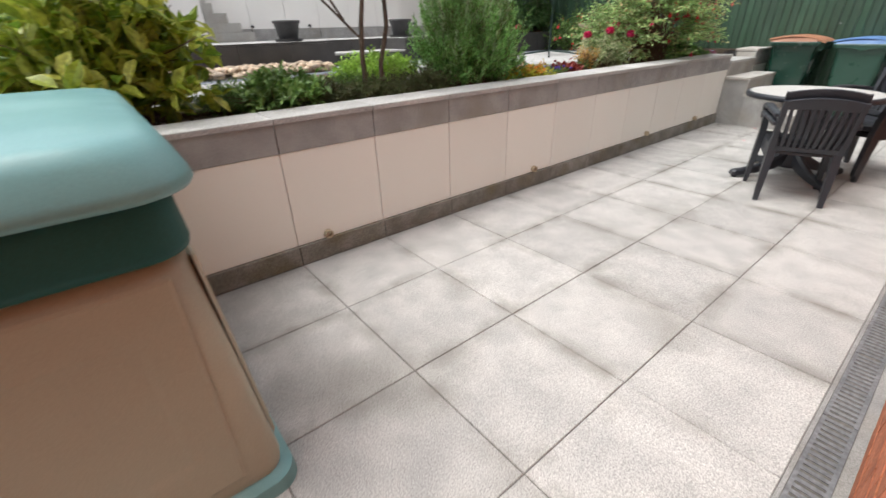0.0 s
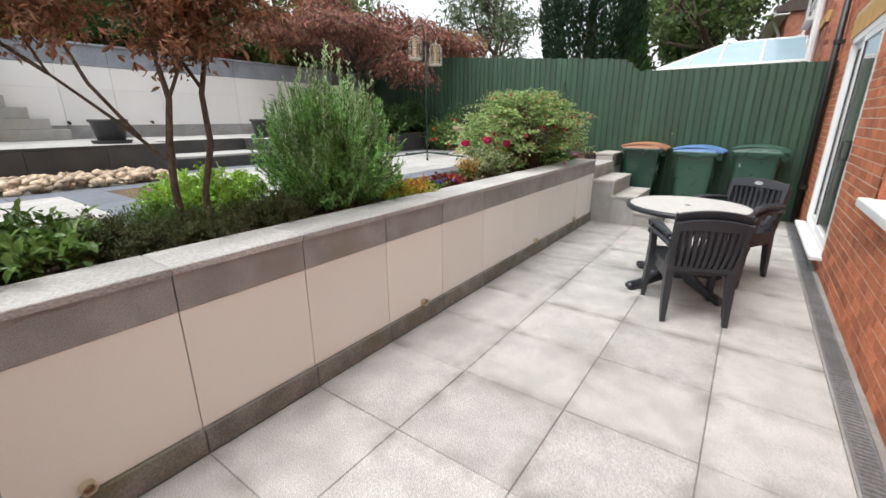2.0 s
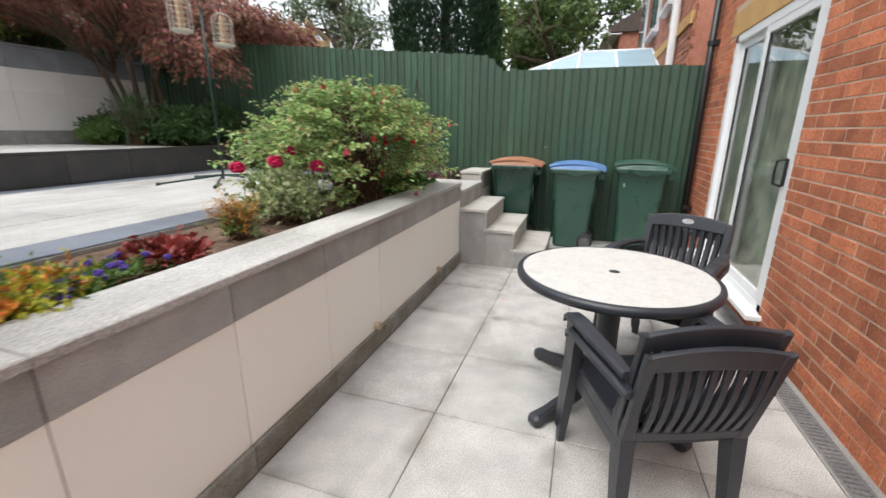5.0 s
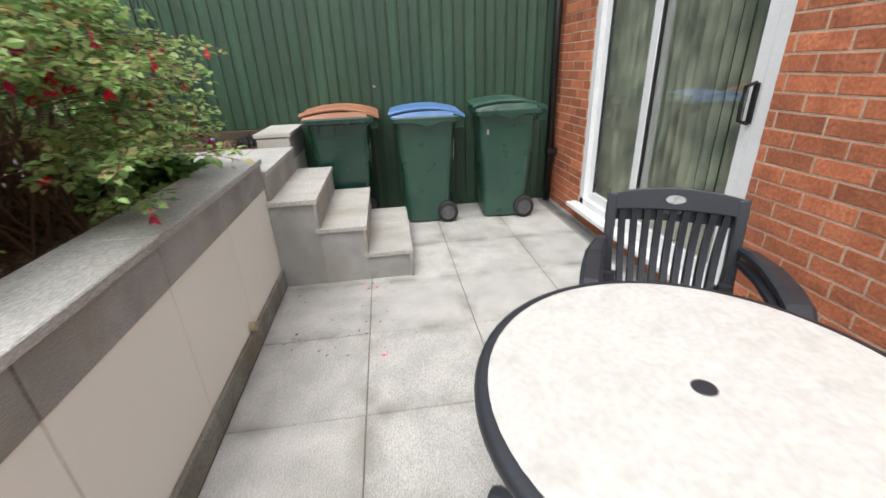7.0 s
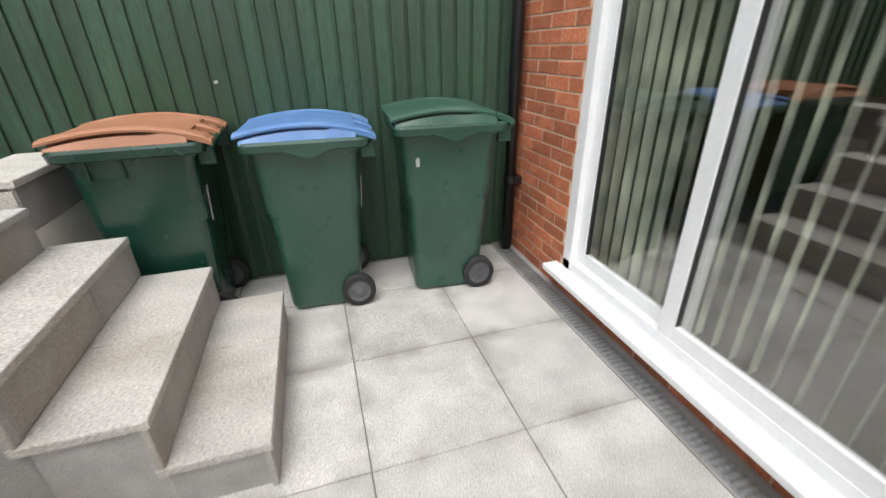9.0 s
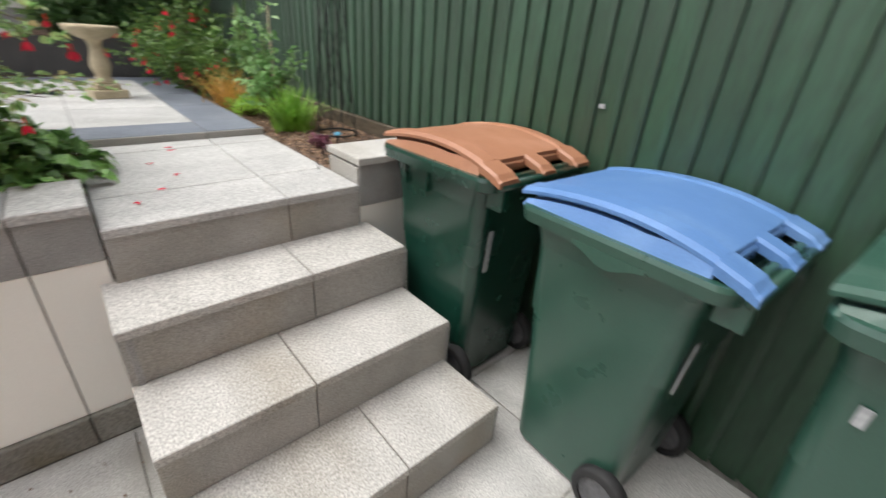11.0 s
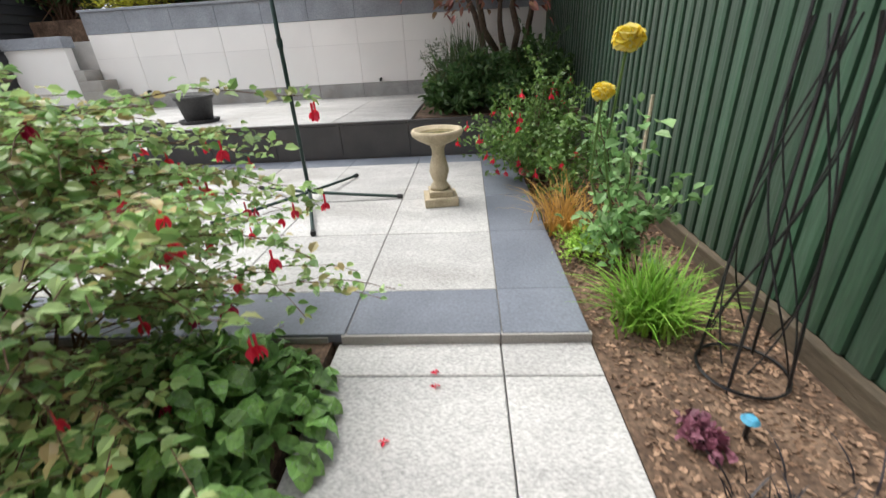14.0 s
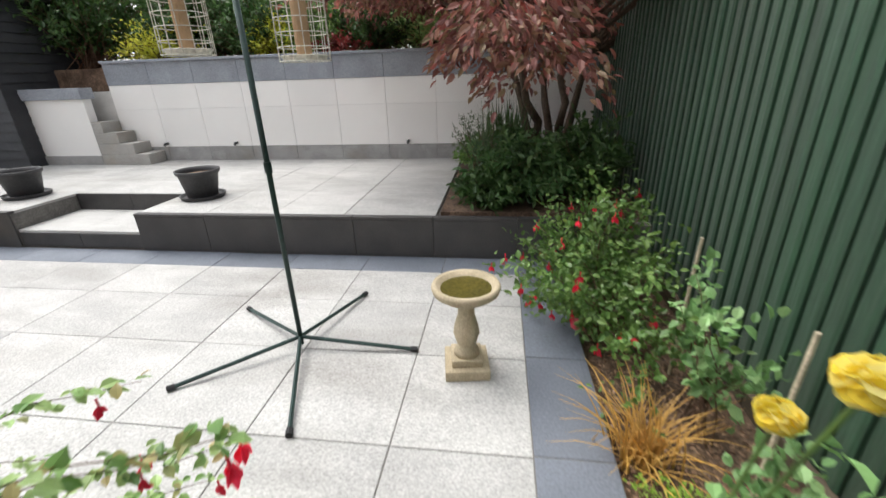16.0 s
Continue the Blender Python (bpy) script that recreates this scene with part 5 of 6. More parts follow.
# obelisk trellis in the side bed
ob = thing("obelisk_trellis", -0.92, 7.385, 0.785, 0, "black wire obelisk plant support leaning slightly in soil", "trellis")
ob.scale = (1.18, 1.18, 1.32)
def ob_r(h):
    return 0.10 - 0.065 * h if h < 0.76 else 0.0506 * max(0.0, 1 - ((h - 0.76) / 0.14) ** 1.6) + 0.006
def ob_p(h, a):
    return (ob_r(h) * math.cos(a) - 0.10 * h, ob_r(h) * math.sin(a) + 0.05 * h, h)
for k in range(4):
    a = radians(45 + 90 * k)
    part("upright", Grid().tube([ob_p(h, a) for h in (0.0, 0.2, 0.4, 0.6, 0.76, 0.80, 0.84, 0.87, 0.90)], 0.004, 6), BLACK_PAINT, ob)
    for s in (-1, 1):
        part("lattice_wire", Grid().tube([ob_p(h, a + s * radians(90) * h / 0.33) for h in [0.06 + 0.045 * i for i in range(16)]], 0.0024, 5), BLACK_PAINT, ob)
part("hoop", Grid().tube([(0.103 * math.cos(w), 0.103 * math.sin(w), 0.012) for w in [k * math.pi / 12 for k in range(25)]], 0.004, 5), BLACK_PAINT, ob)
part("finial", Grid().lathe([(0.0, 0.885), (0.014, 0.89), (0.009, 0.915), (0.015, 0.935), (0.010, 0.955), (0.0, 0.965)], 12, -0.09, 0.045), BLACK_PAINT, ob)

# blue-capped stake in the bed, standing in for a flat blue and pink label
sl = thing("garden_ornament", -0.68, 7.26, 0.785, 0, "small blue-capped stake standing in for a flat label in the soil", "ornament")
part("stake", Grid().tube([(0, 0, 0), (0, 0, 0.06)], 0.006, 6), BLACK_PAINT, sl)
part("cap", Grid().lathe([(0.0, 0.055), (0.017, 0.057), (0.022, 0.064), (0.014, 0.074), (0.0, 0.078)], 14), PLASTIC_BLUE, sl)

# charcoal shed beyond the low wall
sh = thing("shed", -6.5, -0.55, TERRACE, 0, "charcoal painted timber garden shed with overlapping boards", "shed")
part("body", Grid().block(-0.8, 0.8, -1.3, 0.75, 0.0, 2.1), SHED, sh)
for k in range(17):
    part("board", Grid().loft([[(0.80 + dx, yv, zz) for dx, zz in ((0.0, 0.12 * k), (0.028, 0.12 * k), (0.010, 0.12 * k + 0.125), (0.0, 0.12 * k + 0.125))] for yv in (-1.3, 0.77)]), SHED, sh)
    part("board", Grid().loft([[(xv, 0.75 + dy, zz) for dy, zz in ((0.0, 0.12 * k), (0.028, 0.12 * k), (0.010, 0.12 * k + 0.125), (0.0, 0.12 * k + 0.125))] for xv in (0.828, -0.8)]), SHED, sh)
part("roof", rounded(-0.95, 0.95, -1.4, 0.9, 2.1, 2.18, 0.01), SHED, sh)


# ---- planting ----
rng = np.random.default_rng(7)


def unit(v):
    v = np.asarray(v, float)
    return v / max(np.linalg.norm(v), 1e-6)


def plant(name, x, y, z, label, category="shrub", group=""):
    return thing(name, x, y, z, 0, label, category, group)


def stem_line(a, b, sag=0.0, wob=0.04, n=6):
    a, b = np.asarray(a, float), np.asarray(b, float)
    d = np.linalg.norm(b - a)
    pts = []
    for i in range(n):
        u = i / (n - 1)
        p = a + (b - a) * u
        p[2] += sag * d * math.sin(math.pi * u)
        if 0 < i < n - 1:
            p += rng.normal(size=3) * wob * d * 0.5
        pts.append(p)
    return np.array(pts)


def bush(root, radii, height, stems, twigs, per_twig, leaf, leaf_mat, stem_mat=None, stem_r=0.005, spread=0.15, twig_len=0.16, up=0.35, lift=0.0, leafname="foliage", low=0.15, rim=(0.55, 1.0), droop=0.0, extra=()):
    """Arching stems from the root to an uneven ellipsoid, twigs on them, leaves on the twigs."""
    g_st, at, along, tips = Grid(), [], [], []
    rx, ry = radii
    for s in range(stems):
        w = rng.uniform(0, 2 * math.pi)
        el = math.asin(rng.uniform(low, 1.0))
        k = rng.uniform(*rim)
        tip = np.array([rx * math.cos(el) * math.cos(w) * k, ry * math.cos(el) * math.sin(w) * k, lift + height * (0.25 + 0.75 * math.sin(el)) * k])
        a = np.array([rng.normal() * spread * rx, rng.normal() * spread * ry, 0.0])
        line = stem_line(a, tip, 0.10)
        g_st.tube(line, [stem_r * (1 - 0.75 * i / 5) for i in range(6)], 4, False)
        tips.append(tip)
        for t in range(twigs):
            u = rng.uniform(0.25, 1.0)
            i = min(int(u * 5), 4)
            p = line[i] + (line[i + 1] - line[i]) * (u * 5 - i)
            d = unit(rng.normal(size=3) + unit(tip - a) * 0.9 + np.array([0, 0, up]))
            ln = twig_len * rng.uniform(0.4, 1.2)
            q = p + d * ln
            q[2] -= droop * ln
            if p[2] < 0.02:
                continue
            for m in range(per_twig):
                v = (m + rng.uniform(0.2, 0.8)) / per_twig
                at.append(p + (q - p) * v)
                along.append(unit(d * 0.6 + rng.normal(size=3) * 0.8 + np.array([0, 0, 0.15])))
    g = Grid()
    at = np.array(at)
    keep = at[:, 2] > 0.005
    g.leaves(at[keep], np.array(along)[keep], leaf[0], leaf[1])
    part("stemwork", g_st, stem_mat or TWIG, root)
    part(leafname, g, leaf_mat, root)
    return np.array(tips), at[keep]


def hanging_flowers(root, spots, mat, name="flower", size=0.03, drop=True, petals=6):
    for p in spots:
        g = Grid()
        at, al = [], []
        for k in range(petals):
            w = 2 * math.pi * k / petals + rng.uniform(-0.3, 0.3)
            at.append(p)
            al.append((math.cos(w) * 0.55, math.sin(w) * 0.55, -1.0 if drop else 0.55))
        g.leaves(at, al, size, size * 0.5)
        if drop:
            g.tube([(p[0], p[1], p[2] + 0.025), p], 0.003, 4, False)
        part(name, g, mat, root)


def rose_head(root, p, r, mat, name="flower"):
    """A full bloom: overlapping cupped petals round a ball, ruffled at the rim."""
    g = Grid()
    n = 44
    for k in range(n):
        h = 1 - 1.55 * (k + 0.5) / n
        w = k * 2.39996 + rng.uniform(-0.15, 0.15)
        s = math.sqrt(max(0.0, 1 - h * h))
        nor = np.array([s * math.cos(w), s * math.sin(w), h])
        a = unit(np.cross(nor, (0.0, 0.0, 1.0)) + 1e-6)
        b = np.cross(nor, a)
        tip = unit(nor + b * 0.35)
        q = r * rng.uniform(0.30, 0.46)
        c0 = np.array(p) + np.array([0, 0, r * 0.3]) + tip * r * (0.62 + 0.16 * (1 - h) * 0.5) * (1.0, 1.0, 0.78)
        rim = [c0 + (a * math.cos(v) + b * math.sin(v)) * q + nor * q * 0.16 * math.sin(2 * v + k) for v in [m * math.pi / 4 for m in range(8)]]
        g.add(rim + [c0 - nor * q * 0.25], [(m, (m + 1) % 8, 8) for m in range(8)])
    part(name, g, mat, root)


def tuft(root, blades, length, width, mat, spread=0.05, arch=0.6, name="tuft"):
    bunch = [Grid() for _ in range(6)]
    for b in range(blades):
        g = bunch[b % 6]
        w = rng.uniform(0, 2 * math.pi)
        ln = length * rng.uniform(0.55, 1.1)
        lean = rng.uniform(0.15, 1.0) * arch
        base = np.array([rng.normal() * spread, rng.normal() * spread, 0.0])
        d = np.array([math.cos(w), math.sin(w), 0.0])
        sd = np.array([-math.sin(w), math.cos(w), 0.0])
        pts = []
        for i in range(5):
            u = i / 4
            p = base + d * ln * lean * u ** 1.4 + np.array([0, 0, ln * (u - 0.55 * lean * u ** 2.2)])
            hw = width * 0.5 * (1 - u ** 2) + 0.0004
            pts += [p - sd * hw, p + sd * hw]
        g.add(pts, [(2 * i, 2 * i + 1, 2 * i + 3, 2 * i + 2) for i in range(4)])
    for g in bunch:
        part(name, g, mat, root)


# rosemary: upright spiky stems
ro = plant("rosemary_bush", -0.63, 1.96, 0.80, "large grey-green rosemary bush with upright spiky stems over the wall")
g, gt, st = Grid(), Grid(), Grid()
for s in range(640):
    w, k = rng.uniform(0, 2 * math.pi), math.sqrt(rng.uniform(0, 1))
    top = np.array([0.48 * k * math.cos(w), 0.54 * k * math.sin(w), 0.56 + 0.26 * (1 - k * k) + rng.uniform(-0.12, 0.08)])
    if k > 0.75:
        top[2] -= rng.uniform(0.0, 0.42)
    tall = rng.uniform() < 0.26
    if tall:
        top = top * (0.8, 0.8, 1.0) + np.array([0, 0, rng.uniform(0.02, 0.24)])
    base = np.array([rng.normal() * 0.12, rng.normal() * 0.16, 0.0])
    line = stem_line(base, top, 0.0, 0.03, 7)
    line[1:-1, :2] += (top[:2] - base[:2]) * 0.12
    st.tube(line, 0.0016, 3, False)
    n = 78
    us = rng.uniform(0.22, 1.0, n)
    idx = np.minimum((us * 6).astype(int), 5)
    p = line[idx] + (line[idx + 1] - line[idx]) * (us * 6 - idx)[:, None]
    d = rng.normal(size=(n, 3)) * 0.5 + unit(top - base) * 0.9 + np.array([0, 0, 0.2])
    (gt if tall else g).leaves(p, d, 0.034, 0.0085)
part("stemwork", st, TWIG, ro)
part("foliage", g, L_ROSEMARY, ro)
part("bloom", gt, L_ROSEMARY_TIP, ro, "pale upright shoots")

# fuchsia
rng = np.random.default_rng(21)
fu = plant("fuchsia_bush", -0.64, 5.06, 0.80, "arching fuchsia bush hung with red flowers beside the garden steps")
st, at, al = Grid(), [], []


def spray_leaves(p, q, n, size=0.012):
    d = unit(q - p)
    for k in range(n):
        u = (k + rng.uniform(0.1, 0.9)) / n
        out = np.array([-d[1], d[0], 0.0]) * (1 if k % 2 else -1)
        at.append(p + (q - p) * u + rng.normal(size=3) * size)
        al.append(out * 0.9 + d * 0.5 + rng.normal(size=3) * (0.35, 0.35, 0.22) + (0, 0, -0.12))


for k in range(190):
    w, hz = rng.uniform(0, 2 * math.pi), 0.14 + 0.86 * rng.uniform(0.0, 1.0) ** 0.65
    full = math.sqrt(max(0.05, 1 - 0.86 * hz ** 2.4)) * (0.80 if hz < 0.35 else 1.0)
    reach = full * rng.uniform(0.72, 1.08)
    end = np.array([0.84 * reach * math.cos(w), 1.14 * reach * math.sin(w), 0.98 * hz - 0.06 * reach + rng.normal() * 0.02])
    base = np.array([rng.normal() * 0.10, rng.normal() * 0.14, 0.0])
    knee = base * 0.5 + end * (0.34, 0.34, 0.0) + np.array([0, 0, end[2] * 0.92])
    st.tube(stem_line(base, knee, 0.03, 0.04), [0.006, 0.0055, 0.005, 0.0045, 0.004, 0.0035], 4, False)
    line = stem_line(knee, end, 0.06, 0.03, 7)
    st.tube(line, [0.0034 - 0.0004 * q for q in range(7)], 4, False)
    spray_leaves(line[3], line[6], 12)
    for m in range(9):
        u = rng.uniform(0.8, 5.9)
        c = int(u)
        p = line[c] + (line[c + 1] - line[c]) * (u - c)
        a = math.atan2(end[1], end[0]) + rng.uniform(-1.2, 1.2)
        q = p + np.array([math.cos(a), math.sin(a), rng.uniform(-0.35, 0.18)]) * rng.uniform(0.10, 0.24)
        st.tube([p, (p + q) / 2 + (0, 0, 0.008), q], 0.0014, 3, False)
        spray_leaves(p, q, 10)
part("stemwork", st, TWIG, fu)
part("foliage", Grid().leaves(at, al, 0.034, 0.023), L_FUCHSIA, fu)
leafat = np.array(at)
# long arching sprays that reach over the paving
st, at, al = Grid(), [], []
sprays = ((-0.62, 1.02, 0.82), (-0.50, 0.98, 0.70), (-0.40, 1.08, 0.58), (-0.55, 1.00, 0.48), (-0.80, 0.85, 0.36), (-0.95, 0.72, 0.42), (-0.70, 0.86, 0.22), (-0.20, 1.10, 0.45), (0.15, 1.10, 0.50), (0.35, 0.95, 0.30), (0.45, 0.70, 0.25), (-0.75, 0.78, 0.62), (-0.90, 0.55, 0.66), (-0.95, 0.62, 0.25))
for sx, sy, sz in sprays:
    line = stem_line((sx * 0.25, sy * 0.3, 0.35 + sz * 0.35), (sx, sy, sz), 0.14, 0.03, 9)
    st.tube(line, [0.0035 - 0.0003 * q for q in range(9)], 4, False)
    for q in range(64):
        u = rng.uniform(0.3, 1.0) * 8
        i = min(int(u), 7)
        at.append(line[i] + (line[i + 1] - line[i]) * (u - i) + rng.normal(size=3) * 0.012)
        al.append(rng.normal(size=3) * (1, 1, 0.5) + (sx * 0.4, sy * 0.4, -0.15))
    for q in range(3):
        i = int(rng.integers(3, 9))
        hanging_flowers(fu, [line[i] + np.array([rng.normal() * 0.02, rng.normal() * 0.02, -0.045])], F_RED, size=0.032)
part("stemwork", st, TWIG, fu)
part("foliage", Grid().leaves(at, al, 0.036, 0.025), L_FUCHSIA, fu)
outer = leafat[(leafat[:, 0] > 0.30) | (leafat[:, 1] > 0.62) | (leafat[:, 2] > 0.85)]
for p in outer[rng.choice(len(outer), 70, replace=False)]:
    hanging_flowers(fu, [p - np.array([0, 0, 0.02])], F_RED if rng.uniform() < 0.7 else F_CRIMSON, size=0.036)

# lungwort: broad spotted leaves as single pieces
lw = plant("lungwort_clump", -0.62, 5.80, 0.80, "low clump of broad spotted green leaves spilling over the step edge", "plant")
lm = Grid()
sec = []
for i in range(7):
    u = i / 6
    hw = 0.042 * math.sin(math.pi * min(1.0, 0.08 + u * 0.92)) ** 0.8 + 0.001
    zc = 0.05 * math.sin(math.pi * u * 0.75) - 0.05 * u * u + (0.004 if i % 2 else -0.003)
    sec.append((u * 0.15, hw, zc))
lv = []
for xx, hw, zc in sec:
    lv += [(xx, -hw, zc + hw * 0.18), (xx, 0, zc), (xx, hw, zc + hw * 0.18)]
lf = []
for i in range(6):
    for q in (0, 1):
        lf.append((3 * i + q, 3 * i + 3 + q, 3 * i + 4 + q, 3 * i + 1 + q))
lm.add(lv, lf)
LUNG = lm.mesh("leaf")
LUNG.materials.append(material("lungwort_leaf", (0.19, 0.36, 0.085), 0.42, second=(0.12, 0.26, 0.06), scale=14, grain=90, grain_amount=0.2, bump=0.6, bump_scale=70, piece=0.45, speck=((0.20, 0.29, 0.17), 95)))
for k in range(300):
    w, r = rng.uniform(0, 2 * math.pi), math.sqrt(rng.uniform(0, 1))
    px, py = 0.40 * r * math.cos(w), 0.36 * r * math.sin(w)
    o = new("leaf", LUNG)
    o.parent = lw
    o.matrix_basis = pose(px, py, 0.03 + 0.22 * (1 - r * r) * rng.uniform(0.35, 1.1), rng.uniform(-35, 35), rng.uniform(5, 50), math.degrees(w) + rng.uniform(-60, 60)) @ Matrix.Scale(rng.uniform(0.34, 0.68), 4)

bush(lw, (0.36, 0.34), 0.17, 90, 5, 5, (0.075, 0.045), L_HOSTA, stem_r=0.003, twig_len=0.08, low=0.0, leafname="undergrowth")

# spotted laurel behind the storage box
au = plant("spotted_laurel", -0.75, -0.55, 0.80, "large spotted laurel with glossy yellow-splashed leaves")
bush(au, (0.62, 0.75), 1.05, 62, 9, 6, (0.128, 0.058), L_AUCUBA, stem_r=0.008, twig_len=0.18, low=0.0)

# leafy sub-shrub near the acer
sp = plant("broadleaf_shrub", -0.48, 0.22, 0.80, "small shrub with upright fresh green oval leaves")
bush(sp, (0.28, 0.36), 0.27, 70, 6, 6, (0.055, 0.026), L_MID, twig_len=0.09, low=0.3)
# low dark groundcover along the bed
for xx, yy, ln, ht in ((-0.48, 0.60, 0.26, 0.18), (-0.50, 0.98, 0.28, 0.20), (-0.50, 1.36, 0.28, 0.22), (-0.82, 0.55, 0.30, 0.17), (-0.85, 0.95, 0.30, 0.18), (-0.5, 2.60, 0.22, 0.14), (-0.85, 0.05, 0.34, 0.2), (-0.8, 1.75, 0.25, 0.16)):
    he = plant("heather_mat", xx, yy, 0.80, "low dark heathery groundcover behind the coping", "groundcover", "heather mats")
    bush(he, (0.28, ln), ht, 130, 8, 7, (0.022, 0.008), L_HEATHER if rng.uniform() < 0.6 else L_MID, stem_r=0.002, twig_len=0.07, low=0.1)
mo = plant("mounded_shrub", -1.08, 1.30, 0.81, "rounded mound of bright lime-green leaves")
bush(mo, (0.40, 0.44), 0.31, 190, 7, 6, (0.026, 0.020), L_BRIGHT, stem_r=0.002, twig_len=0.07, low=0.05, rim=(0.85, 1.0))
# young acer with two bare stems
ac = plant("acer_tree", -0.60, 0.98, 0.80, "small acer with two slim bare stems and bronze feathery leaves", "tree")
tr = Grid()
t1 = [(0.0, -0.06, 0.0), (-0.015, -0.065, 0.30), (-0.01, -0.05, 0.52), (0.0, -0.02, 0.72), (-0.03, -0.04, 0.95), (-0.06, -0.10, 1.20), (-0.10, -0.16, 1.50)]
t2 = [(0.02, 0.06, 0.0), (0.0, 0.075, 0.25), (0.03, 0.13, 0.50), (0.02, 0.13, 0.75), (0.0, 0.20, 0.98), (-0.05, 0.32, 1.30), (-0.08, 0.42, 1.55)]
part("stem", Grid().tube(t1, [0.021, 0.018, 0.017, 0.014, 0.010, 0.008, 0.005], 8), BARK, ac, smooth=True)
part("stem", Grid().tube(t2, [0.020, 0.017, 0.016, 0.014, 0.010, 0.008, 0.005], 8), BARK, ac, smooth=True)
limbs = [[(-0.012, -0.06, 0.42), (-0.12, -0.22, 0.62), (-0.22, -0.40, 0.82), (-0.30, -0.50, 1.15), (-0.36, -0.60, 1.42)],
         [(-0.07, -0.15, 0.54), (-0.10, -0.30, 0.78), (-0.14, -0.38, 1.05), (-0.20, -0.48, 1.40)],
         [(-0.22, -0.40, 0.82), (-0.40, -0.62, 1.05), (-0.5, -0.8, 1.20)],
         [(0.0, -0.02, 0.72), (0.08, 0.06, 0.95), (0.10, 0.10, 1.30)], [(0.02, 0.13, 0.78), (-0.12, 0.06, 1.02), (-0.2, 0.0, 1.35)],
         [(0.0, 0.20, 0.98), (-0.05, 0.12, 1.2), (-0.02, 0.1, 1.5)], [(0.0, 0.20, 0.98), (0.06, 0.36, 1.15), (0.1, 0.5, 1.45)]]
for lb in limbs:
    part("branch", Grid().tube(lb, [0.009, 0.008, 0.006, 0.005, 0.003][:len(lb)], 6), BARK, ac)
at, al, tw = [], [], Grid()
ends = [np.array(q) for lb in limbs + [t1, t2] for q in lb[-2:]] + [np.array(lb[-1]) * 0.5 + np.array(lb[-2]) * 0.5 for lb in limbs]
for e in ends:
    if e[2] < 0.92:
        continue
    for k in range(20):
        d = unit(rng.normal(size=3) * (1, 1, 0.4) + np.array([0, 0, 0.02]))
        ln = rng.uniform(0.14, 0.36)
        q = e + d * ln
        tw.tube([e, (e + q) / 2 + rng.normal(size=3) * 0.01, q], 0.0022, 3, False)
        for m in range(30):
            at.append(e + (q - e) * rng.uniform(0.15, 1.1) + rng.normal(size=3) * 0.02)
            al.append(rng.normal(size=3) + (0, 0, -0.3))
part("twigwork", tw, TWIG, ac)
part("foliage", Grid().leaves(at, al, 0.042, 0.015), L_ACER, ac)

# bright bedding along the wall between the rosemary and the fuchsia
bd = plant("orange_sedum", -0.46, 2.54, 0.80, "low orange, red and yellow bedding plants", "plant")
bush(bd, (0.26, 0.34), 0.17, 60, 5, 6, (0.024, 0.014), F_ORANGE, twig_len=0.07)
bush(bd, (0.30, 0.40), 0.14, 95, 5, 6, (0.026, 0.016), L_GOLD, twig_len=0.06, leafname="undergrowth")
vi = plant("violet_bedding", -0.44, 2.82, 0.80, "low clump of violet blue bedding flowers", "plant")
bush(vi, (0.22, 0.30), 0.11, 70, 5, 5, (0.024, 0.014), L_MID, twig_len=0.06)
for k in range(26):
    rose_head(vi, (rng.uniform(-0.17, 0.17), rng.uniform(-0.27, 0.25), rng.uniform(0.07, 0.12)), 0.018, F_VIOLET)
hc = plant("heuchera", -0.52, 3.16, 0.80, "small crimson-leaved heuchera in bare soil", "plant")
bush(hc, (0.20, 0.20), 0.13, 70, 3, 5, (0.04, 0.032), L_REDLEAF, twig_len=0.05)
dr = plant("dried_spikes", -0.58, 3.66, 0.80, "clump of dry bronze flower spikes", "plant")
bush(dr, (0.14, 0.18), 0.28, 60, 4, 8, (0.02, 0.007), L_TAN, twig_len=0.08, low=0.5)
bush(dr, (0.14, 0.18), 0.18, 30, 4, 6, (0.024, 0.010), L_MID, twig_len=0.08, leafname="undergrowth")
pr = plant("pink_rose", -0.62, 4.10, 0.80, "leggy rose bush with deep pink blooms", "rose")
bush(pr, (0.38, 0.36), 0.40, 52, 7, 7, (0.034, 0.022), L_VARIED, twig_len=0.12)
for q in ((0.10, -0.16, 0.40), (0.05, 0.02, 0.45), (-0.15, -0.20, 0.36), (0.2, 0.1, 0.36)):
    rose_head(pr, q, 0.055, F_CRIMSON)
sd = plant("seedling", -0.75, 2.64, 0.80, "thin upright rose shoot with few leaves", "rose")
bush(sd, (0.10, 0.10), 0.32, 6, 4, 5, (0.035, 0.024), L_MID, twig_len=0.08, low=0.7)
rose_head(sd, (0.02, 0.05, 0.46), 0.035, F_PINK)

# side bed along the fence
gr = plant("grass_clump", -1.18, 7.20, 0.785, "fresh green clump of arching grass", "grass")
tuft(gr, 320, 0.32, 0.009, L_GRASS, 0.05, 1.0)
tg = plant("bronze_sedge", -2.02, 7.08, 0.785, "bronze arching sedge clump", "grass")
tuft(tg, 140, 0.40, 0.007, L_TAN, 0.05, 1.0)
bk = plant("black_grass", -0.34, 7.24, 0.785, "low black mondo grass clump behind the pier", "grass")
tuft(bk, 620, 0.12, 0.005, L_BLACKGRASS, 0.085, 0.9)
pl = plant("plum_heuchera", -0.66, 7.14, 0.785, "small plum-leaved plant in bare soil", "plant")
bush(pl, (0.07, 0.07), 0.07, 22, 2, 4, (0.03, 0.022), L_PURPLE, twig_len=0.03)
yr = plant("yellow_rose", -1.55, 7.22, 0.785, "tall yellow rose bush tied to canes by the fence", "rose")
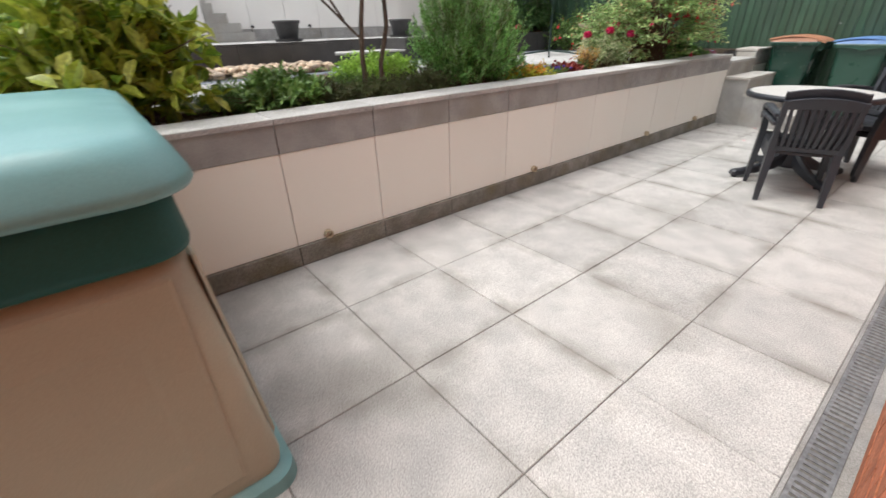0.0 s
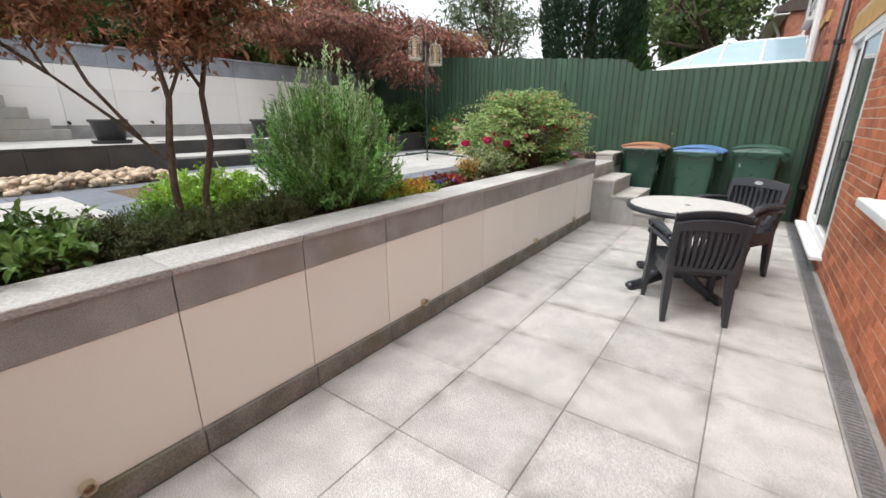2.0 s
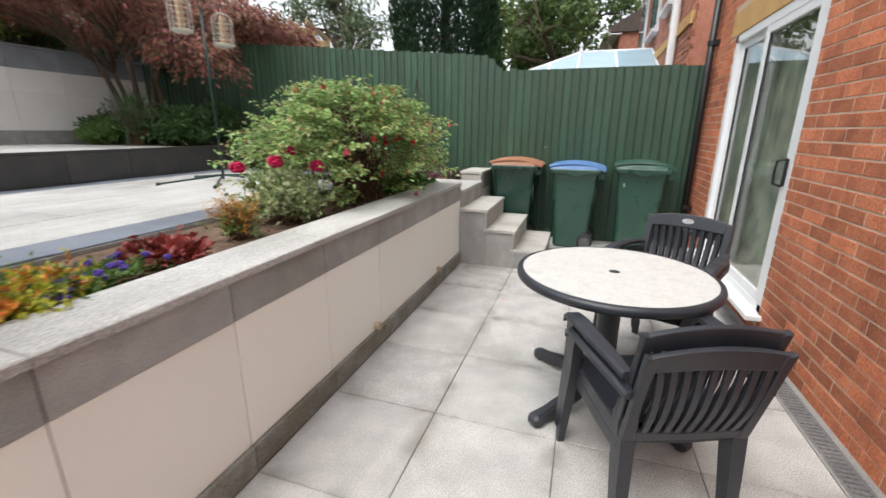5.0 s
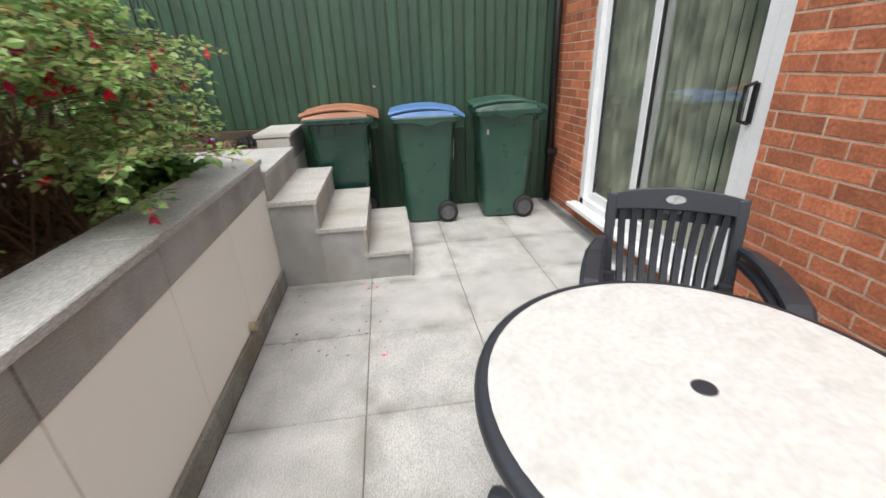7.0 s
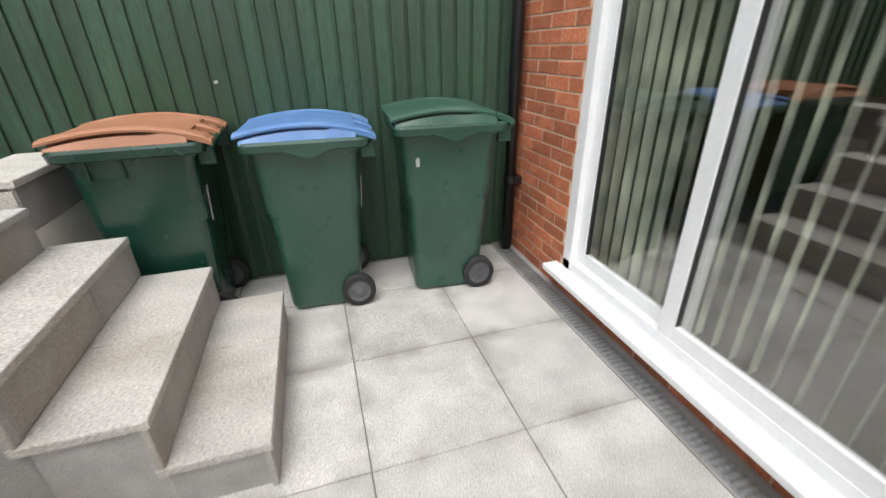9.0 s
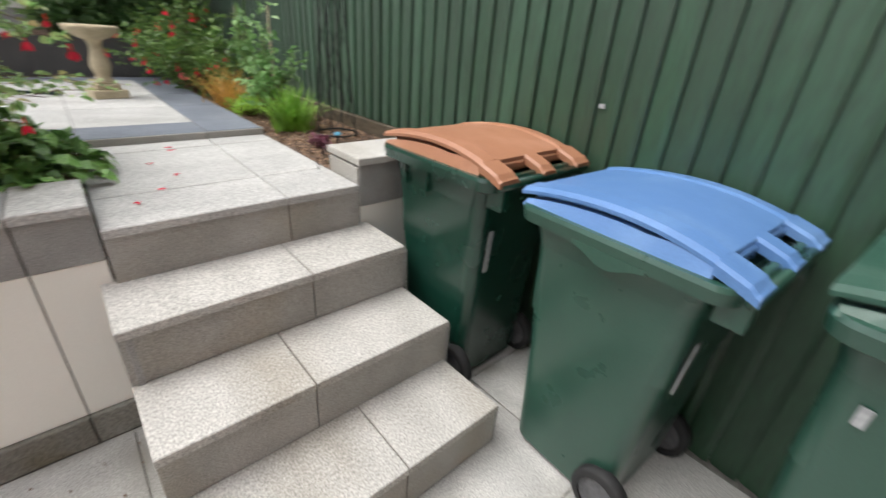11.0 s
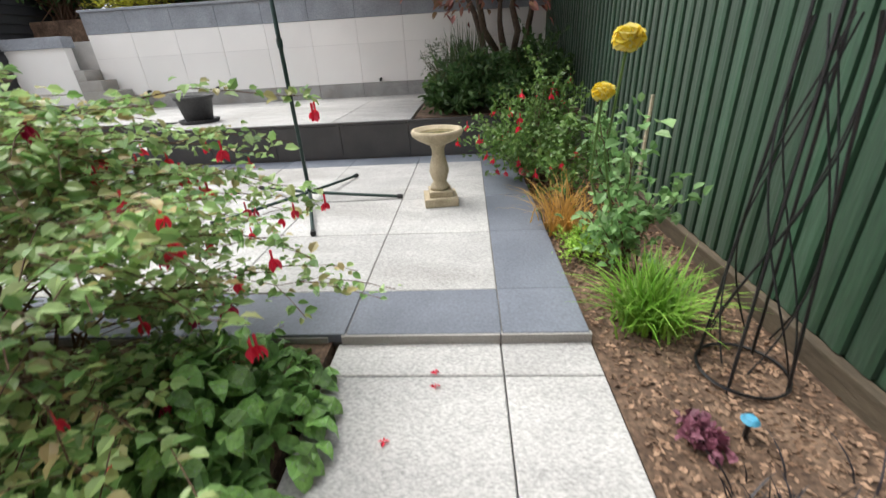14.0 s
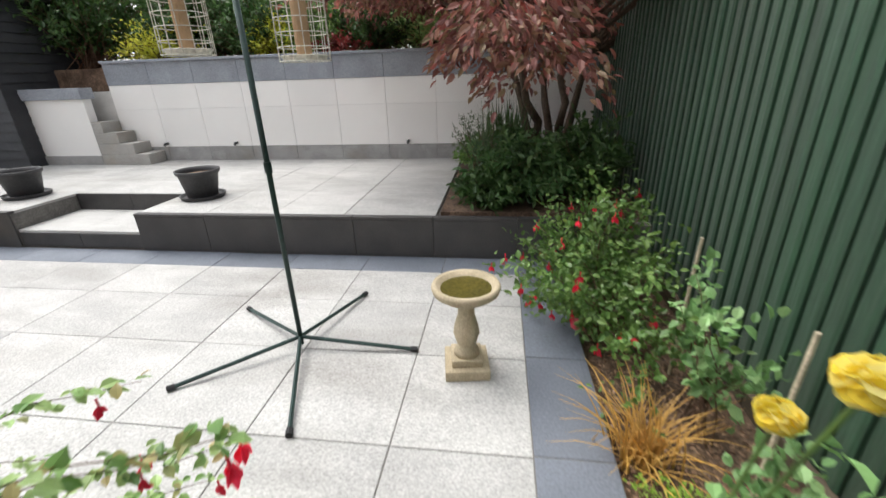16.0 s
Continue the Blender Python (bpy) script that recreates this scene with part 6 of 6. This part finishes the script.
bush(yr, (0.22, 0.20), 0.68, 15, 6, 5, (0.047, 0.033), L_ROSE, twig_len=0.15, low=0.2)
for q, r in (((0.20, -0.15, 0.935), 0.060), ((0.10, -0.18, 0.775), 0.047)):
    part("cane_stem", Grid().tube([(0, 0, 0), (q[0] * 0.5, q[1], q[2] * 0.6), (q[0], q[1], q[2])], 0.005, 5), L_MID, yr)
    rose_head(yr, q, r, F_YELLOW)
g = Grid()
g.leaves([(0.10, -0.05, 0.70), (0.18, -0.06, 0.68), (0.26, -0.05, 0.70), (0.14, 0.0, 0.64), (0.16, -0.12, 0.62)], [(1, 0, 0.1), (1, -0.2, 0.0), (1, 0.1, 0.1), (1, 0.8, 0), (0.8, -1, 0)], 0.09, 0.06)
part("broad_foliage", g, L_ROSE, yr)
ys2 = plant("rose_shoots", -2.2, 7.33, 0.785, "loose tall green rose shoots against the fence", "rose")
bush(ys2, (0.34, 0.18), 0.92, 10, 5, 6, (0.05, 0.034), L_ROSE, twig_len=0.18, low=0.45)
for xx in (-2.55, -1.85):
    cn = thing("cane", xx, 7.36, 0.785, 0, "pale bamboo cane pushed into the soil", "cane", "plant canes")
    part("cane", Grid().tube([(0, 0, 0), (0.01, 0.01, 0.72)], 0.008, 7), CANE, cn)
lf2 = plant("feathery_plant", -1.72, 7.12, 0.785, "low feathery green plant at the rose's foot", "plant")
bush(lf2, (0.20, 0.16), 0.14, 50, 4, 6, (0.022, 0.012), L_BRIGHT, twig_len=0.07)
rb = plant("red_fuchsia", -3.0, 7.12, 0.785, "spreading fuchsia with small red flowers by the fence")
tips, leafat = bush(rb, (0.92, 0.48), 0.80, 58, 11, 8, (0.042, 0.026), L_MID, twig_len=0.28, up=0.15, droop=0.05, low=0.0)
for p in leafat[(leafat[:, 1] < -0.22) | (leafat[:, 2] > 0.55) | (leafat[:, 0] > 0.5)][::48]:
    hanging_flowers(rb, [p], F_RED, size=0.040)
rose_head(rb, (0.30, -0.18, 0.16), 0.045, F_PINK)
# terrace bed
tb = plant("broad_evergreen", -4.45, 6.75, 1.155, "low dark evergreen with strappy and broad leaves on the terrace bed")
bush(tb, (0.7, 0.6), 0.55, 70, 9, 6, (0.075, 0.032), L_MIDDARK, twig_len=0.16)
tuft(plant("iris_clump", -5.15, 6.55, 1.155, "upright strappy green leaves", "plant"), 160, 0.85, 0.022, L_DARK, 0.10, 0.35)
for xx, yy, hh, mm in ((-4.15, 6.42, 0.30, L_DARK), (-5.5, 6.35, 0.35, L_MID), (-4.25, 7.25, 0.75, L_DARK), (-5.0, 7.2, 0.6, L_DARK), (-5.9, 6.6, 0.5, L_DARK)):
    lo = plant("low_shrub", xx, yy, 1.155, "low leafy shrub filling the shady terrace bed")
    bush(lo, (0.38, 0.34), hh, 60, 8, 6, (0.06, 0.03), mm, twig_len=0.14)
sg = plant("silver_shrub", -4.9, 6.35, 1.155, "airy grey-green shrub with tall loose shoots")
bush(sg, (0.45, 0.45), 0.85, 26, 6, 8, (0.035, 0.012), L_WILLOW, twig_len=0.16, low=0.5)

# bark chips and pebbles
ch_g = Grid()
n = 7000
xs = np.concatenate([rng.uniform(-3.6, -0.27, n), rng.uniform(-1.04, -0.28, 900)])
ysv = np.concatenate([rng.uniform(7.0, 7.58, n), rng.uniform(-1.0, 6.05, 900)])
zs = np.concatenate([np.full(n, 0.788), np.full(900, 0.803)])
ch_g.leaves(np.stack([xs, ysv, zs], 1), np.stack([rng.normal(size=n + 900), rng.normal(size=n + 900), rng.uniform(-0.05, 0.3, n + 900)], 1), 0.023, 0.013, 0.1)
chips = part("bark_chips", ch_g, CHIP)
tagged(chips, "loose brown bark chips scattered over the soil", "bark", kind="stuff")
pg = Grid()
ico = [(0, 0, 1), (0.89, 0, 0.45), (0.28, 0.85, 0.45), (-0.72, 0.53, 0.45), (-0.72, -0.53, 0.45), (0.28, -0.85, 0.45), (0.72, 0.53, -0.45), (-0.28, 0.85, -0.45), (-0.89, 0, -0.45), (-0.28, -0.85, -0.45), (0.72, -0.53, -0.45), (0, 0, -1)]
icf = [(0, 1, 2), (0, 2, 3), (0, 3, 4), (0, 4, 5), (0, 5, 1), (1, 6, 2), (2, 7, 3), (3, 8, 4), (4, 9, 5), (5, 10, 1), (6, 7, 2), (7, 8, 3), (8, 9, 4), (9, 10, 5), (10, 6, 1), (6, 11, 7), (7, 11, 8), (8, 11, 9), (9, 11, 10), (10, 11, 6)]
for k in range(1500):
    px, py = rng.uniform(-3.74, -3.02), rng.uniform(-2.8, 1.85)
    r = rng.uniform(0.022, 0.06)
    s = rng.uniform(0.6, 1.3, 3) * (1, 1, 0.6)
    a = rng.uniform(0, 6.28)
    pg.add([(px + r * (s[0] * vx * math.cos(a) - s[1] * vy * math.sin(a)), py + r * (s[0] * vx * math.sin(a) + s[1] * vy * math.cos(a)), 0.855 + rng.uniform(0, 0.001) + 0.03 * (k % 3) + r * s[2] * vz) for vx, vy, vz in ico], icf)
peb = part("pebbles", pg, PEBBLE, smooth=True)
tagged(peb, "rounded buff and cream river pebbles in a strip", "pebbles", kind="stuff")

# fallen petals on the paving
for k in range(52):
    px, py, zz = (rng.uniform(0.08, 0.75), rng.uniform(5.15, 6.0), 0.002) if k < 46 else (rng.uniform(-0.95, 0.0), rng.uniform(6.15, 6.5), LANDING + 0.002)
    g = Grid()
    red = k % 16 == 0 or k >= 46
    g.leaves([(0, 0, 0.003)] * (4 if red else 1), [(math.cos(w), math.sin(w), 0.15) for w in ([0, 1.6, 3.1, 4.7] if red else [0.5])], 0.016 if red else 0.019, 0.009)
    o = part("fallen_petal" if red else "fallen_leaf", g, F_RED if red else TWIG)
    o.location = (px, py, zz)
    tagged(o, "fallen red flower on the paving" if red else "tiny dry brown leaf on the paving", "petal" if red else "leaf", "fallen bits")


# ---- trees and buildings beyond the garden ----
def grow(g, p, d, length, r, depth, ends, split=3, spreadk=0.75, gravity=0.0):
    q = p + d * length
    m = (p + q) / 2 + rng.normal(size=3) * length * 0.06
    g.tube([p, m, q], [r, r * 0.85, r * 0.68], 6 if depth > 1 else 4, False)
    if depth <= 1:
        ends.append((m, q))
    if depth == 0:
        return
    for k in range(split):
        nd = unit(d + rng.normal(size=3) * spreadk + np.array([0, 0, gravity]))
        grow(g, q if k else m + (q - m) * 0.7, nd, length * rng.uniform(0.6, 0.85), r * 0.6, depth - 1, ends, split, spreadk, gravity)


def broad_tree(x, y, z, label, trunk_len, r, depth, leaf, leaf_mat, per_end, blob, split=3, spreadk=0.75, gravity=0.15, name="tree", first=(0, 0, 1)):
    t = plant(name, x, y, z, label, "tree")
    g, ends = Grid(), []
    grow(g, np.zeros(3), unit(first), trunk_len, r, depth, ends, split, spreadk, gravity)
    part("trunk", g, BARK, t)
    at, al = [], []
    for a, b in ends:
        for k in range(per_end):
            at.append(a + (b - a) * rng.uniform(0, 1.15) + rng.normal(size=3) * blob)
            al.append(rng.normal(size=3) + (0, 0, -0.25))
    part("crown", Grid().leaves(at, al, *leaf), leaf_mat, t)
    return t


# purple maple in the terrace bed: leaning stems and drooping layers of leaves
rng = np.random.default_rng(33)
mp = plant("maple_tree", -5.6, 7.05, 1.15, "large purple-leaved Japanese maple spreading over the back wall", "tree")
forks = []
for k in range(5):
    w = 1.3 * k + 0.4
    q = np.array([0.45 * math.cos(w), 0.42 * math.sin(w) - 0.1, rng.uniform(1.0, 1.35)])
    part("trunk", Grid().tube(stem_line((0.10 * math.cos(w), 0.10 * math.sin(w), 0), q, 0.02, 0.05), [0.055, 0.05, 0.045, 0.04, 0.034, 0.028], 7), BARK, mp, smooth=True)
    forks.append(q)
twg, at, al = Grid(), [], []
for k in range(104):
    w, rr = rng.uniform(0, 6.283), math.sqrt(rng.uniform(0.02, 1.0))
    cx, cy = 1.95 * rr * math.cos(w), 2.75 * rr * math.sin(w) + 0.45
    cz = 1.02 + 2.0 * (1 - rr ** 2) * rng.uniform(0.2, 1.0) + rng.uniform(-0.05, 0.35)
    cz = max(cz, 1.95 if cy > 0.15 else 1.12 if cy > -0.7 else 2.0)
    centre = np.array([cx, min(cy, 2.8), cz])
    f = min(forks, key=lambda v: np.linalg.norm(v[:2] - centre[:2]))
    twg.tube(stem_line(f, centre, 0.10, 0.05), [0.020, 0.017, 0.014, 0.010, 0.007, 0.004], 5, False)
    rad = rng.uniform(0.38, 0.62)
    for m in range(330):
        v, s = rng.uniform(0, 6.283), math.sqrt(rng.uniform(0, 1))
        at.append(centre + np.array([rad * s * math.cos(v), rad * s * math.sin(v), -0.22 * s * s + rng.normal() * 0.07]))
        al.append((math.cos(v) * 0.7 + rng.normal() * 0.4, math.sin(v) * 0.7 + rng.normal() * 0.4, -0.55 + rng.normal() * 0.3))
part("branchwork", twg, BARK, mp)
part("crown", Grid().leaves(at, al, 0.085, 0.036), L_MAPLE, mp)
rng = np.random.default_rng(34)

# mixed shrubs above the back wall
SHRUBS = ((-7.0, 1.6, 0.75, 0.75, 0.55, L_GOLD, "golden privet", 0.05), (-7.1, 3.0, 0.8, 0.8, 1.1, L_DARK, "dark evergreen shrub", 0.07), (-7.0, 3.9, 0.6, 0.6, 0.8, L_MID, "mid-green shrub", 0.06),
          (-7.2, 4.8, 0.8, 0.8, 1.2, L_DARK, "dark evergreen shrub", 0.07), (-7.0, 5.6, 0.7, 0.7, 0.9, L_FUCHSIA, "leafy green shrub", 0.06), (-7.3, 2.1, 0.9, 0.9, 1.5, L_DARK, "dark laurel hedge", 0.08),
          (-7.4, 6.6, 0.9, 0.9, 1.1, L_DARK, "dark evergreen shrub", 0.07), (-7.0, 0.4, 0.9, 0.9, 1.6, L_DARK, "dark laurel hedge", 0.08), (-6.9, 3.45, 0.4, 0.4, 0.6, L_GOLD, "golden shrub", 0.05), (-8.2, 3.4, 1.2, 1.5, 2.4, L_MID, "tall green shrub", 0.08),
          (-8.6, 5.6, 1.2, 1.5, 2.5, L_DARK, "tall dark shrub", 0.08), (-8.4, 0.9, 1.2, 1.5, 2.3, L_DARK, "tall dark shrub", 0.08), (-8.0, -1.0, 1.0, 1.3, 2.0, L_MID, "tall green shrub", 0.08))
hb = part("ground", Grid().block(-12, BACK_X - 0.25, -3.0, 9.2, -0.118, 2.40), SOIL)
tagged(hb, "raised bank of soil behind the white wall", "soil", kind="structure")
for x, y, a, b, h, mat, word, ls in SHRUBS:
    s = plant("shrub", x, y, 2.40, f"{word} growing above the white garden wall")
    bush(s, (a, b), h, int(60 + 40 * h), 8, 6, (ls, ls * 0.5), mat, stem_r=0.008, twig_len=0.26, low=0.0, rim=(0.6, 1.05))
rs = plant("red_shrub", -6.75, 4.35, 2.40, "small red-flowered shrub above the coping")
bush(rs, (0.35, 0.6), 0.35, 40, 5, 5, (0.05, 0.025), L_REDLEAF, twig_len=0.14)

# far trees beyond the fence
cf = plant("conifer_tree", -3.1, 15.0, 0.0, "tall dense dark green conifer", "tree")
part("trunk", Grid().tube([(0, 0, -0.1), (0, 0, 3), (0, 0, 7)], [0.25, 0.2, 0.08], 8), BARK, cf)
at, al = [], []
for k in range(42000):
    h = rng.uniform(0.5, 9.0)
    w = rng.uniform(0, 6.283)
    lobes = 1 + 0.16 * math.sin(3 * w + h * 0.5) + 0.10 * math.sin(7 * w - h * 1.3)
    rad = 1.32 * min(1.0, (9.6 - h) / 2.6) * lobes * rng.uniform(0.88, 1.03)
    at.append((rad * math.cos(w), rad * math.sin(w), h))
    al.append((math.cos(w) * 0.5 + rng.normal() * 0.3, math.sin(w) * 0.5 + rng.normal() * 0.3, 1.0))
part("crown", Grid().leaves(at, al, 0.17, 0.06), L_CONIFER, cf)
cf2 = plant("conifer_tree", -1.75, 15.0, 0.0, "narrow dark green conifer with golden lower sprays", "tree")
part("trunk", Grid().tube([(0, 0, -0.1), (0, 0, 5)], [0.15, 0.06], 8), BARK, cf2)
at, al = [], []
for k in range(5000):
    h, w = rng.uniform(0.5, 4.6), rng.uniform(0, 6.283)
    rad = 0.45 * min(1.0, (4.9 - h) / 2.0) * rng.uniform(0.75, 1.08) * (1 + 0.2 * math.sin(5 * w + h))
    at.append((rad * math.cos(w), rad * math.sin(w), h))
    al.append((math.cos(w) * 0.4, math.sin(w) * 0.4, 1.0))
part("crown", Grid().leaves(at, al, 0.20, 0.07), L_DARK, cf2)
broad_tree(0.8, 24.0, 0, "tall broadleaf tree with open airy crown", 3.0, 0.30, 5, (0.30, 0.20), L_TREE, 20, 0.30, 3, 0.62, 0.10)
broad_tree(-2.8, 27.0, 0, "tall broadleaf tree behind the conifer", 3.0, 0.30, 5, (0.30, 0.20), L_TREE, 16, 0.32, 3, 0.65, 0.10)
broad_tree(-9.5, 19.0, 0, "pale grey-green willow-like tree", 2.6, 0.26, 5, (0.32, 0.09), L_WILLOW, 18, 0.28, 3, 0.60, 0.05)
broad_tree(-13.0, 13.0, 0, "broadleaf tree beyond the bank", 2.4, 0.22, 5, (0.26, 0.16), L_TREE, 16, 0.28, 3, 0.65, 0.05)
broad_tree(-14.0, 5.0, 0, "broadleaf tree beyond the bank", 2.4, 0.22, 5, (0.26, 0.16), L_TREE, 16, 0.28, 3, 0.65, 0.05)
broad_tree(-13.0, -2.0, 0, "broadleaf tree beyond the bank", 2.4, 0.22, 5, (0.26, 0.16), L_TREE, 16, 0.28, 3, 0.65, 0.05)
hs = plant("shrub", -5.6, 13.0, 0.0, "yellow-green shrub beyond the fence")
bush(hs, (2.2, 1.5), 3.6, 120, 10, 6, (0.14, 0.08), L_WILLOW, stem_r=0.02, twig_len=0.5, low=0.0)

# neighbour's timber pergola
pe = thing("pergola", -6.6, 11.0, 0, 20, "bare timber garden pergola with notched rafters", "pergola")
for px in (-1.2, 1.2):
    for py in (-0.7, 0.7):
        part("post", Grid().block(px - 0.05, px + 0.05, py - 0.05, py + 0.05, -0.1, 3.55), WOOD, pe)
for py in (-0.7, 0.7):
    part("beam", rounded(-1.6, 1.6, py - 0.03, py + 0.03, 3.45, 3.62, 0.01), WOOD, pe)
    for s in (-1, 1):
        part("brace", Grid().tube([(s * 1.2, py, 2.9), (s * 0.95, py, 3.3), (s * 0.55, py, 3.48)], 0.035, 6), WOOD, pe)
for k in range(9):
    xx = -1.5 + 0.375 * k
    part("rafter", rounded(xx - 0.025, xx + 0.025, -1.1, 1.1, 3.60, 3.72, 0.008), WOOD, pe)

# neighbour's conservatory, built against the neighbouring house
co = thing("conservatory", 0, 0, 0, 0, "white framed conservatory with blue-tinted glazed hipped roof", "conservatory")
part("base_wall", Grid().block(0.0, 2.31, 10.55, 13.5, -0.1, 0.7), BRICK_PINK, co)
part("glazing", Grid().block(0.02, 2.30, 10.57, 13.48, 0.7, 2.38), DIMGLASS, co)
E0, R0 = 2.42, 3.02
corners = [(-0.14, 10.4, E0), (2.31, 10.4, E0), (2.31, 13.6, E0), (-0.14, 13.6, E0)]
ridge = [(0.93, 12.0, R0), (2.31, 12.0, R0)]
for q, lab in (((corners[0], corners[1], ridge[1], ridge[0]), ""), ((corners[2], corners[3], ridge[0], ridge[1]), ""), ((corners[3], corners[0], ridge[0]), "")):
    part("roof_pane", Grid().add([*q, *[(a, b, c - 0.02) for a, b, c in q]], [tuple(range(len(q))), tuple(range(2 * len(q) - 1, len(q) - 1, -1))]), ROOFGLASS, co, "blue-tinted roof glazing")
for a, b in ((corners[0], ridge[0]), (corners[3], ridge[0]), (ridge[0], ridge[1]), (corners[0], corners[1]), (corners[1], ridge[1]), ((0.93, 10.4, E0), ridge[0]), ((1.62, 10.4, E0), (1.62, 12.0, R0)), ((0.40, 10.4, E0), (0.40, 11.21, E0 + 0.303)), (corners[3], corners[0])):
    part("glazing_bar", Grid().tube([a, b], 0.026, 6), UPVC, co)
part("gutter", rounded(-0.18, 2.30, 10.32, 10.40, 2.33, 2.40, 0.02), UPVC, co)
part("finial", Grid().lathe([(0.0, R0), (0.05, R0 + 0.02), (0.022, R0 + 0.09), (0.045, R0 + 0.13), (0.0, R0 + 0.21)], 10, 0.93, 12.0), UPVC, co)

# neighbouring brick house
nh = thing("house", 2.32, 8.3, 0, 0, "neighbouring pinkish brick house with white windows and dark roof", "house")
part("wall", Grid().block(0.012, 7.0, 0.0, 7.4, -0.1, 5.2), BRICK_PINK, nh)
g = Grid()
for k in range(20, 69):
    z0 = 0.075 * k
    for j in range(33):
        yv = 0.225 * j + (0.1125 if k % 2 else 0)
        if yv < 7.38:
            g.block(0.0, 0.05, yv, min(yv + 0.215, 7.4), z0, z0 + 0.065)
part("brickwork", g, BRICK_PINK, nh)
part("string_course", Grid().block(-0.03, 0.05, 0.0, 7.4, 2.70, 2.84), LINTEL, nh)
for yy, zz, wd in ((1.55, 3.35, 0.8), (3.2, 3.3, 1.1), (5.4, 3.3, 1.1)):
    w = part("window", rounded(-0.05, 0.08, yy, yy + wd, zz, zz + 1.2, 0.01), UPVC, nh)
    for s in (0, 1):
        y0 = yy + 0.07 + s * (wd / 2 - 0.03)
        part("pane", Grid().block(-0.056, -0.05, y0, y0 + wd / 2 - 0.10, zz + 0.08, zz + 1.12), DIMGLASS, w)
    part("sill", Grid().block(-0.12, 0.05, yy - 0.06, yy + wd + 0.06, zz - 0.06, zz), UPVC, w)
part("downpipe", Grid().tube([(-0.07, 0.85, 0.0), (-0.07, 0.85, 4.6), (-0.22, 0.85, 4.95), (-0.30, 0.85, 5.1)], 0.055, 8), UPVC, nh)
part("waste_pipe", Grid().tube([(-0.06, 1.25, 2.9), (-0.06, 1.2, 3.25), (-0.07, 0.87, 3.05)], 0.025, 6), UPVC, nh)
part("soffit", Grid().block(-0.34, 0.05, -0.1, 7.5, 5.10, 5.14), UPVC, nh)
part("roof", Grid().loft([[(xx, yv, zz) for xx, zz in ((-0.42, 5.18), (-0.42, 5.30), (3.5, 7.6), (7.4, 5.30), (7.4, 5.18))] for yv in (-0.1, 7.6)]), ROOFTILE, nh)
part("fascia", Grid().block(-0.36, -0.33, -0.1, 7.5, 5.06, 5.26), UPVC, nh)
part("gutter", Grid().tube([(-0.41, -0.1, 5.20), (-0.41, 7.6, 5.20)], 0.055, 8), UPVC, nh)
nh2 = copy_thing(nh, pose(2.0, 19.5, -0.35, 0, 0, 4))

# ---- stones, bricks, boards and slabs, laid last ----
for pname, pmesh, pmat, pparent, place in PIECES:
    if not pmesh.materials:
        pmesh.materials.append(pmat)
    elif pmesh.materials[0] != pmat:
        key = (pmesh.name, pmat.name)
        if key not in SLABS:
            SLABS[key] = pmesh.copy()
            SLABS[key].materials.clear()
            SLABS[key].materials.append(pmat)
        pmesh = SLABS[key]
    o = new(pname, pmesh)
    o.parent = pparent
    o.location = place
